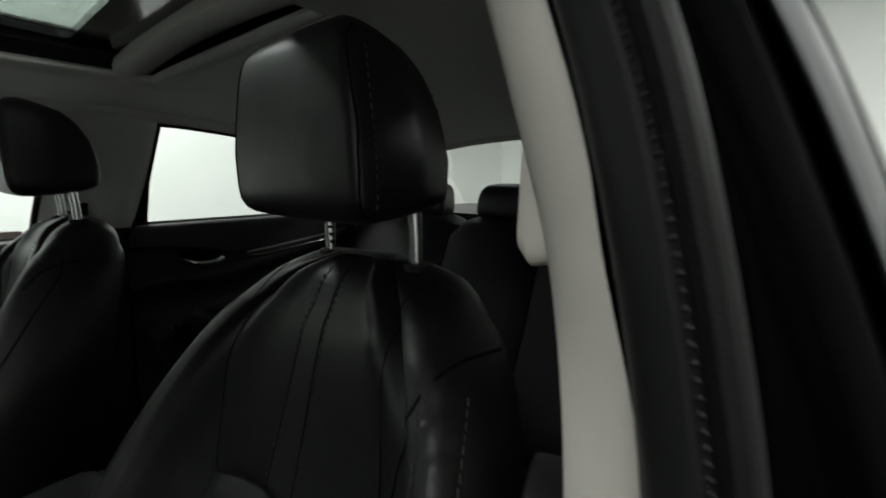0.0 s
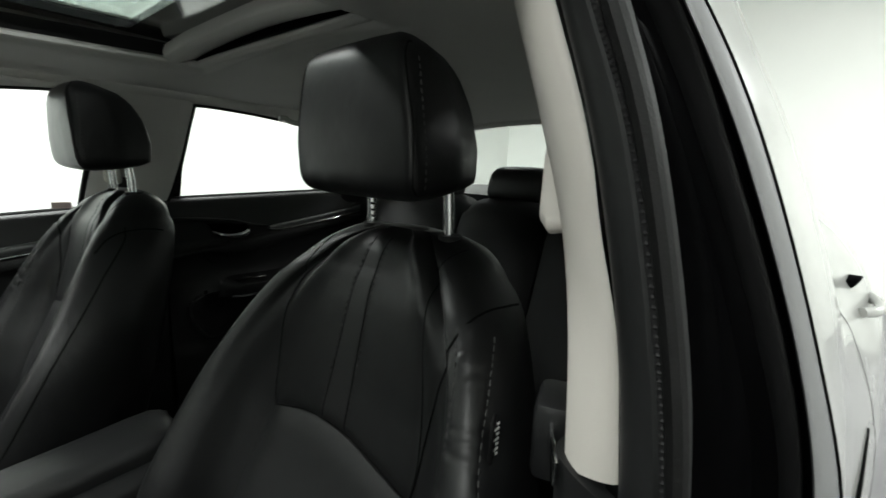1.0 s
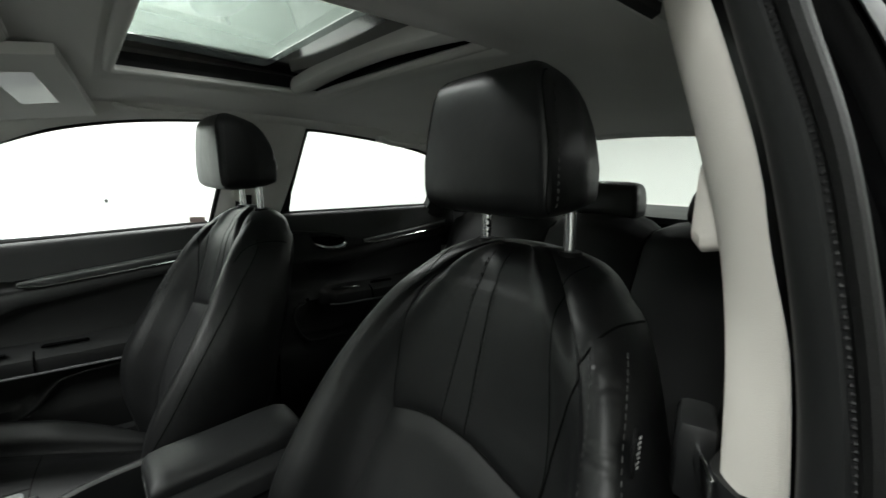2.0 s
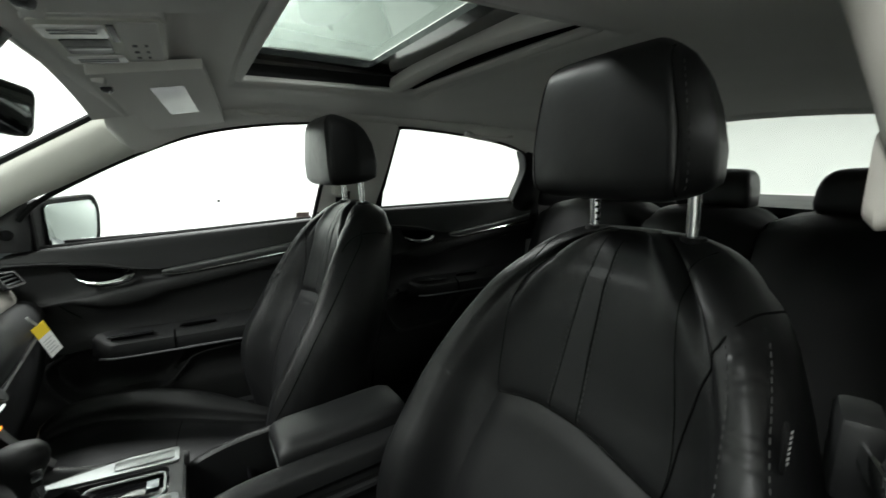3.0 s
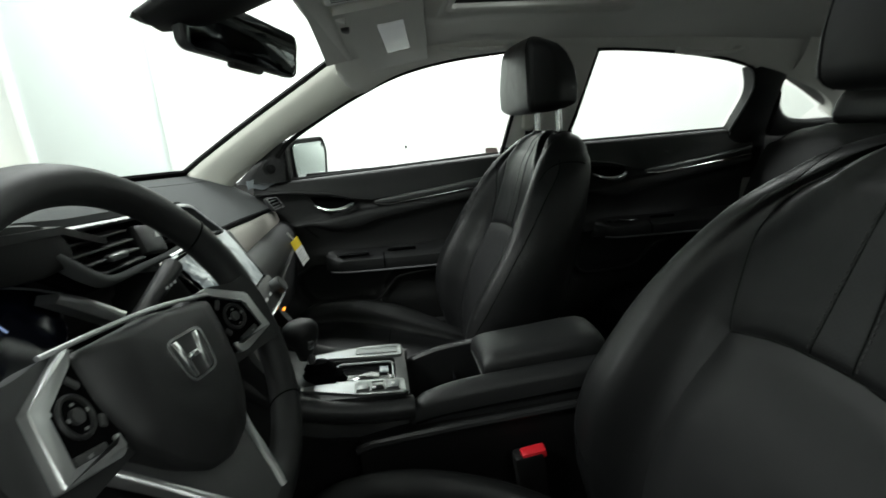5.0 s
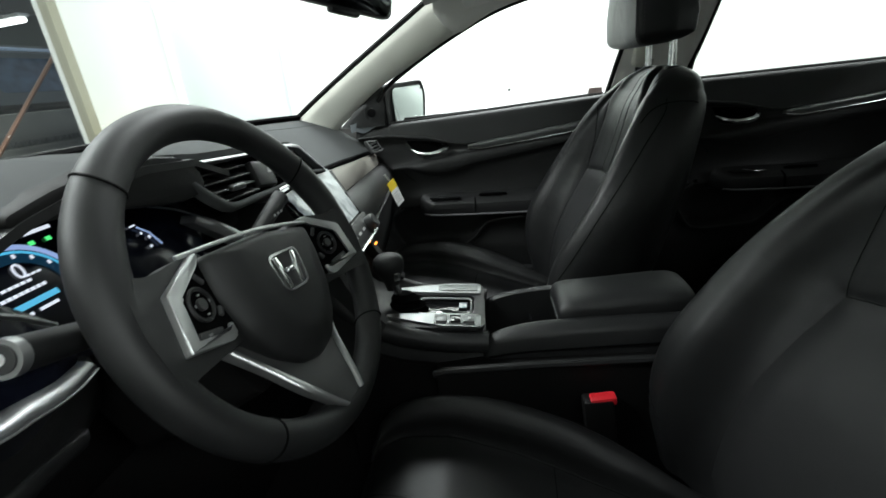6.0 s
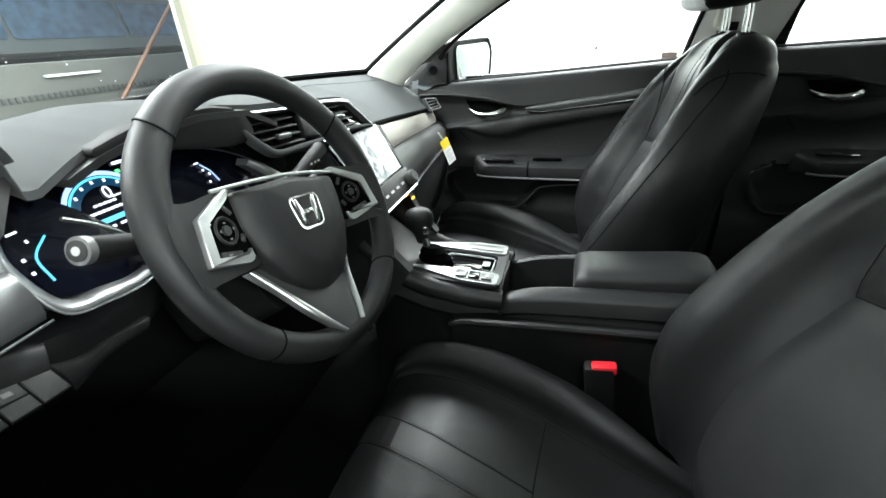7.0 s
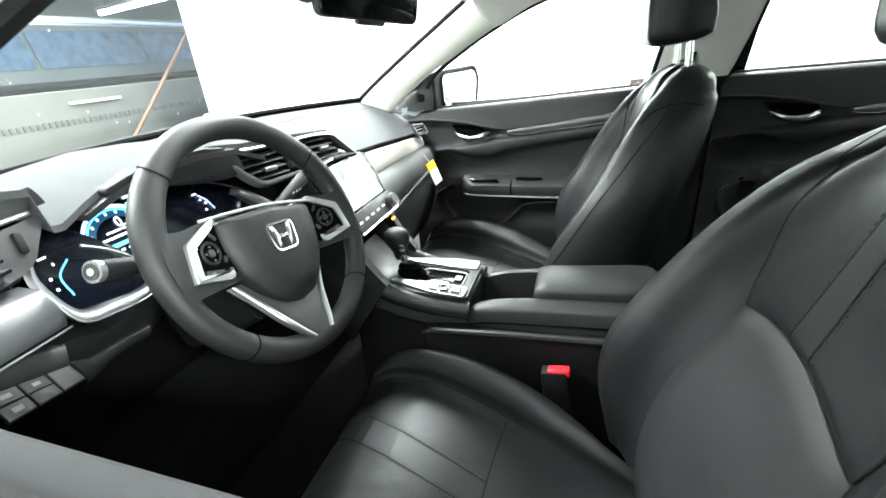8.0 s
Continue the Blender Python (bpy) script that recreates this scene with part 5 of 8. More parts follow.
def front_seat(name, cx, dy, label, inner):
    """A front seat; inner is the sign of the side that faces the console."""
    st = thing(name, label, "car seat", "front seats", (cx, dy + 0.4, 0.30))
    back = part("backrest", backrest_bm(cx, dy, inner), LEATHER, st, "black leather backrest with raised side bolsters")
    tree = bvh_of(back)
    fwd = (0, -1, 0)
    flank = (inner * 0.72, -0.69, 0)

    def spot(lat, z, y=0.1):
        return (cx - inner * lat, dy + y, z)

    # ribbed accent band and the stitching beside it
    lo = lambda z: interp(z, (0.77, 0.80, 0.85, 0.91, 0.975), (-0.033, -0.032, -0.030, -0.026, -0.023))
    hi = lambda z: interp(z, (0.77, 0.80, 0.85, 0.91, 0.975), (0.008, 0.007, 0.004, 0.003, -0.002))
    bmb = lay(tree, [[spot(lo(z) + (hi(z) - lo(z)) * k / 12, z) for k in range(13)] for z in np.linspace(0.775, 0.982, 330)], fwd, lambda i, j: 0.0007 + 0.00028 * math.sin(math.tau * (i * 0.00063 - j * 0.0036) / 0.0062) * min(1, j / 2, (12 - j) / 2))
    part("accent_band", bmb, ACCENT, back, "ribbed leather accent band")
    for edge, off in ((lo, -0.003), (hi, 0.003)):
        seam(tree, [spot(edge(z) + off * 0.5, z) for z in np.linspace(0.772, 0.992, 10)], fwd, back, r=0.0014)
        part("stitching", stitches(tree, [spot(edge(z) + off * 1.6, z) for z in np.linspace(0.772, 0.985, 10)], fwd, 0.0034, 0.0036, 0.0007), THREAD, back, kind="stuff")
    # seams
    for line, r in ((YOKE, 0.0018), (INNER, 0.0016), (ARCH, 0.0022)):
        seam(tree, [spot(x, z) for x, z in line], fwd, back, r=r)
    seam(tree, [spot(*p) for p in ((0.178, 0.951, -0.012), (0.172, 0.950, 0.004), (0.168, 0.948, 0.022), (0.160, 0.944, 0.056), (0.154, 0.929, 0.086), (0.142, 0.881, 0.097), (0.133, 0.825, 0.101), (0.130, 0.778, 0.112), (0.126, 0.754, 0.12))], flank, back, r=0.0034, near=True)
    seam(tree, [spot(x, z, interp(z, (0.50, 0.598, 0.65, 0.735, 0.806, 0.868, 0.92, 0.945), (0.30, 0.25, 0.22, 0.174, 0.13, 0.09, 0.05, 0.03))) for x, z in EDGE_IN], (-inner * 0.75, -0.66, 0), back, r=0.0030)
    seam(tree, [spot(-0.3, z, y) for y, z in ((0.095, 0.905), (0.075, 0.925), (0.05, 0.937), (0.02, 0.940), (-0.005, 0.938), (-0.02, 0.934))], (-inner, 0, 0), back, r=0.0030, n=24)
    # plain lower insert under the arch
    top = lambda x: interp(x, [p[0] for p in ARCH], [p[1] for p in ARCH]) - 0.002

    def insert_row(k):
        f = k / 30
        row = []
        for j in range(41):
            g = j / 40
            z0 = 0.45
            xm = -0.128 + 0.252 * g
            z = z0 + (top(xm) - z0) * f
            half = interp(z, (0.45, 0.515, 0.62, 0.69, 0.752), (0.141, 0.145, 0.147, 0.141, 0.128))
            row.append(spot((2 * g - 1) * half * (1 if f > 0.97 else 1.0) + (xm - (2 * g - 1) * 0.126) * f, z))
        return row

    part("insert", lay(tree, [insert_row(k) for k in range(31)], fwd, lambda i, j: 0.0008 + 0.0042 * min(1, j / 5, (40 - j) / 5, (30.6 - i) / 3) ** 0.6), INSERT, back, "matt black leather lower insert")
    # gathered strip between two stitched lines on the outer flank
    z1, l1, y1 = (0.60, 0.66, 0.74, 0.819, 0.849, 0.89, 0.921, 0.936), (0.204, 0.200, 0.195, 0.187, 0.183, 0.173, 0.160, 0.150), (0.235, 0.205, 0.172, 0.142, 0.132, 0.117, 0.099, 0.09)
    z2, l2, y2 = (0.60, 0.66, 0.76, 0.835, 0.859, 0.893, 0.93, 0.942), (0.245, 0.240, 0.228, 0.214, 0.206, 0.193, 0.177, 0.169), (0.205, 0.18, 0.155, 0.134, 0.12, 0.093, 0.062, 0.05)

    def strip_point(z, f):
        a = spot(interp(z, z1, l1), z, interp(z, z1, y1))
        b = spot(interp(z, z2, l2), z, interp(z, z2, y2))
        return tuple(p + (q - p) * f for p, q in zip(a, b))

    rng = random.Random(11)
    folds = [(rng.uniform(0.61, 0.93), rng.uniform(0.0015, 0.004), rng.uniform(-0.01, 0.012), rng.uniform(0.35, 1.0)) for _ in range(38)]
    zl = np.linspace(0.60, 0.938, 220)

    def ruffle(i, j):
        f = j / 10
        h = 0.0016
        for zc, wd, sl, am in folds:
            h -= 0.0016 * am * math.exp(-((zl[i] - zc - sl * (f - 0.5)) / wd) ** 2) * (0.35 + 0.65 * abs(2 * f - 1) ** 0.7)
        return max(0.0002, h) * min(1, j / 1.5 + 0.2, (10 - j) / 1.5 + 0.2)

    part("gathered_strip", lay(tree, [[strip_point(z, k / 10) for k in range(11)] for z in zl], flank, ruffle, near=True), LEATHER, back, "gathered leather strip between stitched seams")
    for f in (-0.04, 1.04):
        part("stitching", stitches(tree, [strip_point(z, f) for z in np.linspace(0.61, 0.93, 14)], flank, 0.0032, 0.0034, 0.0009, near=True), THREAD, back, kind="stuff")
    # cushion
    ys = (0.14, 0.20, 0.30, 0.40, 0.50, 0.60, 0.67, 0.715, 0.738)
    zc = (0.378, 0.388, 0.408, 0.428, 0.445, 0.457, 0.455, 0.44, 0.405)
    zb = (0.400, 0.412, 0.452, 0.486, 0.503, 0.508, 0.500, 0.475, 0.415)
    ws = (0.14, 0.20, 0.25, 0.285, 0.35, 0.457, 0.55, 0.645, 0.70, 0.738)
    wd = (0.115, 0.130, 0.150, 0.174, 0.208, 0.239, 0.256, 0.255, 0.242, 0.212)
    cs = (0.14, 0.30, 0.39, 0.474, 0.596, 0.68, 0.738)
    cd = (0.085, 0.126, 0.153, 0.180, 0.205, 0.203, 0.188)
    rings = []
    for y in np.linspace(0.14, 0.738, 32):
        c, b, w, q = interp(y, ys, zc), interp(y, ys, zb), interp(y, ws, wd), interp(y, cs, cd)
        d = w - q
        half = [(0, c + 0.004), (q * 0.63, c + 0.002), (q, c - 0.004), (q + d * 0.22, c + (b - c) * 0.5), (q + d * 0.55, b - 0.004), (q + d * 0.8, b), (w - 0.001, b - 0.016), (w, b - 0.055), (w * 0.96, 0.33)]
        pts = half + [(0, 0.31)] + [(-x, z) for x, z in reversed(half[1:])]
        rings.append([(cx + p.x, dy + y, p.y) for p in spline([(x, z, 0) for x, z in pts], 60, True)])
    cush = part("seat_cushion", loft(rings), LEATHER, st, "black leather seat cushion with side bolsters")
    ct = bvh_of(cush)
    down = (0, 0, -1)
    for sg in (-1, 1):
        seam(ct, [(cx + sg * interp(y, cs, cd), dy + y, 0) for y in np.linspace(0.19, 0.73, 12)], down, cush, r=0.0018)
        seam(ct, [(cx + sg * (interp(y, ws, wd) - 0.012), dy + y, 0) for y in np.linspace(0.28, 0.71, 14)], down, cush, r=0.002)

    def band_x(y, k):
        """The band runs slightly aslant, k from its outer to its inner edge."""
        f = (y - 0.44) / 0.275
        return cx + inner * ((-0.02 + 0.07 * f) * (1 - k) + (0.022 + 0.075 * f) * k)

    for k in (-0.12, 1.12):
        part("stitching", stitches(ct, [(band_x(y, k * 1.12 - 0.06), dy + y, 0) for y in (0.445, 0.58, 0.72)], down), THREAD, cush, kind="stuff")
        seam(ct, [(band_x(y, k), dy + y, 0) for y in (0.44, 0.55, 0.64, 0.70, 0.735)], down, cush, r=0.0018)
    seam(ct, [(cx - 0.165, dy + 0.43, 0), (cx, dy + 0.44, 0), (cx + 0.165, dy + 0.43, 0)], down, cush, r=0.0022)
    bmb = lay(ct, [[(band_x(y, k), dy + y, 0) for k in np.linspace(0, 1, 11)] for y in np.linspace(0.445, 0.733, 300)], down, lambda i, j: 0.0008 + 0.00013 * math.sin(math.tau * (i * 0.0009 + j * 0.0034) / 0.0055))
    part("accent_band", bmb, ACCENT, cush, "ribbed leather accent band")
    # head restraint on its two posts
    hbm = front_headrest()
    bmesh.ops.transform(hbm, matrix=at(cx + inner * 0.001, dy, 0, 0, 0, -inner * 2), verts=hbm.verts)
    hr = part("headrest", hbm, LEATHER, st, "black leather headrest")
    ht = bvh_of(hr)
    for sg in (-1, 1):
        line = [(cx + inner * 0.001 + sg * x, dy + 0.2, z) for x, z in ((0.086, 1.045), (0.095, 1.054), (0.098, 1.075), (0.097, 1.11), (0.091, 1.145), (0.084, 1.176), (0.079, 1.194), (0.072, 1.202))]
        seam(ht, line, fwd, hr, r=0.0024)
        part("stitching", stitches(ht, [(0, dy + 0.079, 1.055), (0, dy + 0.081, 1.10), (0, dy + 0.081, 1.15), (0, dy + 0.079, 1.185)], (-sg, 0, 0), 0.0034, 0.0036, 0.0008), THREAD, hr, kind="stuff")
        px = cx + sg * 0.068
        post = part("headrest_post", tube([(px, dy + 0.002, 0.985), (px, dy + 0.004, 1.03), (px, dy + 0.008, 1.075)], 0.0068, 14), POST, st, "satin steel headrest post")
        part("post_sleeve", tube([(px, dy, 0.990), (px, dy, 1.0), (px, dy, 1.003)], lambda f: 0.020 - 0.003 * f, 16, flat=0.8), RUBBER, st)
        if sg == inner or name != "driver_seat":
            for k in range(5):
                part("post_notch", rbox(0.004, 0.004, 0.003, 0.001, m=at(px - inner * 0.0062, dy + 0.006 + 0.001 * k, 1.012 + 0.0085 * k)), PIPING, post)
    # base and side cover
    part("side_cover", strip([(cx - inner * 0.262, dy + 0.12, 0.40), (cx - inner * 0.275, dy + 0.4, 0.40), (cx - inner * 0.262, dy + 0.68, 0.40)], [(cx - inner * 0.255, dy + 0.12, 0.29), (cx - inner * 0.262, dy + 0.4, 0.29), (cx - inner * 0.25, dy + 0.68, 0.30)], (-inner * 0.01, 0, 0), (inner * 0.03, 0, 0), 14), SOFT, st, "black plastic side cover")
    part("seat_rail", rbox(0.42, 0.46, 0.05, 0.006, m=at(cx, dy + 0.42, 0.305)), SOFT, st)
    # buckle
    b = part("belt_buckle", rbox(0.028, 0.05, 0.16, 0.006, m=at(cx + inner * 0.238, dy + 0.340, 0.43, -8)), RUBBER, st, "black belt buckle with red button")
    part("release_button", rbox(0.02, 0.042, 0.016, 0.004, m=at(cx + inner * 0.236, dy + 0.342, 0.506, -8)), RED, b, "red release button")
    if name == "driver_seat":
        tag = part("airbag_tag", rbox(0.003, 0.018, 0.036, 0.001, m=at(cx - inner * 0.216, dy + 0.115, 0.866, 0, 0, 25)), RUBBER, st, "black woven tag with pale print")
        bars([(-0.005, -0.014 + 0.0045 * k, 0.004 + 0.003 * (k % 2), 0.0022) for k in range(7)], Matrix(((0, 0, -1, cx - inner * 0.2185), (0.9, 0, 0, dy + 0.115), (0, 1, 0, 0.866), (0, 0, 0, 1))), GREYPRINT, tag)
    return st


front_seat("driver_seat", -0.365, 0.0, "black leather driver's seat with ribbed band and stitched seams", 1)
front_seat("passenger_seat", 0.370, 0.124, "black leather front passenger seat with raised headrest", -1)


def rear_seat():
    rs = thing("rear_bench", "black leather rear bench with three low headrests", "car seat", at=(0, -0.7, 0.3))
    for name, x0, x1 in (("left_backrest", -0.67, -0.17), ("centre_backrest", -0.165, 0.165), ("right_backrest", 0.17, 0.67)):
        rings = []
        for x in np.linspace(x0, x1, 12):
            f = (x - x0) / (x1 - x0)
            e = 0.035 * (abs(2 * f - 1) ** 4) + 0.02 * (abs(x) / 0.64) ** 3
            sec = [(-0.56 - e, 0.42), (-0.66 - e, 0.66), (-0.745 - e, 0.90), (-0.79 - e, 0.972 - e), (-0.86, 0.99 - e), (-0.94, 0.97 - e), (-0.93, 0.7), (-0.85, 0.40)]
            rings.append([(x, p.x, p.y) for p in spline([(a, b, 0) for a, b in sec], 30, True)])
        bk = part(name, loft(rings), LEATHER_SHADED, rs, "black leather rear backrest")
        cxm, w = (x0 + x1) / 2 * (1.0), (0.26 if "centre" not in name else 0.22)
        hr = part("rear_headrest", headrest_bm(w, 0.10, 0.12, cxm if "centre" in name else cxm * 0.9, -0.90, 0.975), LEATHER, rs, "low black leather headrest")
    rings = []
    for y in np.linspace(-0.75, -0.22, 12):
        f = (y + 0.75) / 0.53
        z = 0.43 + 0.03 * f - 0.06 * max(0, f - 0.85) / 0.15
        rings.append([(x, y, zz) for x, zz in ((-0.66, 0.3), (-0.66, z - 0.01), (-0.5, z), (-0.2, z + 0.005), (0, z + 0.015), (0.2, z + 0.005), (0.5, z), (0.66, z - 0.01), (0.66, 0.3))])
    part("bench_cushion", loft(rings), LEATHER_SHADED, rs, "black leather bench cushion")


rear_seat()

# ---- steering wheel, turned slightly to the right ----
WC = Vector((-0.3216, 0.7446, 0.8462))
WM = lean(WC, 24.1, -3.75)
sw = thing("steering_wheel", "black leather three-spoke steering wheel with silver trim", "steering wheel", at=WC)
R0, RT = 0.1638, 0.0171


def on_wheel(a, r=R0, h=0.0):
    return WM @ Vector((r * math.cos(radians(a)), r * math.sin(radians(a)), h))


def rim_width(a):
    """The rim is a little fuller at the grips."""
    return RT + 0.0015 * math.exp(-((a - 20) / 16) ** 2) + 0.0015 * math.exp(-((a - 152) / 16) ** 2)


rr = []
for a in np.arange(0, 360, 4):
    rad = rim_width(a)
    rr.append([WM @ Vector(((R0 + rad * math.cos(q)) * math.cos(radians(a)), (R0 + rad * math.cos(q)) * math.sin(radians(a)), rad * 0.95 * math.sin(q))) for q in np.linspace(0, math.tau, 20, endpoint=False)])
bm = bmesh.new()
vs = [[bm.verts.new(p) for p in r] for r in rr]
for i in range(len(vs)):
    A, B = vs[i], vs[(i + 1) % len(vs)]
    for k in range(20):
        bm.faces.new((A[k], A[(k + 1) % 20], B[(k + 1) % 20], B[k]))
rim = part("rim", bm, LEATHER_PERF, sw, "black stitched leather rim")
for a in (29, 129, 219, 307):
    rad = rim_width(a)
    part("rim_seam", tube([on_wheel(a + 2.2 * math.sin(q), R0 + (rad + 0.0002) * math.cos(q), (rad * 0.95 + 0.0002) * math.sin(q)) for q in np.linspace(0, math.tau, 28, endpoint=False)], 0.0011, 5, closed=True), PIPING, rim)
# hub pad: a faceted shield with a flat raised middle
FM = WM @ Matrix.Rotation(radians(-9), 4, "Z")
padpoly = rounded([(-0.083, 0.038), (0.0, 0.042), (0.083, 0.032), (0.082, 0.0), (0.073, -0.040), (0.054, -0.073), (0.030, -0.096), (0.0, -0.103), (-0.030, -0.096), (-0.054, -0.073), (-0.075, -0.040), (-0.085, 0.0)], 0.008, 5)
rings = []
for kx, ky, up, h in ((0.90, 0.92, 0, -0.045), (0.99, 0.99, 0, -0.016), (1.0, 1.0, 0, -0.004), (0.985, 0.985, 0, 0.002), (0.94, 0.95, 0, 0.0065), (0.78, 0.84, 0.002, 0.0125), (0.62, 0.74, 0.003, 0.0165), (0.55, 0.68, 0.003, 0.0175), (0.30, 0.40, 0.002, 0.0185), (0.10, 0.14, 0, 0.0188)):
    rings.append([FM @ Vector((x * kx, y * ky + up, h)) for x, y in padpoly])
hub = part("hub_pad", loft(rings), HUBSKIN, sw, "black plastic hub pad")
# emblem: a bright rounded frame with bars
em = [(-0.027, 0.022), (0.027, 0.022), (0.0215, -0.022), (-0.0215, -0.022)]
eo, ei = rounded(em, 0.011, 5), rounded([(x * 0.90, y * 0.88) for x, y in em], 0.009, 5)
EMB = FM @ Matrix.Translation((-0.001, -0.006, 0.0178)) @ Matrix.Scale(0.94, 4)
emb = part("emblem", ring_plate(eo, ei, 0.003, EMB), CHROME, hub, "bright chrome emblem")
for sg in (-1, 1):
    part("emblem_bar", prism([(sg * 0.0195, 0.018), (sg * 0.0125, 0.018), (sg * 0.0085, 0.003), (sg * 0.0085, -0.003), (sg * 0.0082, -0.018), (sg * 0.0140, -0.018)], 0.003, EMB, 0.0006), CHROME, emb)
part("emblem_bar", prism([(-0.0088, 0.003), (0.0088, 0.003), (0.0088, -0.0028), (-0.0088, -0.0028)], 0.0026, EMB, 0.0006), CHROME, emb)
bars([(-0.013, -0.047, 0.026, 0.0016), (-0.011, -0.052, 0.022, 0.0016)], FM @ Matrix.Translation((0, 0, 0.0172)), RUBBER, hub, "embossed_line")
# side spokes with switch pods, rising towards the rim
for sg in (-1, 1):
    PM = FM @ Matrix.Translation((sg * 0.083, 0, 0)) @ Matrix.Rotation(radians(-sg * 13), 4, "Y")
    sp = rounded([(sg * u, v) for u, v in ((-0.025, 0.040), (0.012, 0.043), (0.040, 0.037), (0.060, 0.036), (0.077, 0.042), (0.084, 0.0), (0.077, -0.050), (0.062, -0.045), (0.030, -0.044), (-0.025, -0.042))], 0.010, 5)
    body = part("side_spoke", prism(sp, 0.018, PM @ Matrix.Translation((0, 0, -0.019)), 0.007, 4), LEATHER_PERF, sw, "black side spoke")
    fr = [(-0.004, 0.041), (0.004, 0.0425), (0.0535, 0.0185), (0.0625, -0.0285), (0.012, -0.0365), (0.003, -0.034), (0.001, -0.023), (0.005, -0.022), (0.009, -0.030), (0.0515, -0.0235), (0.0435, 0.0115), (0.008, 0.031)]
    part("switch_frame", prism(rounded([(sg * u, v) for u, v in fr], 0.0022, 3), 0.0075, PM @ Matrix.Translation((0, 0, -0.002)), 0.0018, 3), BRIGHT, body, "satin silver switch frame")
    pp = rounded([(sg * u, v) for u, v in ((-0.006, 0.036), (0.008, 0.034), (0.046, 0.013), (0.054, -0.026), (0.004, -0.033), (-0.006, -0.031))], 0.003, 3)
    part("switch_plate", prism(pp, 0.004, PM @ Matrix.Translation((0, 0, -0.002)), 0.001), MATTE, body, "black switch plate")
    part("switch_ring", tube([PM @ Vector((sg * 0.023 + 0.0135 * math.cos(q), 0.0015 + 0.0135 * math.sin(q), 0.0028)) for q in np.linspace(0, math.tau, 24, endpoint=False)], 0.0019, 6, closed=True), HUBSKIN, body, "dark switch ring")
    part("switch_pad", tube([PM @ Vector((sg * 0.023, 0.0015, 0.0)), PM @ Vector((sg * 0.023, 0.0015, 0.0048))], 0.0052, 16), SWITCHGREY, body, "grey switch centre")
    part("switch_key", rbox(0.029, 0.0065, 0.0035, 0.0015, m=PM @ at(sg * 0.029, -0.0225, 0.0022, 0, 0, sg * 9)), SWITCHGREY, body, "grey lower switch key")
    part("switch_key", rbox(0.009, 0.006, 0.0035, 0.0015, m=PM @ at(sg * 0.0045, -0.010, 0.0022, 0, 0, -sg * 60)), SWITCHGREY, body, "grey side switch key")
    part("switch_key", rbox(0.012, 0.005, 0.0035, 0.0015, m=PM @ at(sg * 0.010, 0.021, 0.0022, 0, 0, sg * 50)), SWITCHGREY, body)
    bars([(sg * 0.023 - 0.0016, 0.0085, 0.0032, 0.0016), (sg * 0.023 - 0.0016, -0.0085, 0.0032, 0.0016), (sg * 0.023 + 0.0085, 0.0006, 0.0016, 0.0026), (sg * 0.023 - 0.010, 0.0006, 0.0016, 0.0026), (sg * 0.034 - 0.002, -0.0235, 0.005, 0.002)], PM @ Matrix.Translation((0, 0, 0.0042)), DIMPRINT, body, "switch_mark")
part("hub_trim", tube(spline([FM @ Vector(p) for p in ((-0.098, 0.0435, 0.001), (-0.05, 0.0445, 0.006), (0.0, 0.0440, 0.0075), (0.05, 0.0395, 0.007), (0.09, 0.0350, 0.004))], 20), 0.0022, 8), BRIGHT, hub, "thin silver upper edge")


# lower spoke: grey web between two bright legs that rise to the rim
def on_hub(pts):
    return [FM @ Vector(p) for p in pts]


OUT = FM.to_3x3() @ Vector((0, 0, 0.0025))
BACK = FM.to_3x3() @ Vector((0, 0, -0.010))
leg_l = [(-0.080, -0.047, -0.017), (-0.062, -0.081, -0.005), (-0.046, -0.114, 0.008), (-0.032, -0.135, 0.011), (-0.017, -0.155, 0.013)]
leg_r = [(0.076, -0.047, -0.018), (0.050, -0.091, -0.010), (0.031, -0.121, 0.002), (0.023, -0.138, 0.008), (0.014, -0.155, 0.013)]
web = part("lower_spoke", strip(on_hub(leg_l), on_hub(leg_r), OUT, BACK, 24, 8), SWITCHGREY, sw, "dark grey lower spoke")
part("spoke_trim", strip(on_hub([(-0.087, -0.047, -0.015), (-0.070, -0.080, -0.002), (-0.055, -0.114, 0.011), (-0.039, -0.135, 0.0135), (-0.022, -0.156, 0.015)]), on_hub([(x + 0.001, y, z + 0.003) for x, y, z in leg_l]), OUT, BACK, 24, 6), BRIGHT, web, "satin silver spoke leg")
part("spoke_trim", strip(on_hub([(x - 0.001, y, z + 0.003) for x, y, z in leg_r]), on_hub([(0.083, -0.047, -0.016), (0.057, -0.091, -0.008), (0.039, -0.121, 0.004), (0.030, -0.138, 0.010), (0.020, -0.156, 0.015)]), OUT, BACK, 24, 6), BRIGHT, web, "satin silver spoke leg")
part("column_cover", loft([[WM @ Vector((x * k, y * k - 0.045, h)) for x, y in rounded([(-0.075, 0.055), (0.075, 0.055), (0.07, -0.06), (-0.07, -0.06)], 0.02, 4)] for k, h in ((0.9, -0.05), (1.0, -0.10), (1.05, -0.22))]), RUBBER, sw, "black steering column cover")
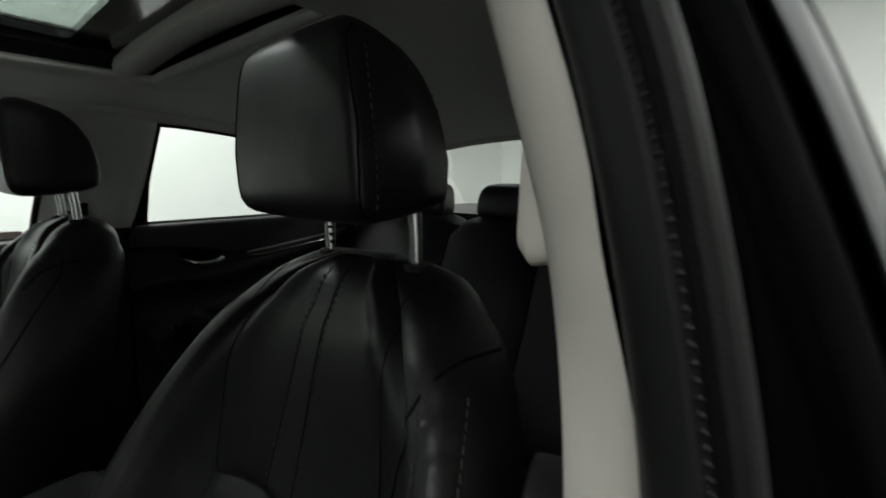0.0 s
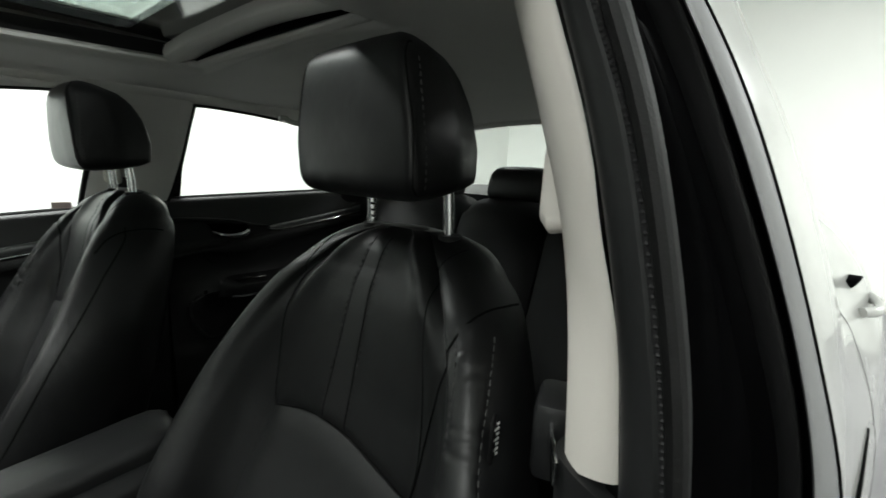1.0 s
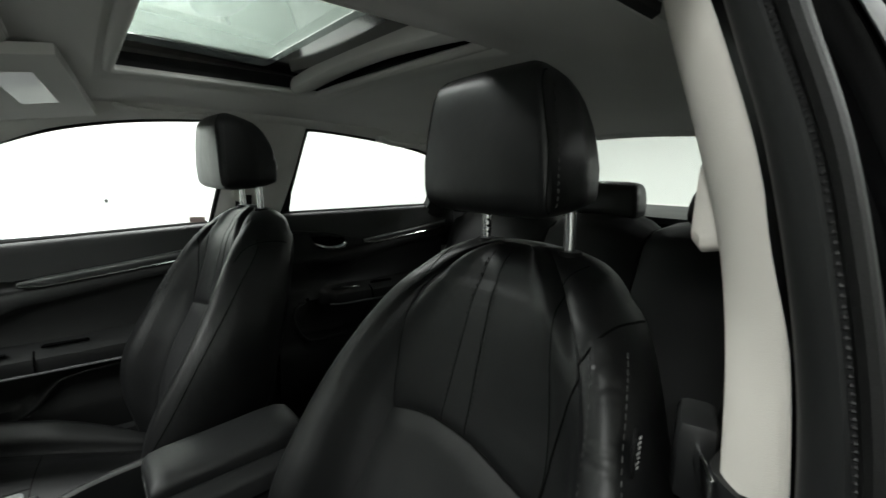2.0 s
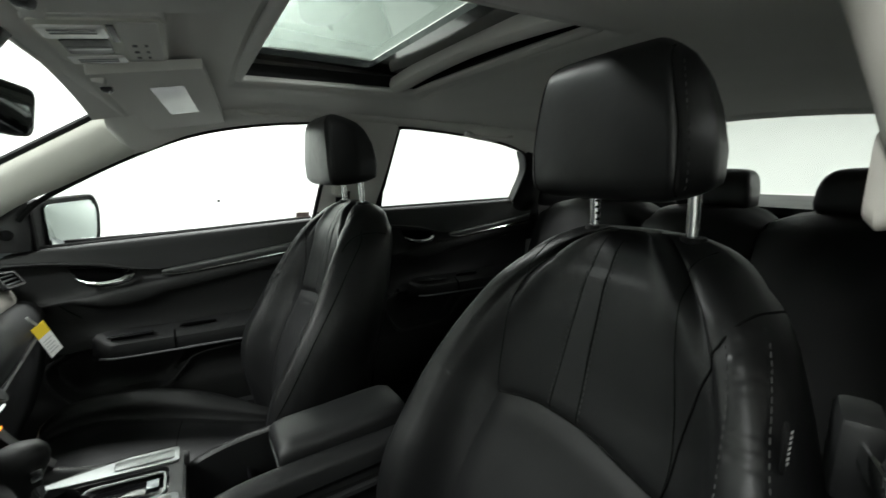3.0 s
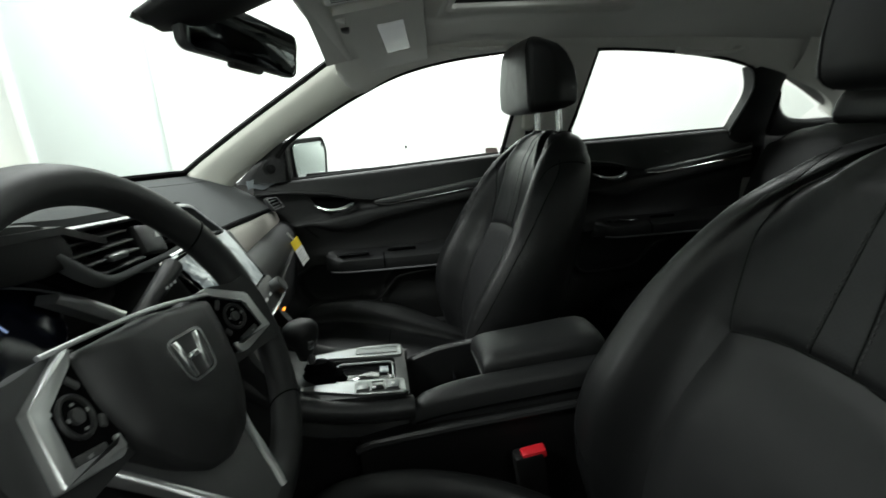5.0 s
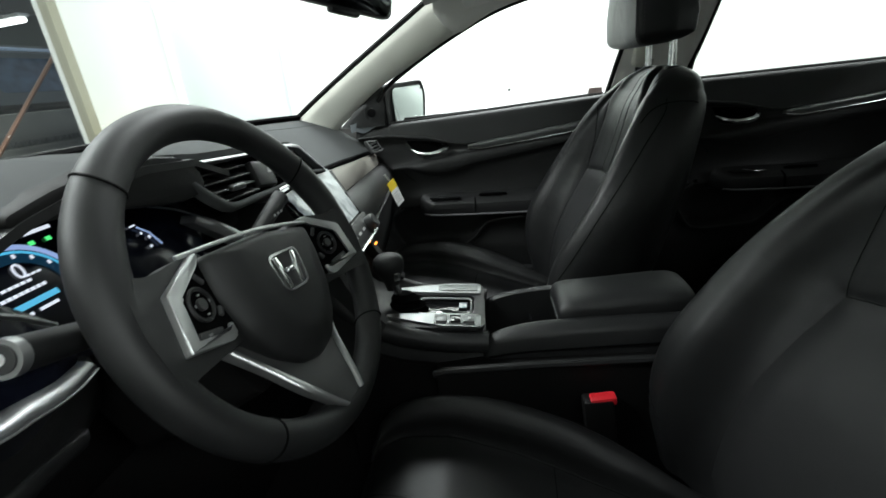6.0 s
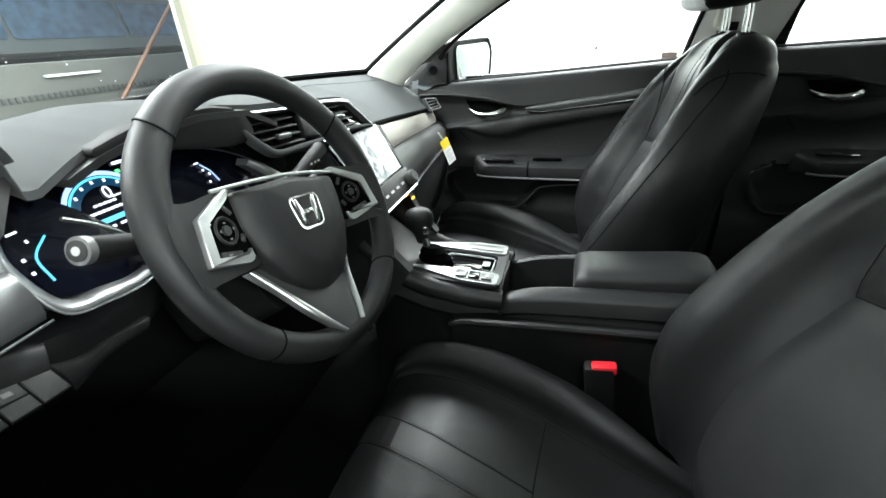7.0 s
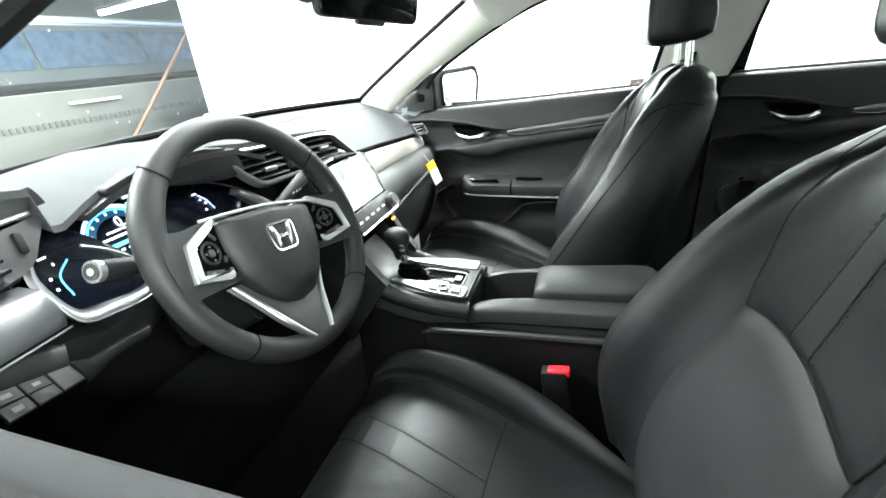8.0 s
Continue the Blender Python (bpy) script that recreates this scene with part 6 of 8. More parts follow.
# stalks
for sg, tip in ((-1, (-0.524, 0.797, 0.89)), (1, (-0.135, 0.815, 0.875))):
    base = WM @ Vector((sg * 0.06, 0.02, -0.075))
    t = Vector(tip)
    stalk = part("stalk", tube([base, base.lerp(t, 0.5), base.lerp(t, 0.72), t], lambda f: 0.009 + 0.0025 * f, 14), SOFT, sw, "black control stalk")
    ax = (t - base).normalized()
    face = t + Vector((0, -0.006, 0.002))
    if sg < 0:
        part("stalk_end_ring", tube([t - ax * 0.003, t + ax * 0.004], 0.0118, 24), BRIGHT, stalk, "pale ring round the stalk end")
        part("stalk_end_button", tube([t, t + ax * 0.0055], 0.0088, 20), SWITCHGREY, stalk, "grey end button")
        part("button_mark", tube([t + ax * 0.0054, t + ax * 0.0062], 0.0038, 12), GREYPRINT, stalk)
    bars([(-0.004 + 0.01 * k, 0.0, 0.005, 0.003) for k in range(3)], lean(base.lerp(t, 0.62) + Vector((0, -0.0125, 0.002)), 10), GREYPRINT, stalk, "stalk_marks")


# ---- dashboard ----
dash = thing("dashboard", "black dashboard with pale metallic trim and digital instruments", "dashboard", at=(0, 1.0, 0.6))


def dash_top(u, v):
    """The upper pad: u across the car, v from the windscreen to the leading edge."""
    x = -0.715 + 1.43 * u
    a = x / 0.715
    yb, zb = 1.275 - 0.16 * a * a, 0.925 - 0.012 * a * a
    # leading edge
    ye = interp(x, (-0.715, -0.56, -0.513, -0.505, -0.459, -0.42, -0.33, -0.24, -0.17, -0.05, 0.08, 0.155, 0.6, 0.715), (0.85, 0.86, 0.862, 0.865, 0.874, 0.882, 0.885, 0.882, 0.882, 0.885, 0.88, 0.862, 0.872, 0.90))
    ze = interp(x, (-0.715, -0.56, -0.535, -0.511, -0.508, -0.496, -0.459, -0.42, -0.386, -0.33, -0.26, -0.19, -0.05, 0.07, 0.155, 0.6, 0.715), (0.955, 0.972, 0.977, 0.972, 0.930, 0.927, 0.941, 0.953, 0.959, 0.965, 0.96, 0.95, 0.938, 0.925, 0.853, 0.812, 0.81))
    y = yb + (ye - yb) * v
    crown = interp(x, (-0.7, -0.5, -0.33, -0.15, 0.1, 0.3, 0.7), (0.012, 0.025, 0.028, 0.02, 0.02, 0.03, 0.01))
    z = zb + (ze - zb) * v ** 1.2 + crown * math.sin(math.pi * min(1, v)) ** 0.9
    return (x, y, z)


pad = part("upper_pad", sheet(dash_top, 220, 30, (0, 0.0, -0.008)), DASHTOP, dash, "soft grained dark dash pad")
dt = bvh_of(pad)
part("cowl_edge", tube([Vector(dash_top(u, 0.02)) + Vector((0, 0, 0.008)) for u in np.linspace(0.01, 0.99, 40)], 0.009, 6), MATTE, dash, "black edge along the windscreen")
seam(dt, [(x, 1.10 - 0.05 * (x / 0.7) ** 2, 0) for x in np.linspace(-0.05, 0.68, 14)], (0, 0, -1), dash, r=0.002)
# pale trim strip on the passenger's side
part("trim_panel", strip([(0.150, 0.860, 0.849), (0.30, 0.868, 0.836), (0.45, 0.872, 0.822), (0.60, 0.872, 0.810), (0.632, 0.873, 0.808)], [(0.125, 0.836, 0.792), (0.30, 0.846, 0.783), (0.45, 0.852, 0.776), (0.60, 0.855, 0.771), (0.632, 0.857, 0.770)], (0, -0.004, 0.002), (0, 0.03, -0.01), 20), CHAMP, dash, "pale brushed metallic trim panel")
# solid black tube that draws the shade in the joint
part("trim_shadow_gap", tube([(0.150, 0.860, 0.853), (0.30, 0.868, 0.840), (0.60, 0.872, 0.812)], 0.006, 8), MATTE, dash, "black tube for the shaded gap over the trim panel")
part("knee_pad", strip([(0.125, 0.838, 0.790), (0.30, 0.848, 0.781), (0.60, 0.857, 0.769), (0.650, 0.862, 0.768)], [(0.150, 0.79, 0.700), (0.34, 0.80, 0.708), (0.60, 0.815, 0.715), (0.650, 0.82, 0.716)], (0, -0.014, 0.008), (0, 0.04, -0.01), 20), SOFT, dash, "soft black lower pad")
part("lower_edge_roll", tube([(0.155, 0.785, 0.697), (0.34, 0.795, 0.705), (0.60, 0.81, 0.712)], 0.005, 6), SOFT, dash, "rolled lower edge")
part("glovebox", strip([(0.12, 0.80, 0.69), (0.4, 0.81, 0.70), (0.62, 0.825, 0.705)], [(0.12, 0.90, 0.44), (0.4, 0.90, 0.44), (0.62, 0.90, 0.44)], (0, -0.03, 0), (0, 0.05, 0), 14), SOFT, dash, "black glovebox lid")
# right side vent
SV = lean((0.598, 0.862, 0.826), 34, -14)
rv = part("side_vent", ring_plate(rounded([(-0.028, -0.020), (0.034, -0.022), (0.036, 0.016), (-0.026, 0.024)], 0.006, 4), rounded([(-0.022, -0.015), (0.028, -0.017), (0.030, 0.012), (-0.021, 0.018)], 0.004, 4), 0.010, SV), SOFT, dash, "black side air vent")
part("vent_back", prism(rounded([(-0.024, -0.017), (0.030, -0.019), (0.032, 0.014), (-0.022, 0.020)], 0.004, 3), 0.002, SV, 0), MATTE, rv)
for k in range(3):
    part("vent_slat", rbox(0.050, 0.0035, 0.008, 0.001, m=SV @ at(0.004, -0.010 + 0.010 * k, 0.004, 25)), SATIN_DARK, rv)
# centre vents
vb = lean((-0.03, 0.868, 0.905), 22)
frame_o = rounded([(-0.205, 0.042), (0.02, 0.028), (0.10, 0.015), (0.158, -0.052), (0.10, -0.045), (-0.02, -0.041), (-0.115, -0.036), (-0.160, -0.031), (-0.205, 0.014)], 0.010, 4)
cv = part("centre_vent", prism(frame_o, 0.006, vb @ Matrix.Translation((0, 0, -0.034)), 0.001), MATTE, dash, "black centre air vents in a silver-edged frame")


def on_vent(pts, h):
    return [vb @ Vector((x, y, h)) for x, y in pts]


part("vent_frame", strip(on_vent([(-0.197, 0.017), (-0.174, -0.011), (-0.152, -0.025), (-0.098, -0.029), (-0.02, -0.034), (0.06, -0.034), (0.145, -0.045)], 0.004), on_vent([(-0.208, 0.015), (-0.186, -0.015), (-0.161, -0.033), (-0.112, -0.038), (-0.02, -0.043), (0.06, -0.044), (0.156, -0.055)], 0.006), vb.to_3x3() @ Vector((0, 0, 0.004)), vb.to_3x3() @ Vector((0, 0, -0.012)), 30), DASHTOP, cv, "grey lower frame of the vents")
part("vent_edge", strip(on_vent([(-0.207, 0.042), (-0.07, 0.029), (0.02, 0.025), (0.094, 0.015), (0.118, -0.004), (0.158, -0.050)], 0.006), on_vent([(-0.205, 0.036), (-0.07, 0.0235), (0.018, 0.018), (0.086, 0.008), (0.108, -0.008), (0.150, -0.054)], 0.010), vb.to_3x3() @ Vector((0, 0, 0.002)), vb.to_3x3() @ Vector((0, 0, -0.012)), 30), SILVER, cv, "silver upper edge")
part("vent_glint", tube(on_vent([(-0.045, -0.0405), (0.005, -0.0415), (0.05, -0.040)], 0.009), 0.0024, 8), CHROME, cv, "bright edge by the hazard switch")
for k in range(4):
    yy = 0.018 - 0.013 * k
    for xl, xr in ((-0.196 + max(0.0, 0.014 - yy) * 0.95, -0.082), (0.0, min(0.105, 0.088 + max(0.0, -yy) * 0.9))):
        part("vent_slat", rbox(xr - xl, 0.0026, 0.020, 0.001, m=vb @ at((xl + xr) / 2, yy - 0.05 * (xl + xr) / 2 - 0.004, -0.004, 25, 0, -4)), SOFT, cv)
for xx, yy in ((-0.130, -0.009), (0.047, -0.012)):
    part("vent_tab", rbox(0.030, 0.008, 0.010, 0.002, m=vb @ at(xx, yy, 0.006, 25, 0, -4)), SATIN, cv, "satin vent tab")
hz = part("hazard_switch", rbox(0.050, 0.040, 0.014, 0.005, m=vb @ at(-0.048, -0.008, 0.000, 0, 0, -12)), SOFT, cv, "black hazard switch block")
part("hazard_mark", prism([(-0.005, -0.004), (0.005, -0.004), (0.0, 0.005)], 0.0008, vb @ at(-0.036, -0.006, 0.0070, 0, 0, -12), 0), GREYPRINT, hz)
# centre display
DM = lean((0.055, 0.815, 0.803), 35.4)
scr = part("centre_display", prism(rounded([(-0.118, 0.068), (0.104, 0.068), (0.078, -0.072), (-0.118, -0.072)], 0.008, 4), 0.014, DM @ Matrix.Translation((0, 0, -0.012)), 0.002), GLOSS, dash, "glossy display under clear protective film")
FLM = DM @ Matrix.Translation((0, 0, 0.0035))


def film_at(u, v):
    x = -0.112 + (0.208 - 0.026 * (1 - v)) * u
    y = -0.045 + 0.108 * v
    fold = abs(noise.noise((x * 26, y * 26, 3.0))) + 0.5 * abs(noise.noise((x * 60, y * 60, 7.0)))
    return FLM @ Vector((x, y, 0.0008 + 0.0075 * fold * (0.35 + 0.65 * (1 - u))))


part("protective_film", sheet(film_at, 64, 40, tuple((FLM.to_3x3() @ Vector((0, 0, -0.0006))))), FILM, scr, "crinkled milky protective film")
cl = part("climate_panel", prism(rounded([(-0.112, -0.050), (0.080, -0.050), (0.070, -0.094), (-0.112, -0.094)], 0.004, 3), 0.010, DM @ Matrix.Translation((0, 0, 0.0)), 0.002), SOFT, scr, "dark climate control panel")
part("climate_edge", tube([DM @ Vector((-0.112, -0.096, 0.008)), DM @ Vector((0.072, -0.096, 0.008))], 0.0035, 6), CHROME, cl, "chrome lower edge")
part("climate_knob", tube([DM @ Vector((0.055, -0.076, 0.006)), DM @ Vector((0.055, -0.076, 0.026))], lambda f: 0.0165 - 0.001 * f, 24), SATIN_DARK, cl, "silver climate knob")
part("knob_face", tube([DM @ Vector((0.055, -0.076, 0.024)), DM @ Vector((0.055, -0.076, 0.0275))], 0.0128, 20), SOFT, cl)
bars([(-0.10 + 0.028 * k, -0.076, 0.014, 0.005) for k in range(5)], DM @ Matrix.Translation((0, 0, 0.0102)), GREYPRINT, cl, "climate_marks")
part("amber_light", rbox(0.012, 0.004, 0.003, 0.001, m=DM @ at(0.028, -0.112, 0.004)), LITAMBER, scr, "lit amber indicator")
# side cheeks of the centre stack
for sg in (-1, 1):
    part("stack_flank", strip([(0.055 + sg * 0.115, 0.845, 0.85), (0.05 + sg * 0.11, 0.80, 0.77), (0.03 + sg * 0.105, 0.76, 0.69), (0.012 + sg * 0.10, 0.70, 0.63)], [(0.055 + sg * 0.118, 0.94, 0.85), (0.05 + sg * 0.118, 0.93, 0.75), (0.03 + sg * 0.115, 0.90, 0.6), (0.012 + sg * 0.11, 0.80, 0.48)], (sg * 0.008, 0, 0), (-sg * 0.02, 0, 0), 16), SOFT, dash, "black console flank")
part("stack_cubby", strip([(-0.06, 0.79, 0.735), (0.055, 0.79, 0.735), (0.14, 0.79, 0.735)], [(-0.06, 0.86, 0.60), (0.03, 0.86, 0.60), (0.12, 0.86, 0.60)], (0, 0.03, 0), (0, 0.05, 0), 10), GLOSS, dash, "dark storage cubby")
# instrument cluster
CM = lean((-0.345, 0.935, 0.875), 22)
clu = part("instrument_display", prism(rounded([(-0.185, 0.052), (-0.10, 0.085), (0.10, 0.085), (0.185, 0.045), (0.17, -0.06), (0.11, -0.085), (-0.12, -0.085), (-0.19, -0.04)], 0.02, 4), 0.01, CM @ Matrix.Translation((0, 0, -0.014)), 0.002), LCD, dash, "black digital instrument display")


def lit_arc(cx, cy, r0, r1, a0, a1, h, mat, parent, name):
    o, i = arc(cx, cy, r1, a0, a1, 40), arc(cx, cy, r0, a0, a1, 40)
    bm = bmesh.new()
    vo = [bm.verts.new(CM @ Vector((x, y, h))) for x, y in o]
    vi = [bm.verts.new(CM @ Vector((x, y, h))) for x, y in i]
    for k in range(40):
        bm.faces.new((vo[k], vo[k + 1], vi[k + 1], vi[k]))
    bmesh.ops.solidify(bm, geom=list(bm.faces), thickness=0.0004)
    return part(name, bm, mat, parent, smooth=False)


TX, TY = -0.052, -0.014
lit_arc(TX, TY, 0.034, 0.043, -8, 188, -0.0025, TEAL, clu, "dial_band")
lit_arc(TX, TY, 0.043, 0.0455, -8, 188, -0.0023, CYAN, clu, "dial_inner_edge")
lit_arc(TX, TY, 0.0465, 0.0515, -10, 190, -0.0022, LAVENDER, clu, "dial_edge")
bars([(TX + 0.040 * math.cos(radians(a)) - 0.0014, TY + 0.040 * math.sin(radians(a)) - 0.0018, 0.0028, 0.0036) for a in range(14, 175, 20)], CM @ Matrix.Translation((0, 0, -0.0018)), LITWHITE, clu, "dial_mark")
bars([(-0.069 + 0.0056 * k, -0.0005, 0.0044, 0.0026) for k in range(5)] + [(-0.080 + 0.0052 * k, -0.0085, 0.0042, 0.0030) for k in range(9)] + [(-0.044 + 0.005 * k, 0.004, 0.004, 0.002) for k in range(3)], CM @ Matrix.Translation((0, 0, -0.002)), LITWHITE, clu, "display_line")
bars([(-0.080, -0.0205, 0.050, 0.0055)], CM @ Matrix.Translation((0, 0, -0.002)), CYAN, clu, "display_bar")
bars([(-0.072, -0.0275, 0.012, 0.003), (-0.054, -0.0275, 0.018, 0.003)], CM @ Matrix.Translation((0, 0, -0.002)), LITWHITE, clu, "display_line")
fc = bpy.data.curves.new("digit", "FONT")
fc.body, fc.size, fc.extrude, fc.align_x = "0", 0.028, 0.0004, "CENTER"
dg = new("speed_digit", fc)
dg.data.materials.append(LITWHITE)
dgm = bpy.data.meshes.new_from_object(dg)
bpy.data.objects.remove(dg)
bmt = bmesh.new()
bmt.from_mesh(dgm)
bmesh.ops.transform(bmt, matrix=CM @ Matrix.Translation((-0.046, 0.0045, -0.0015)) @ Matrix.Scale(0.72, 4), verts=bmt.verts)
part("speed_digit", bmt, LITWHITE, clu, "lit digit 0", smooth=False)
for x, y, w, h, mat in ((-0.108, 0.020, 0.007, 0.007, LITRED), (-0.008, 0.039, 0.026, 0.0035, LITWHITE), (-0.020, 0.0295, 0.005, 0.004, LITGREEN), (-0.004, 0.0285, 0.005, 0.004, LITGREEN), (-0.080, 0.042, 0.011, 0.004, LITWHITE)):
    part("warning_light", rbox(w, h, 0.001, 0.0003, m=CM @ at(x, y, -0.0018)), mat, clu, "small lit indicator")
part("gauge_line", tube([CM @ Vector((0.088, 0.004, -0.001)), CM @ Vector((0.099, -0.008, -0.001)), CM @ Vector((0.105, -0.026, -0.001))], 0.001, 5), LAVENDER, clu)
bars([(0.080, 0.006, 0.008, 0.002), (0.087, -0.006, 0.003, 0.003), (0.094, -0.014, 0.003, 0.004), (0.088, -0.024, 0.003, 0.003)], CM @ Matrix.Translation((0, 0, -0.0016)), LITWHITE, clu, "gauge_marks")
# left wing of the display
LM = lean((-0.510, 0.885, 0.861), 20, 10)
wing = part("display_wing", prism(rounded([(0.006, 0.054), (0.030, 0.058), (0.056, 0.030), (0.086, -0.012), (0.080, -0.050), (0.050, -0.050), (-0.012, -0.035), (-0.024, 0.008), (-0.016, 0.036)], 0.006, 4), 0.008, LM, 0.002), LCD, dash, "dark display wing with lit gauge")
part("gauge_line", tube(spline([LM @ Vector((0.014, 0.020, 0.0085)), LM @ Vector((-0.005, 0.006, 0.0085)), LM @ Vector((-0.006, -0.018, 0.0085))], 10), 0.0010, 5), CYAN, wing)
bars([(-0.012, 0.031, 0.009, 0.002), (-0.003, 0.020, 0.002, 0.003), (-0.016, 0.007, 0.0028, 0.003), (-0.017, -0.006, 0.0028, 0.003)], LM @ Matrix.Translation((0, 0, 0.0084)), LITWHITE, wing, "gauge_marks")
part("warning_light", rbox(0.005, 0.005, 0.001, 0.0003, m=LM @ at(-0.008, 0.043, 0.0084)), LITRED, wing)
part("wing_trim", strip([LM @ Vector(p) for p in ((-0.016, 0.038, 0.008), (-0.024, 0.008, 0.008), (-0.012, -0.035, 0.008), (0.02, -0.043, 0.008), (0.05, -0.050, 0.008), (0.080, -0.052, 0.006))], [LM @ Vector(p) for p in ((-0.024, 0.036, 0.013), (-0.036, 0.005, 0.016), (-0.026, -0.044, 0.018), (0.016, -0.058, 0.018), (0.052, -0.064, 0.015), (0.082, -0.064, 0.010))], (0, -0.004, 0.002), (0, 0.012, 0), 30), SILVER, wing, "satin silver wing surround")
part("cluster_line", tube(spline([(-0.488, 0.868, 0.897), (-0.462, 0.869, 0.880), (-0.437, 0.870, 0.857)], 10), 0.0022, 6), SATIN, dash, "thin silver line")
part("cluster_trim", strip([(-0.198, 0.903, 0.872), (-0.184, 0.893, 0.862), (-0.165, 0.882, 0.844), (-0.149, 0.872, 0.826)], [(-0.205, 0.903, 0.864), (-0.194, 0.893, 0.851), (-0.178, 0.882, 0.833), (-0.165, 0.872, 0.818)], (0, -0.004, 0.003), (0, 0.02, 0), 18), BRIGHT, dash, "satin silver end of the instrument surround")
part("lens_edge", tube(spline([(-0.345, 0.90, 0.920), (-0.30, 0.90, 0.915), (-0.245, 0.90, 0.896), (-0.196, 0.90, 0.871)], 20), 0.0012, 6), SATIN, dash, "thin edge of the instrument lens")
# hood over the instruments
part("cluster_hood", sheet(lambda u, v: (-0.47 + 0.31 * u, 0.955 - 0.09 * v, interp(u, (0, 0.12, 0.3, 0.55, 0.8, 1), (0.932, 0.945, 0.956, 0.960, 0.952, 0.925)) - 0.004 * v), 30, 8, (0, 0, -0.008)), SOFT, dash, "black instrument hood")
part("hood_cheek", strip([(-0.20, 0.885, 0.945), (-0.165, 0.885, 0.90), (-0.13, 0.89, 0.862), (-0.105, 0.905, 0.835)], [(-0.215, 0.95, 0.935), (-0.19, 0.95, 0.88), (-0.17, 0.95, 0.83), (-0.16, 0.95, 0.80)], (0.006, -0.006, 0), (0.0, 0.03, 0), 14), SOFT, dash)
hood = rounded([(-0.44, 0.948), (-0.40, 0.958), (-0.35, 0.9645), (-0.28, 0.9625), (-0.243, 0.955), (-0.221, 0.940), (-0.213, 0.927), (-0.211, 0.914), (-0.222, 0.905), (-0.252, 0.905), (-0.29, 0.911), (-0.35, 0.925), (-0.40, 0.934), (-0.44, 0.938)], 0.005, 3)
hx, hz = sum(p[0] for p in hood) / len(hood), sum(p[1] for p in hood) / len(hood)
part("hood_lip", loft([[(hx + (x - hx) * k, y, hz + (z - hz) * k2) for x, z in hood] for k, k2, y in ((0.97, 0.80, 0.867), (0.99, 0.93, 0.868), (1.0, 1.0, 0.873), (1.0, 1.0, 0.94))]), RUBBER, dash, "black lip of the instrument hood")
# left air vent
VM = lean((-0.575, 0.848, 0.915), 18, 12)
lv = part("left_vent", prism(rounded([(-0.09, 0.024), (0.076, 0.030), (0.034, -0.013), (0.002, -0.021), (-0.09, -0.032)], 0.004, 3), 0.012, VM @ Matrix.Translation((0, 0, -0.012)), 0.002), SWITCHGREY, dash, "black left air vent")
for k in range(4):
    part("vent_slat", rbox(0.085, 0.004, 0.012, 0.001, m=VM @ at(-0.034, 0.016 - 0.011 * k, 0.002, 25)), GLOSS, lv)
part("vent_wheel", rbox(0.008, 0.022, 0.006, 0.002, m=VM @ at(0.035, 0.011, 0.001, 0, 0, -12)), RUBBER, lv, "ribbed vent thumb wheel")
part("vent_edge", tube([VM @ Vector((-0.09, 0.029, 0.004)), VM @ Vector((0.0, 0.034, 0.004)), VM @ Vector((0.060, 0.0345, 0.002))], 0.0028, 8), BRIGHT, lv, "silver upper edge")
part("vent_brow", strip([(-0.70, 0.855, 0.957), (-0.60, 0.860, 0.969), (-0.510, 0.864, 0.974)], [VM @ Vector(p) for p in ((-0.12, 0.026, -0.002), (-0.02, 0.036, 0.0), (0.084, 0.038, 0.0))], (0, -0.002, 0.001), (0, 0.03, -0.004), 14), DASHTOP, dash, "soft brow over the vent")
# lower left panel, silver strip, switch bank
part("left_trim", strip([(-0.70, 0.835, 0.893), (-0.62, 0.835, 0.888), (-0.553, 0.845, 0.880)], [(-0.70, 0.825, 0.835), (-0.62, 0.825, 0.837), (-0.548, 0.838, 0.834)], (0, -0.01, 0.004), (0, 0.03, 0), 12), SILVER, dash, "satin silver trim panel")
part("left_trim_edge", tube(spline([(-0.70, 0.815, 0.836), (-0.62, 0.815, 0.838), (-0.549, 0.828, 0.835)], 14), 0.0012, 8), SILVER, dash, "polished lower edge of the trim")
part("wing_edge", tube(spline([LM @ Vector(p) for p in ((-0.036, 0.005, 0.017), (-0.026, -0.045, 0.019), (0.016, -0.059, 0.019), (0.052, -0.065, 0.016), (0.082, -0.065, 0.011))], 24), 0.0011, 8), BRIGHT, wing, "polished edge")
part("lower_panel", strip([(-0.70, 0.83, 0.832), (-0.55, 0.848, 0.812), (-0.50, 0.864, 0.792), (-0.45, 0.876, 0.797), (-0.40, 0.90, 0.80)], [(-0.70, 0.848, 0.765), (-0.57, 0.857, 0.762), (-0.50, 0.874, 0.75), (-0.45, 0.888, 0.742), (-0.39, 0.92, 0.738)], (0, -0.004, 0), (0, 0.04, 0), 14), SOFT, dash, "black lower dash panel")
# panel, not carpet; the carpet black stands in for shade above the pedals
part("knee_panel", strip([(-0.70, 0.94, 0.78), (-0.33, 0.95, 0.78), (-0.10, 0.94, 0.78)], [(-0.70, 1.1, 0.50), (-0.33, 1.1, 0.50), (-0.10, 1.08, 0.50)], (0, -0.02, 0), (0, 0.04, 0), 14), CARPET, dash)
def bank(u, v):
    """The switch bank's face: u to the right, v up."""
    lo = Vector((-0.640, 0.800, 0.794)).lerp(Vector((-0.566, 0.814, 0.781)), u)
    hi = Vector((-0.636, 0.830, 0.817)).lerp(Vector((-0.566, 0.831, 0.796)), u)
    return lo.lerp(hi, v)


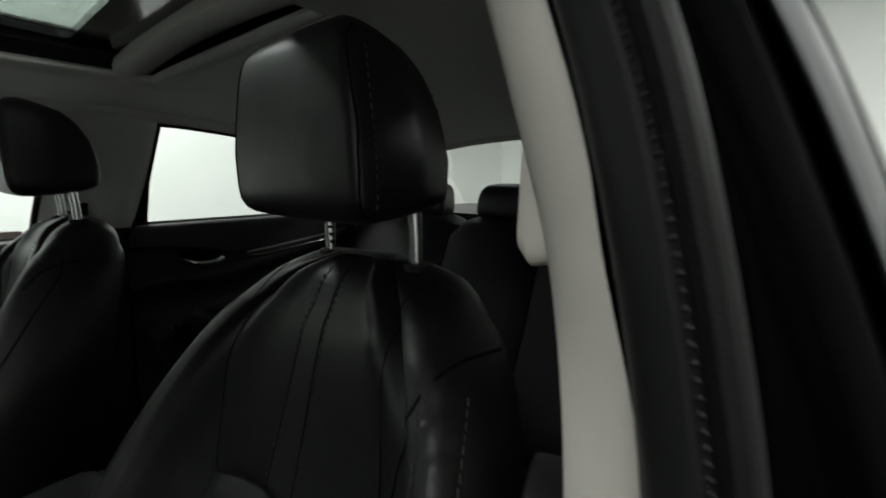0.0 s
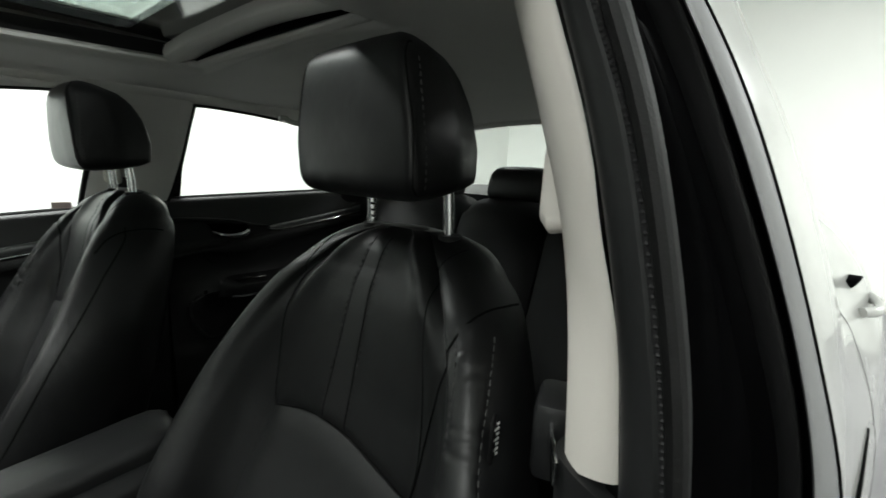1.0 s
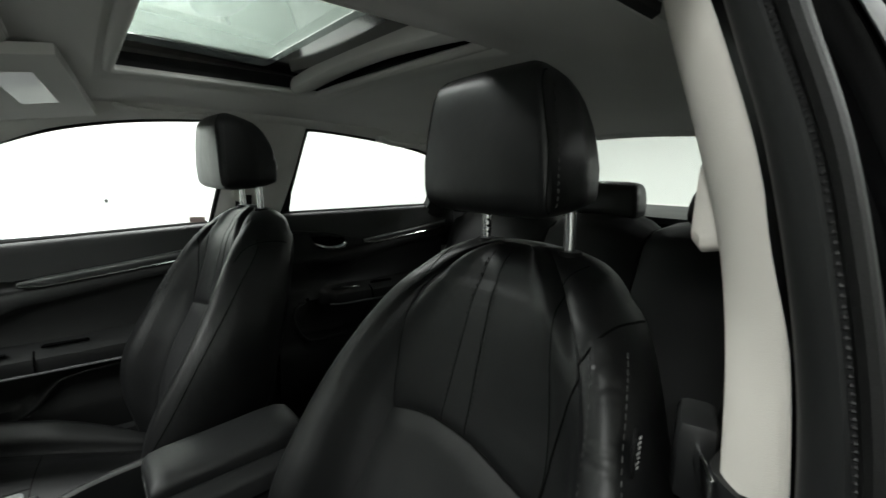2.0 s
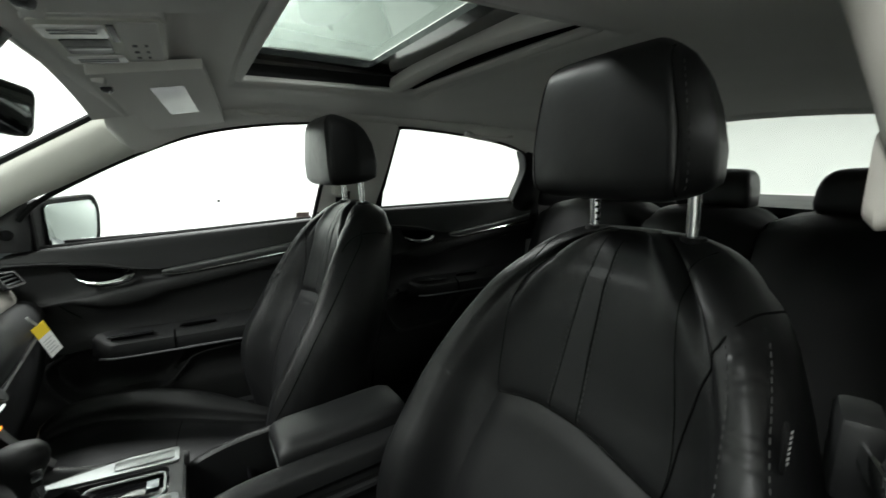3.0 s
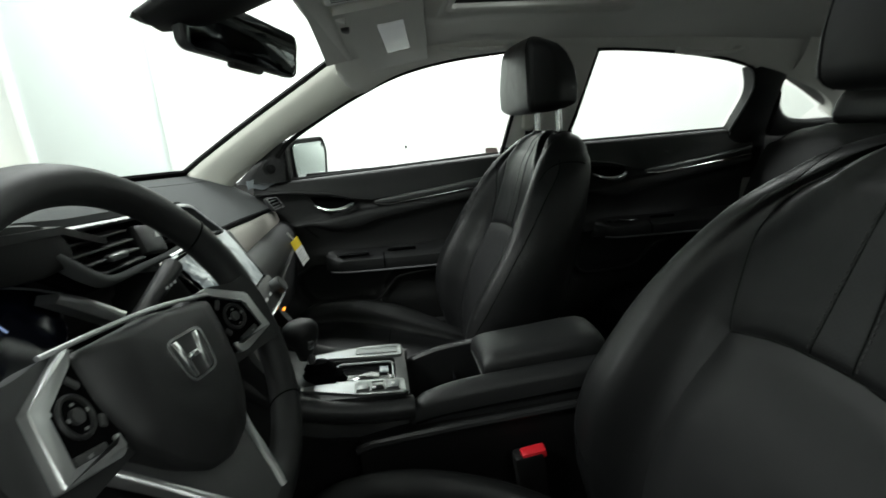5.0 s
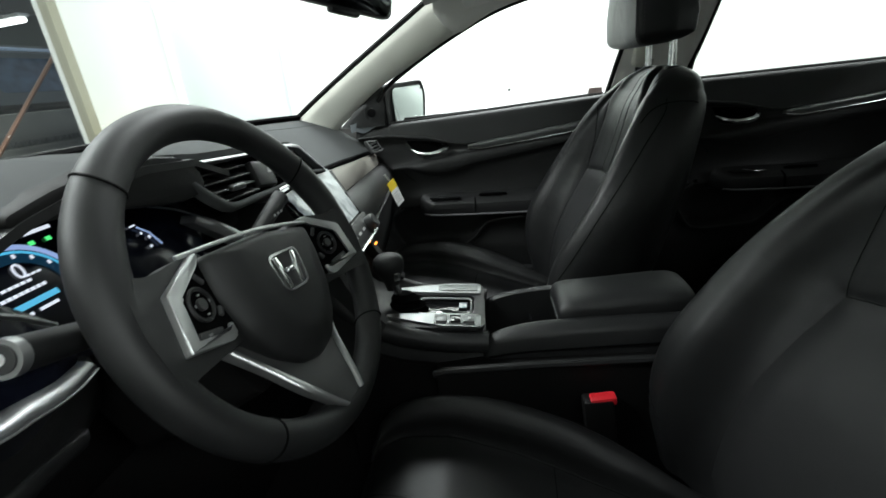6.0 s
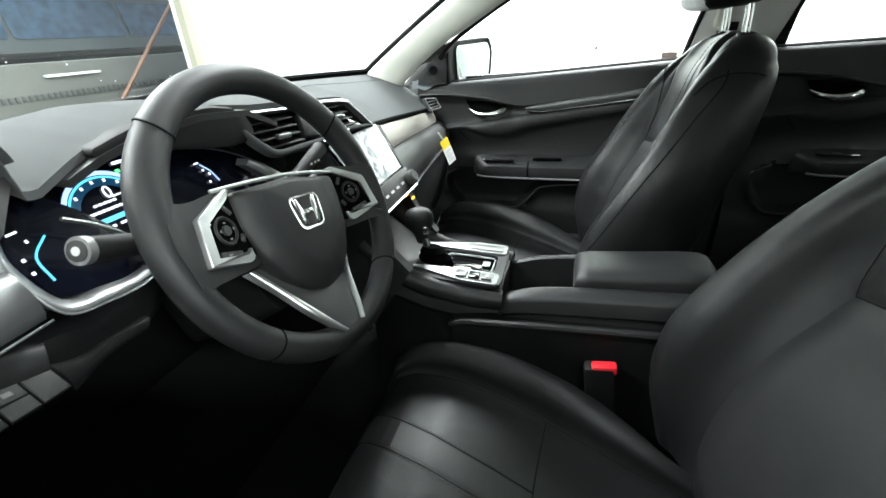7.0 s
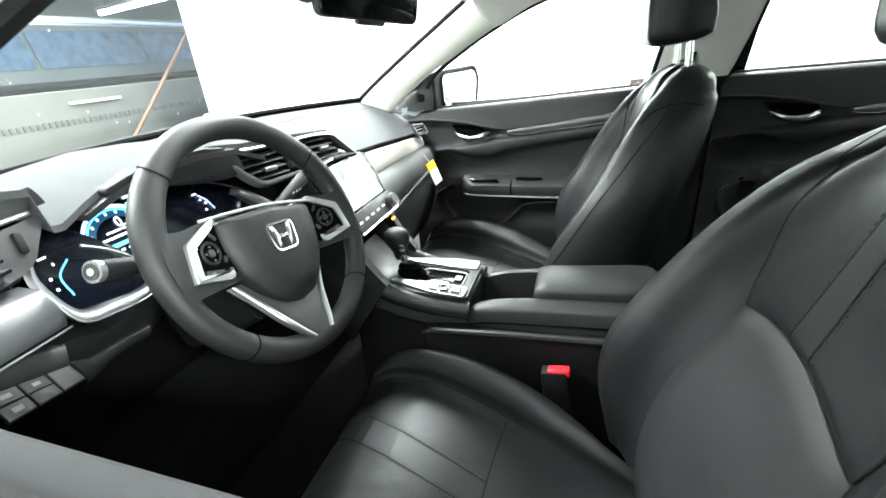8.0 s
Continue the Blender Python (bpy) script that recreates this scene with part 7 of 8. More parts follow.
BANKN = Vector((0.12, -0.66, 0.74)).normalized()


def bank_plate(u0, u1, v0, v1, h0, h1, bev):
    bm = bmesh.new()
    lo = [bm.verts.new(bank(u, v) + BANKN * h0) for u, v in ((u0, v0), (u1, v0), (u1, v1), (u0, v1))]
    hi = [bm.verts.new(bank(u, v) + BANKN * h1) for u, v in ((u0, v0), (u1, v0), (u1, v1), (u0, v1))]
    bm.faces.new(list(reversed(lo)))
    top = bm.faces.new(hi)
    for k in range(4):
        bm.faces.new((lo[k], lo[(k + 1) % 4], hi[(k + 1) % 4], hi[k]))
    bmesh.ops.bevel(bm, geom=list(top.edges), offset=bev, segments=2, profile=0.5, affect="EDGES")
    return bm


sb = part("switch_bank", bank_plate(0, 1, 0, 1, -0.012, 0.0, 0.001), MATTE, dash, "bank of small black switches")
for u0, u1, v0, v1, mark in ((0.02, 0.34, 0.05, 0.50, 1), (0.02, 0.34, 0.54, 0.96, 1), (0.37, 0.66, 0.05, 0.50, 0), (0.37, 0.66, 0.54, 0.96, 1), (0.69, 0.98, 0.05, 0.96, 0)):
    key = part("switch_key", bank_plate(u0, u1, v0, v1, 0.0, 0.003, 0.0008), SWITCHGREY, sb)
    if mark:
        part("switch_mark", bank_plate(u0 + 0.10, u1 - 0.10, v0 + 0.14, v1 - 0.14, 0.003, 0.0034, 0.0001), DIMPRINT, key)
part("bank_lip", strip([bank(1, 1.0) + Vector((0.001, 0, 0.003)), (-0.536, 0.852, 0.780), (-0.500, 0.866, 0.772), (-0.450, 0.872, 0.762)], [bank(1, 0.0) + Vector((0.001, 0, -0.004)), (-0.540, 0.842, 0.762), (-0.506, 0.858, 0.758), (-0.458, 0.868, 0.750)], (0, -0.004, 0.002), (0, 0.02, -0.004), 20), SOFT, dash, "black lower lip beside the switches")
part("bank_lip", strip([bank(0, 1.0), bank(0.5, 1.0), bank(1, 1.0)], [(-0.645, 0.835, 0.834), (-0.60, 0.838, 0.830), (-0.555, 0.846, 0.812)], (0, -0.002, 0.002), (0, 0.015, 0), 10), SOFT, dash, "black panel over the switches")
part("toe_board", sheet(lambda u, v: (-0.70 + 1.4 * u, 1.22 - 0.25 * v, 0.62 - 0.33 * v), 6, 6, (0, 0, -0.02)), CARPET, dash)
# film on the corner of the dash
part("corner_film", sheet(lambda u, v: (0.66 + 0.035 * u, 0.94 - 0.07 * u, 0.865 + 0.03 * v + 0.004 * math.sin(9 * u + 4 * v)), 8, 6, (-0.001, -0.001, 0)), FILM, dash, "scrap of clear protective film")

# ---- paper tag hanging from the glovebox edge ----
tag = thing("hanging_tag", "yellow and white paper tag hanging below the dash", "tag", at=(0.525, 0.79, 0.73))
TGM = Matrix.Translation((0.523, 0.79, 0.705)) @ Matrix.Rotation(radians(-25), 4, "Z") @ Matrix.Rotation(radians(78), 4, "X") @ Matrix.Rotation(radians(16), 4, "Z")
part("card", prism([(-0.019, -0.042), (0.019, -0.042), (0.019, 0.008), (-0.019, 0.008)], 0.001, TGM, 0), PAPER, tag, "white lower card")
part("yellow_band", prism([(-0.019, 0.0085), (0.019, 0.0085), (0.019, 0.036), (-0.019, 0.036)], 0.001, TGM, 0), YELLOW, tag, "yellow upper card")
bars([(-0.014, -0.004 - 0.007 * k, 0.026 - 0.006 * (k % 2), 0.0025) for k in range(5)], TGM @ Matrix.Translation((0, 0, 0.001)), GREYPRINT, tag)
part("strap", tube(spline([TGM @ Vector((0, 0.036, 0)), TGM @ Vector((-0.006, 0.052, 0.0)), (0.505, 0.812, 0.762)], 8), 0.003, 6, flat=0.4), PAPER, tag)

# ---- centre console ----
con = thing("centre_console", "black centre console with silver shifter surround and padded lid", "console", at=(0.0, 0.5, 0.3))
part("console_body", loft([[(x + 0.010, y, z) for x, z in ((-w, 0.28), (-w - 0.004, zt - 0.06), (-w + 0.006, zt - 0.012), (-w + 0.022, zt), (w - 0.022, zt), (w - 0.006, zt - 0.012), (w + 0.004, zt - 0.06), (w, 0.28))] for y, w, zt in ((0.15, 0.080, 0.575), (0.25, 0.082, 0.572), (0.40, 0.083, 0.50), (0.52, 0.083, 0.50))]), SOFT, con, "black console body")
part("console_nose", loft([[(x + 0.013, y, z - 0.006) for x, z in ((-w + 0.004, zt - 0.075), (-w - 0.004, zt - 0.06), (-w + 0.008, zt - 0.012), (-w + 0.022, zt), (w - 0.022, zt), (w - 0.008, zt - 0.012), (w + 0.004, zt - 0.06), (w - 0.004, zt - 0.075))] for y, w, zt in ((0.532, 0.079, 0.594), (0.60, 0.081, 0.601), (0.68, 0.083, 0.613), (0.75, 0.085, 0.638), (0.80, 0.088, 0.678))]), SOFT, con, "black front console shell")
# plastic side in the carpet's black, which puts the shade under the shell into colour
part("tunnel_cover", loft([[(x + 0.013, y, z - 0.006) for x, z in ((-0.084, 0.28), (-0.076, zt - 0.06), (0.076, zt - 0.06), (0.090, 0.28))] for y, zt in ((0.528, 0.594), (0.60, 0.601), (0.68, 0.613), (0.75, 0.638), (0.80, 0.678))]), CARPET, con, "black tunnel side darkened for shade")
for sg in (-1, 1):
    inn = [(0.010 + sg * x, y, z) for x, y, z in ((0.068, 0.536, 0.560), (0.060, 0.525, 0.578), (0.056, 0.50, 0.592), (0.055, 0.45, 0.604), (0.055, 0.36, 0.612), (0.055, 0.16, 0.622))]
    out = [(0.010 + sg * x, y, z) for x, y, z in ((0.076, 0.537, 0.556), (0.082, 0.532, 0.568), (0.086, 0.505, 0.580), (0.088, 0.45, 0.590), (0.089, 0.36, 0.600), (0.090, 0.16, 0.612))]
    part("side_rail", strip(inn, out, (0, 0, 0.007), (0, 0, -0.075), 30), SOFT, con, "padded black side rail")
    part("rail_groove", tube(spline([(0.010 + sg * 0.0885, 0.527, 0.553), (0.010 + sg * 0.0905, 0.45, 0.566), (0.010 + sg * 0.092, 0.16, 0.588)], 16), 0.0016, 6), MATTE, con)
# left skirt takes a darker black than the right one, as painted footwell shade
part("console_skirt", strip([(-0.090, 0.62, 0.538), (-0.092, 0.52, 0.548), (-0.093, 0.285, 0.562), (-0.093, 0.14, 0.571)], [(-0.100, 0.62, 0.28), (-0.106, 0.52, 0.28), (-0.106, 0.285, 0.28), (-0.106, 0.14, 0.28)], (-0.006, 0, 0), (0.03, 0, 0), 24), RUBBER, con, "black console side panel")
part("console_skirt", strip([(0.112, 0.86, 0.50), (0.112, 0.76, 0.51), (0.112, 0.52, 0.560), (0.112, 0.14, 0.583)], [(0.122, 0.86, 0.28), (0.122, 0.76, 0.28), (0.122, 0.52, 0.28), (0.122, 0.14, 0.28)], (0.006, 0, 0), (-0.03, 0, 0), 24), SOFT, con, "black console side panel")
for sg in (-1, 1):
    part("surround_lip", tube(spline([(0.013 + sg * 0.080, 0.528, 0.578), (0.013 + sg * 0.084, 0.60, 0.583), (0.013 + sg * 0.085, 0.68, 0.598), (0.013 + sg * 0.086, 0.75, 0.630), (0.02 + sg * 0.09, 0.80, 0.675)], 20), 0.019, 12), SOFT, con, "rounded black surround lip")
part("skirt_ledge", tube([(-0.092, 0.625, 0.528), (-0.096, 0.60, 0.539), (-0.098, 0.45, 0.552), (-0.098, 0.16, 0.569)], 0.007, 8), SOFT, con)
def lid_ring(y, w, zt, zb):
    pts = [(-w, zb), (-w - 0.001, zt - 0.016), (-w + 0.004, zt - 0.006), (-w + 0.014, zt - 0.001), (-0.5 * w, zt + 0.002), (0, zt + 0.003), (0.5 * w, zt + 0.002), (w - 0.014, zt - 0.001), (w - 0.004, zt - 0.006), (w + 0.001, zt - 0.016), (w, zb)]
    return [(0.012 + x, y, z) for x, z in pts]


lid = part("arm_lid", loft([lid_ring(y, w, zt, zb) for y, w, zt, zb in ((0.399, 0.044, 0.606, 0.596), (0.402, 0.049, 0.616, 0.595), (0.400, 0.052, 0.626, 0.596), (0.392, 0.0535, 0.633, 0.597), (0.375, 0.054, 0.637, 0.598), (0.30, 0.0545, 0.643, 0.603), (0.22, 0.0545, 0.651, 0.61), (0.19, 0.054, 0.652, 0.612), (0.176, 0.052, 0.648, 0.613), (0.168, 0.047, 0.638, 0.615))]), LEATHER_PERF, con, "black leather arm rest lid")
part("lid_piping", tube([(0.012 - 0.0552, 0.395, 0.604), (0.012 - 0.0557, 0.30, 0.611), (0.012 - 0.0557, 0.18, 0.620)], 0.0016, 6), PIPING, lid)
part("cup_well", rbox(0.112, 0.125, 0.004, 0.0, m=at(0.010, 0.466, 0.515)), RUBBER, con, "dark cup well")
part("well_divider", rbox(0.10, 0.006, 0.03, 0.002, m=at(0.010, 0.44, 0.54)), GLOSS, con)
# shifter surround: a recessed well between two bright strips
CP = Matrix.Translation((0.013, 0.638, 0.604)) @ Matrix.Rotation(radians(2.5), 4, "X")
so = rounded([(-0.083, -0.104), (0.083, -0.104), (0.080, 0.10), (-0.080, 0.10)], 0.02, 5)
si = rounded([(-0.036, -0.085), (0.036, -0.085), (0.036, 0.085), (-0.036, 0.085)], 0.012, 5)
part("shifter_surround", ring_plate(so, si, 0.007, CP), SOFT, con, "black shifter surround")
part("gate_floor", prism(si, 0.003, CP @ Matrix.Translation((0, 0, -0.012)), 0.0), GLOSS, con, "glossy black gate floor")
lst = rounded([(-0.082, -0.098), (-0.040, -0.098), (-0.040, -0.03), (-0.042, 0.045), (-0.050, 0.092), (-0.060, 0.05), (-0.080, -0.03)], 0.006, 4)
part("left_trim_strip", prism(lst, 0.004, CP @ Matrix.Translation((0, 0, 0.007)), 0.002), SATIN, con, "satin silver trim strip")
part("right_trim_strip", prism([(-x, y) for x, y in reversed(lst)], 0.004, CP @ Matrix.Translation((0, 0, 0.007)), 0.002), SATIN, con, "satin silver trim strip")
part("switch_inset", prism(rounded([(-0.076, -0.090), (-0.046, -0.090), (-0.046, -0.014), (-0.074, -0.014)], 0.005, 3), 0.0015, CP @ Matrix.Translation((0, 0, 0.0105)), 0.0005), SATIN_DARK, con)
for k, mat in enumerate((GREYPRINT, GLOSS, SATIN_DARK)):
    part("console_switch", rbox(0.022, 0.020, 0.004, 0.0015, m=CP @ at(-0.061, -0.077 + 0.0245 * k, 0.0135)), mat if k != 0 else SATIN_DARK, con)
bars([(-0.064, -0.080, 0.006, 0.005)], CP @ Matrix.Translation((0, 0, 0.0156)), LAMPLENS, con, "switch_mark")
part("heat_switch", prism(rounded([(0.048, -0.092), (0.072, -0.092), (0.072, -0.012), (0.048, -0.012)], 0.005, 3), 0.002, CP @ Matrix.Translation((0, 0, 0.0105)), 0.0008), SATIN_DARK, con, "dark heater switch strip")
gi = rounded([(-0.030, -0.080), (0.030, -0.080), (0.030, 0.02), (-0.030, 0.02)], 0.012, 5)
part("gate_ring", tube([CP @ Vector((x, y, 0.003)) for x, y in gi], 0.0022, 6, closed=True), SATIN, con, "satin gate edge")
part("gate_slider", prism(rounded([(-0.024, -0.072), (0.024, -0.072), (0.024, 0.012), (-0.024, 0.012)], 0.01, 4), 0.004, CP @ Matrix.Translation((0, 0, -0.006)), 0.002), GLOSS, con, "glossy black gate cover")
part("gear_letters", rbox(0.020, 0.016, 0.002, 0.001, m=CP @ at(0.006, -0.064, 0.002)), FILM, con, "scrap of clear film on the gate")
part("amber_light", rbox(0.004, 0.005, 0.002, 0.001, m=CP @ at(-0.026, 0.035, 0.004)), LITAMBER, con)
sh = thing("gear_shifter", "black gear knob on a dark boot with chrome collar", "gear shifter", at=(0.004, 0.69, 0.615))
part("boot", loft([[(0.004 + k * 0.026 * math.cos(q), 0.678 + k * 0.040 * math.sin(q) + 0.014 * (1 - k), z) for q in np.linspace(0, math.tau, 24, endpoint=False)] for k, z in ((1.0, 0.603), (0.86, 0.612), (0.9, 0.616), (0.66, 0.626), (0.70, 0.631), (0.44, 0.642))]), MATTE, sh, "dark folded boot")
part("collar", tube([(0.004, 0.694, 0.638), (0.005, 0.700, 0.662)], 0.0085, 14), CHROME, sh, "chrome collar")
kn = []
for k, z, dyy in ((0.40, 0.655, 0.0), (0.52, 0.672, 0.001), (0.74, 0.686, 0.003), (0.96, 0.697, 0.004), (1.0, 0.708, 0.004), (0.92, 0.718, 0.003), (0.70, 0.725, 0.002), (0.35, 0.729, 0.001)):
    kn.append([(0.006 + k * 0.0225 * math.cos(q), 0.704 + dyy + k * 0.030 * math.sin(q), z - 0.006) for q in np.linspace(0, math.tau, 24, endpoint=False)])
kb = part("knob", loft(kn), LEATHER_PERF, sh, "black leather gear knob")
part("knob_button", rbox(0.006, 0.012, 0.016, 0.002, m=at(-0.012, 0.690, 0.684, 0, 0, 30)), CHROME, kb, "chrome release button")

# ---- overhead: mirror, lamp console, visors, grab handles ----
mir = thing("rear_view_mirror", "black framed rear-view mirror on a windscreen stalk", "mirror", at=(0.09, 0.74, 1.16))
MM = Matrix.Translation((0.095, 0.742, 1.164)) @ Matrix.Rotation(radians(-25), 4, "Z") @ Matrix.Rotation(radians(93), 4, "X") @ Matrix.Rotation(radians(-4.3), 4, "Z")
mo = rounded([(-0.125, -0.034), (0.125, -0.034), (0.132, 0.040), (-0.132, 0.046)], 0.018, 5)
part("housing", loft([[MM @ Vector((x * k, y * k, h)) for x, y in mo] for k, h in ((0.55, -0.035), (0.85, -0.028), (1.0, -0.012), (1.0, 0.0), (0.98, 0.003))]), SOFT, mir, "black mirror housing")
part("mirror_glass", prism([(x * 0.94, y * 0.9) for x, y in mo], 0.002, MM @ Matrix.Translation((0, 0, 0.002)), 0.0005), DARKMIRROR, mir, "dimmed mirror glass")
part("button_pod", rbox(0.07, 0.012, 0.016, 0.005, m=MM @ at(0.0, -0.036, -0.006)), SOFT, mir)
part("stalk", tube([(0.085, 0.768, 1.165), (0.05, 0.775, 1.185), (0.02, 0.78, 1.205)], 0.012, 10), SOFT, mir)
part("sensor_cover", loft([[(w * math.cos(q), yy + 0.012 * math.sin(q), zz - 0.004 - dp * max(0, -math.sin(q)) + 0.006 * max(0, math.sin(q))) for q in np.linspace(0, math.tau, 24, endpoint=False)] for w, yy, zz, dp in ((0.03, 0.665, 1.236, 0.006), (0.046, 0.68, 1.234, 0.022), (0.052, 0.74, 1.222, 0.034), (0.046, 0.80, 1.20, 0.03), (0.03, 0.84, 1.182, 0.015), (0.01, 0.85, 1.178, 0.004))]), RUBBER, mir, "black sensor cover")
lamp = thing("overhead_console", "grey overhead console with two white lamp lenses", "roof lamp", at=(0.03, 0.56, 1.24))
OM = Matrix.Translation((0.03, 0.565, 1.2485)) @ Matrix.Rotation(radians(180 - 9), 4, "X") @ Matrix.Rotation(radians(0), 4, "Z")
oo = rounded([(-0.118, -0.066), (0.108, -0.066), (0.104, 0.065), (-0.114, 0.065)], 0.02, 5)
part("console_shell", prism(oo, 0.012, OM, 0.005), LINER, lamp, "grey plastic console shell")
LIDM = OM @ Matrix.Translation((0, 0, 0.0115))
part("inner_plate", prism(rounded([(-0.106, -0.063), (0.102, -0.062), (0.100, 0.062), (-0.106, 0.062)], 0.012, 4), 0.003, LIDM, 0.001), PALE, lamp, "pale grey inner plate")
for x0, x1, y0, y1 in ((-0.088, -0.040, -0.060, 0.003), (0.056, 0.098, -0.057, 0.009)):
    lens = part("lamp_lens", prism(rounded([(x0, y0), (x1, y0), (x1, y1), (x0, y1)], 0.006, 3), 0.005, LIDM @ Matrix.Translation((0, 0, 0.001)), 0.002), LAMPLENS, lamp, "white lamp lens")
    for k in range(2):
        part("lens_ridge", rbox(0.004, (y1 - y0) * 0.7, 0.003, 0.001, m=LIDM @ at(x0 + 0.010 + 0.012 * k, (y0 + y1) / 2, 0.006)), SATIN_DARK, lens)
part("lamp_recess", prism(rounded([(-0.030, -0.050), (0.042, -0.050), (0.042, 0.0), (-0.030, 0.0)], 0.006, 3), 0.002, LIDM @ Matrix.Translation((0, 0, 0.0025)), 0.0005), SOFT, lamp, "dark recess")
part("recess_divider", rbox(0.012, 0.046, 0.004, 0.001, m=LIDM @ at(0.010, -0.025, 0.004)), SATIN_DARK, lamp)
swp = part("switch_plate", prism(rounded([(-0.100, 0.014), (0.094, 0.014), (0.092, 0.056), (-0.100, 0.056)], 0.006, 3), 0.002, LIDM @ Matrix.Translation((0, 0, 0.0025)), 0.0008), LINER, lamp, "grey switch plate")
for k in range(3):
    bars([(-0.006 + 0.034 * k, 0.022, 0.012, 0.006), (-0.006 + 0.034 * k, 0.036, 0.012, 0.004)], LIDM @ Matrix.Translation((0, 0, 0.0046)), PRINT, swp, "switch_mark")
part("front_slot", rbox(0.07, 0.008, 0.003, 0.001, m=LIDM @ at(-0.055, 0.008, 0.003)), SOFT, lamp)


def visor(s):
    v = thing("sun_visor", "grey folded sun visor with a white label", "sun visor", "sun visors", (s * 0.33, 0.5, 1.22))
    def face(u, w):
        x = 0.145 + 0.385 * u
        y = 0.455 + 0.155 * w - 0.055 * u
        return (s * x, y, 1.241 - 0.045 * u - 0.028 * w + 0.004 * math.sin(math.pi * u) * math.sin(math.pi * w) * -1)
    part("panel", sheet(face, 14, 10, (0, 0, 0.016)), LINER, v, "grey fabric visor panel")
    if s > 0:
        q = [Vector(face(u, w)) + Vector((0, 0, -0.0015)) for u, w in ((0.18, 0.25), (0.64, 0.25), (0.64, 0.58), (0.18, 0.58))]
        bm = bmesh.new()
        bm.faces.new([bm.verts.new(p) for p in q])
        bmesh.ops.solidify(bm, geom=list(bm.faces), thickness=0.0008)
        part("label_card", bm, LAMINATE, v, "plain white label")
    part("clip", rbox(0.03, 0.018, 0.014, 0.004, m=at(s * 0.175, 0.598, 1.212, 10)), LINER, v)
    part("clip", rbox(0.022, 0.016, 0.012, 0.004, m=at(s * 0.215, 0.594, 1.206, 10)), SOFT, v)


visor(1)
visor(-1)


def grab(s, y0, y1):
    g = thing("grab_handle", "grey folding grab handle on the roof rail", "grab handle", "grab handles", (s * 0.53, (y0 + y1) / 2, 1.225))
    x, z = s * 0.535, 1.222
    z -= 0.02 if y1 < 0 else 0.0
    part("grip", tube(spline([(x, y0, z + 0.008), (x - s * 0.02, y0 + 0.02, z - 0.004), (x - s * 0.024, (y0 + y1) / 2, z - 0.008), (x - s * 0.02, y1 - 0.02, z - 0.004), (x, y1, z + 0.008)], 20), 0.010, 8, flat=0.7), LINER, g)
    for y in (y0, y1):
        part("mount", rbox(0.02, 0.032, 0.02, 0.006, m=at(x, y, z + 0.006)), LINER, g)


grab(1, 0.17, 0.37)
grab(1, -0.52, -0.34)
dome = thing("rear_dome_lamp", "small rear dome lamp in the roof lining", "roof lamp", at=(0, -0.45, 1.28))
part("bezel", prism(rounded([(-0.06, -0.03), (0.06, -0.03), (0.06, 0.03), (-0.06, 0.03)], 0.015, 4), 0.008, Matrix.Translation((0, -0.42, 1.283)) @ Matrix.Rotation(math.pi, 4, "X"), 0.003), LINER, dome)
part("lens", prism(rounded([(-0.045, -0.02), (0.045, -0.02), (0.045, 0.02), (-0.045, 0.02)], 0.01, 4), 0.004, Matrix.Translation((0, -0.42, 1.276)) @ Matrix.Rotation(math.pi, 4, "X"), 0.001), LAMPLENS, dome)

# ---- belts ----
belt = thing("seat_belt", "black seat belt hanging at the driver's pillar", "seat belt", at=(-0.6, 0.08, 1.0))
part("loop_cover", loft([[(-0.610 + 0.009 * k, 0.085 + q[0] * w, 1.07 + q[1] * w) for q in rounded([(-0.018, -0.035), (0.02, -0.035), (0.018, 0.04), (-0.012, 0.04)], 0.015, 4)] for k, w in ((-1, 0.9), (0.6, 1.0), (1.4, 0.8))]), BEIGE, belt, "beige belt loop cover")
part("webbing", rbox(0.002, 0.045, 0.62, 0.0, m=at(-0.612, 0.02, 0.72, 6)), RUBBER, belt, "black webbing")
part("latch_tongue", rbox(0.03, 0.055, 0.07, 0.008, m=at(-0.607, 0.06, 0.862, 0, 0, 20)), SOFT, belt, "black belt tongue")
part("tongue_plate", rbox(0.004, 0.06, 0.02, 0.003, m=at(-0.625, 0.10, 0.872, 0, 0, 30)), CHROME, belt)
pbelt = thing("seat_belt", "black seat belt with a pale loop at the passenger's pillar", "seat belt", at=(0.62, 0.09, 1.0))
part("loop_cover", loft([[(0.622 - 0.009 * k, 0.088 + q[0] * w, 1.035 + q[1] * w) for q in rounded([(-0.018, -0.035), (0.02, -0.035), (0.018, 0.04), (-0.012, 0.04)], 0.015, 4)] for k, w in ((-1, 0.9), (0.6, 1.0), (1.4, 0.8))]), PALE, pbelt, "pale belt loop cover")
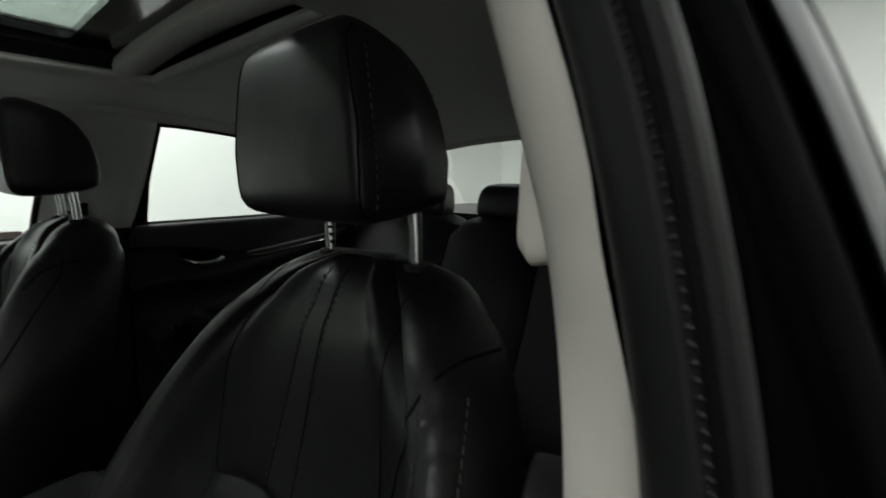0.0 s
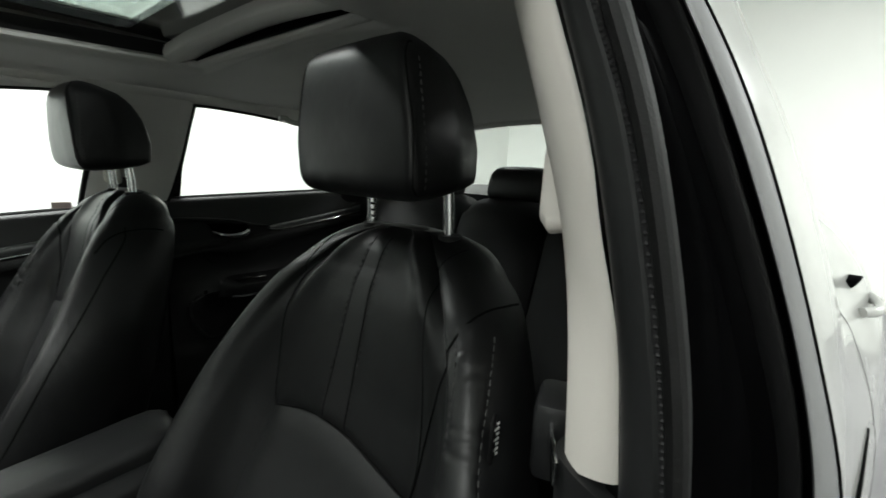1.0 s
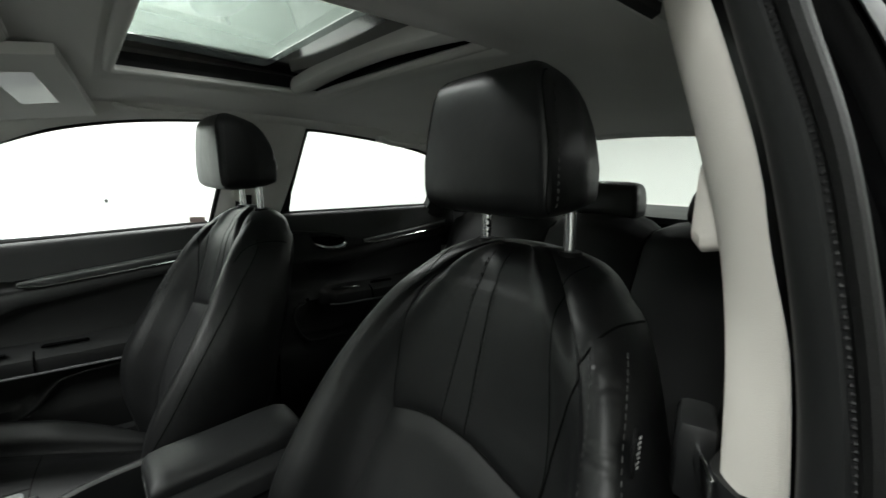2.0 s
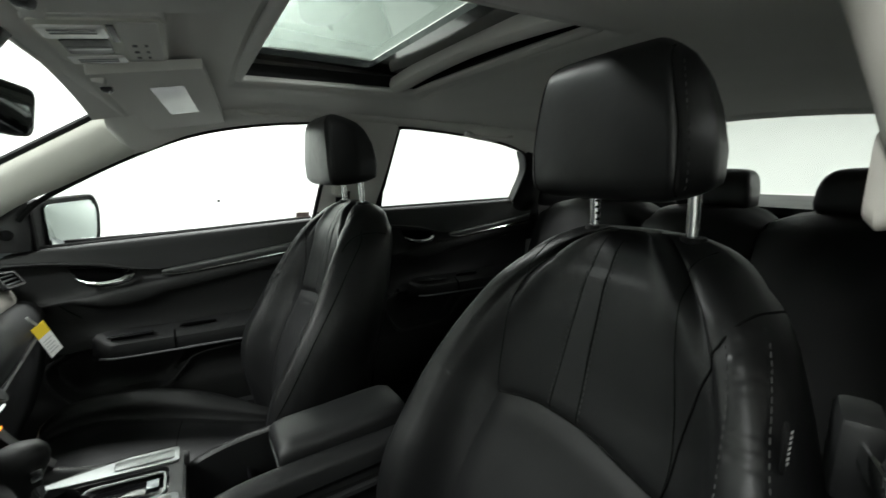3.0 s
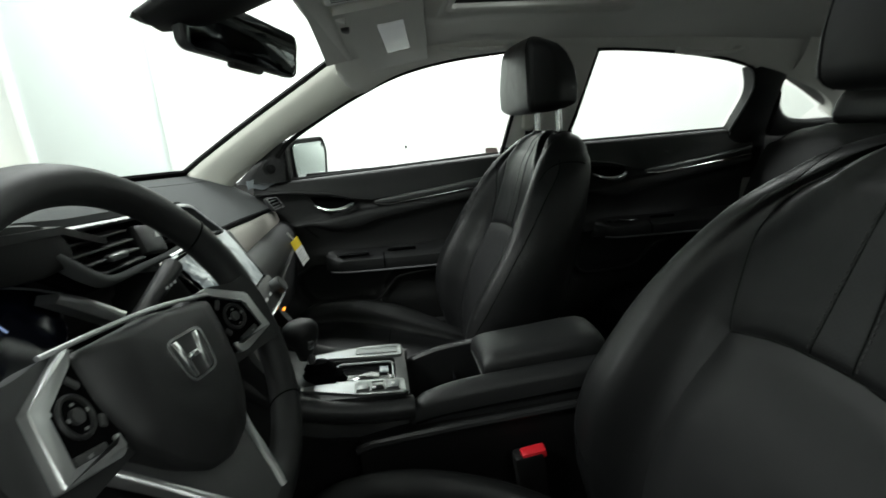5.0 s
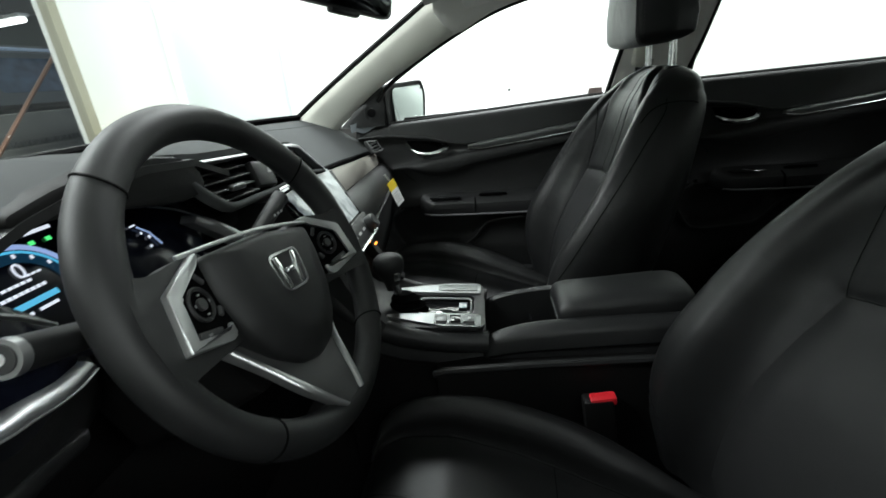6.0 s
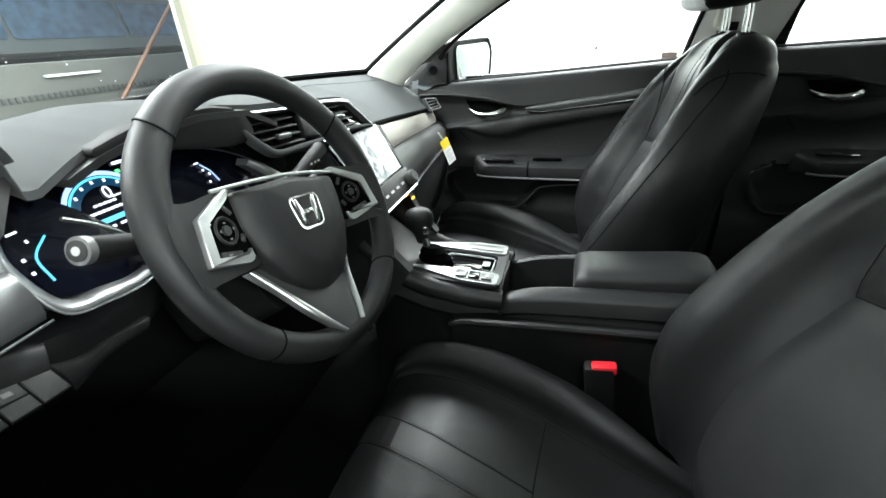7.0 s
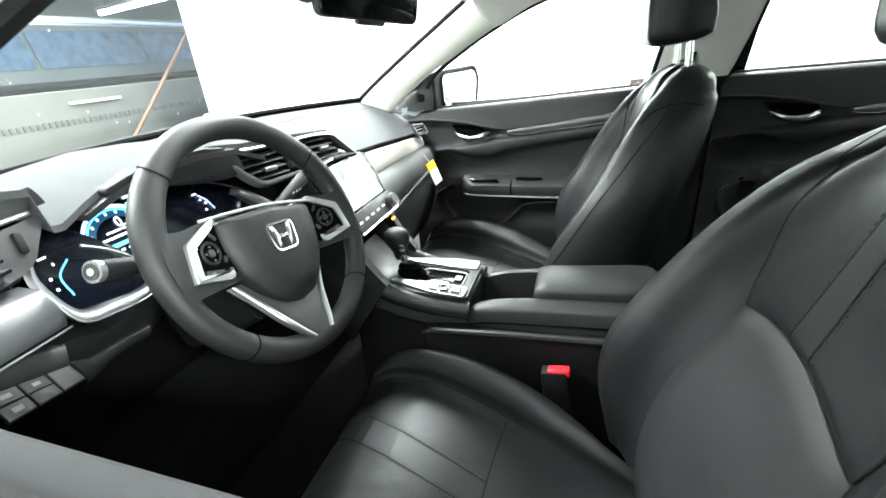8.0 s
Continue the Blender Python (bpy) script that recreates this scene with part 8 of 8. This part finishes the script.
part("webbing", rbox(0.002, 0.045, 0.60, 0.0, m=at(0.619, 0.09, 0.72, 3)), RUBBER, pbelt, "black webbing")


# ---- rest of the car's outside, closed off plainly ----
def outline(w, z0, z1, y, crown=0.03):
    half = [(w * 0.80, z0), (w * 0.97, z0 + 0.10), (w, (z0 + z1) / 2), (w * 0.97, z1 - 0.08), (w * 0.86, z1 - 0.015), (w * 0.45, z1 + crown * 0.8)]
    return [(x, y, z) for x, z in half] + [(0, y, z1 + crown)] + [(-x, y, z) for x, z in reversed(half)]


part("bonnet_and_wings", loft([outline(w, z0, z1, y, c) for y, w, z0, z1, c in ((1.30, 0.865, 0.26, 0.835, 0.02), (1.5, 0.87, 0.26, 0.81, 0.03), (1.8, 0.865, 0.25, 0.77, 0.03), (2.0, 0.83, 0.22, 0.71, 0.03), (2.14, 0.74, 0.22, 0.62, 0.02), (2.2, 0.60, 0.26, 0.52, 0.01))]), WHITEPAINT, car, "white painted front end")
part("boot_and_tail", loft([outline(w, z0, z1, y, c) for y, w, z0, z1, c in ((-1.34, 0.85, 0.26, 0.93, 0.04), (-1.6, 0.85, 0.26, 0.94, 0.03), (-1.85, 0.83, 0.26, 0.93, 0.03), (-2.0, 0.78, 0.28, 0.88, 0.02), (-2.08, 0.70, 0.30, 0.70, 0.01))]), WHITEPAINT, car, "white painted tail")
for wx in (-0.80, 0.80):
    for wy in (1.62, -1.10):
        sgn = 1 if wx > 0 else -1
        tyre = part("tyre", loft([[(wx + sgn * dx, wy + r * math.cos(q), 0.315 + r * math.sin(q)) for q in np.linspace(0, math.tau, 40, endpoint=False)] for dx, r in ((-0.10, 0.22), (-0.10, 0.29), (-0.08, 0.315), (0.08, 0.315), (0.10, 0.29), (0.10, 0.225), (0.085, 0.22))]), RUBBER, car, "black tyre")
        part("rim", tube([(wx + sgn * 0.06, wy, 0.315), (wx + sgn * 0.088, wy, 0.315)], lambda f: 0.215 - 0.02 * f, 30), SATIN, tyre, "silver wheel rim")
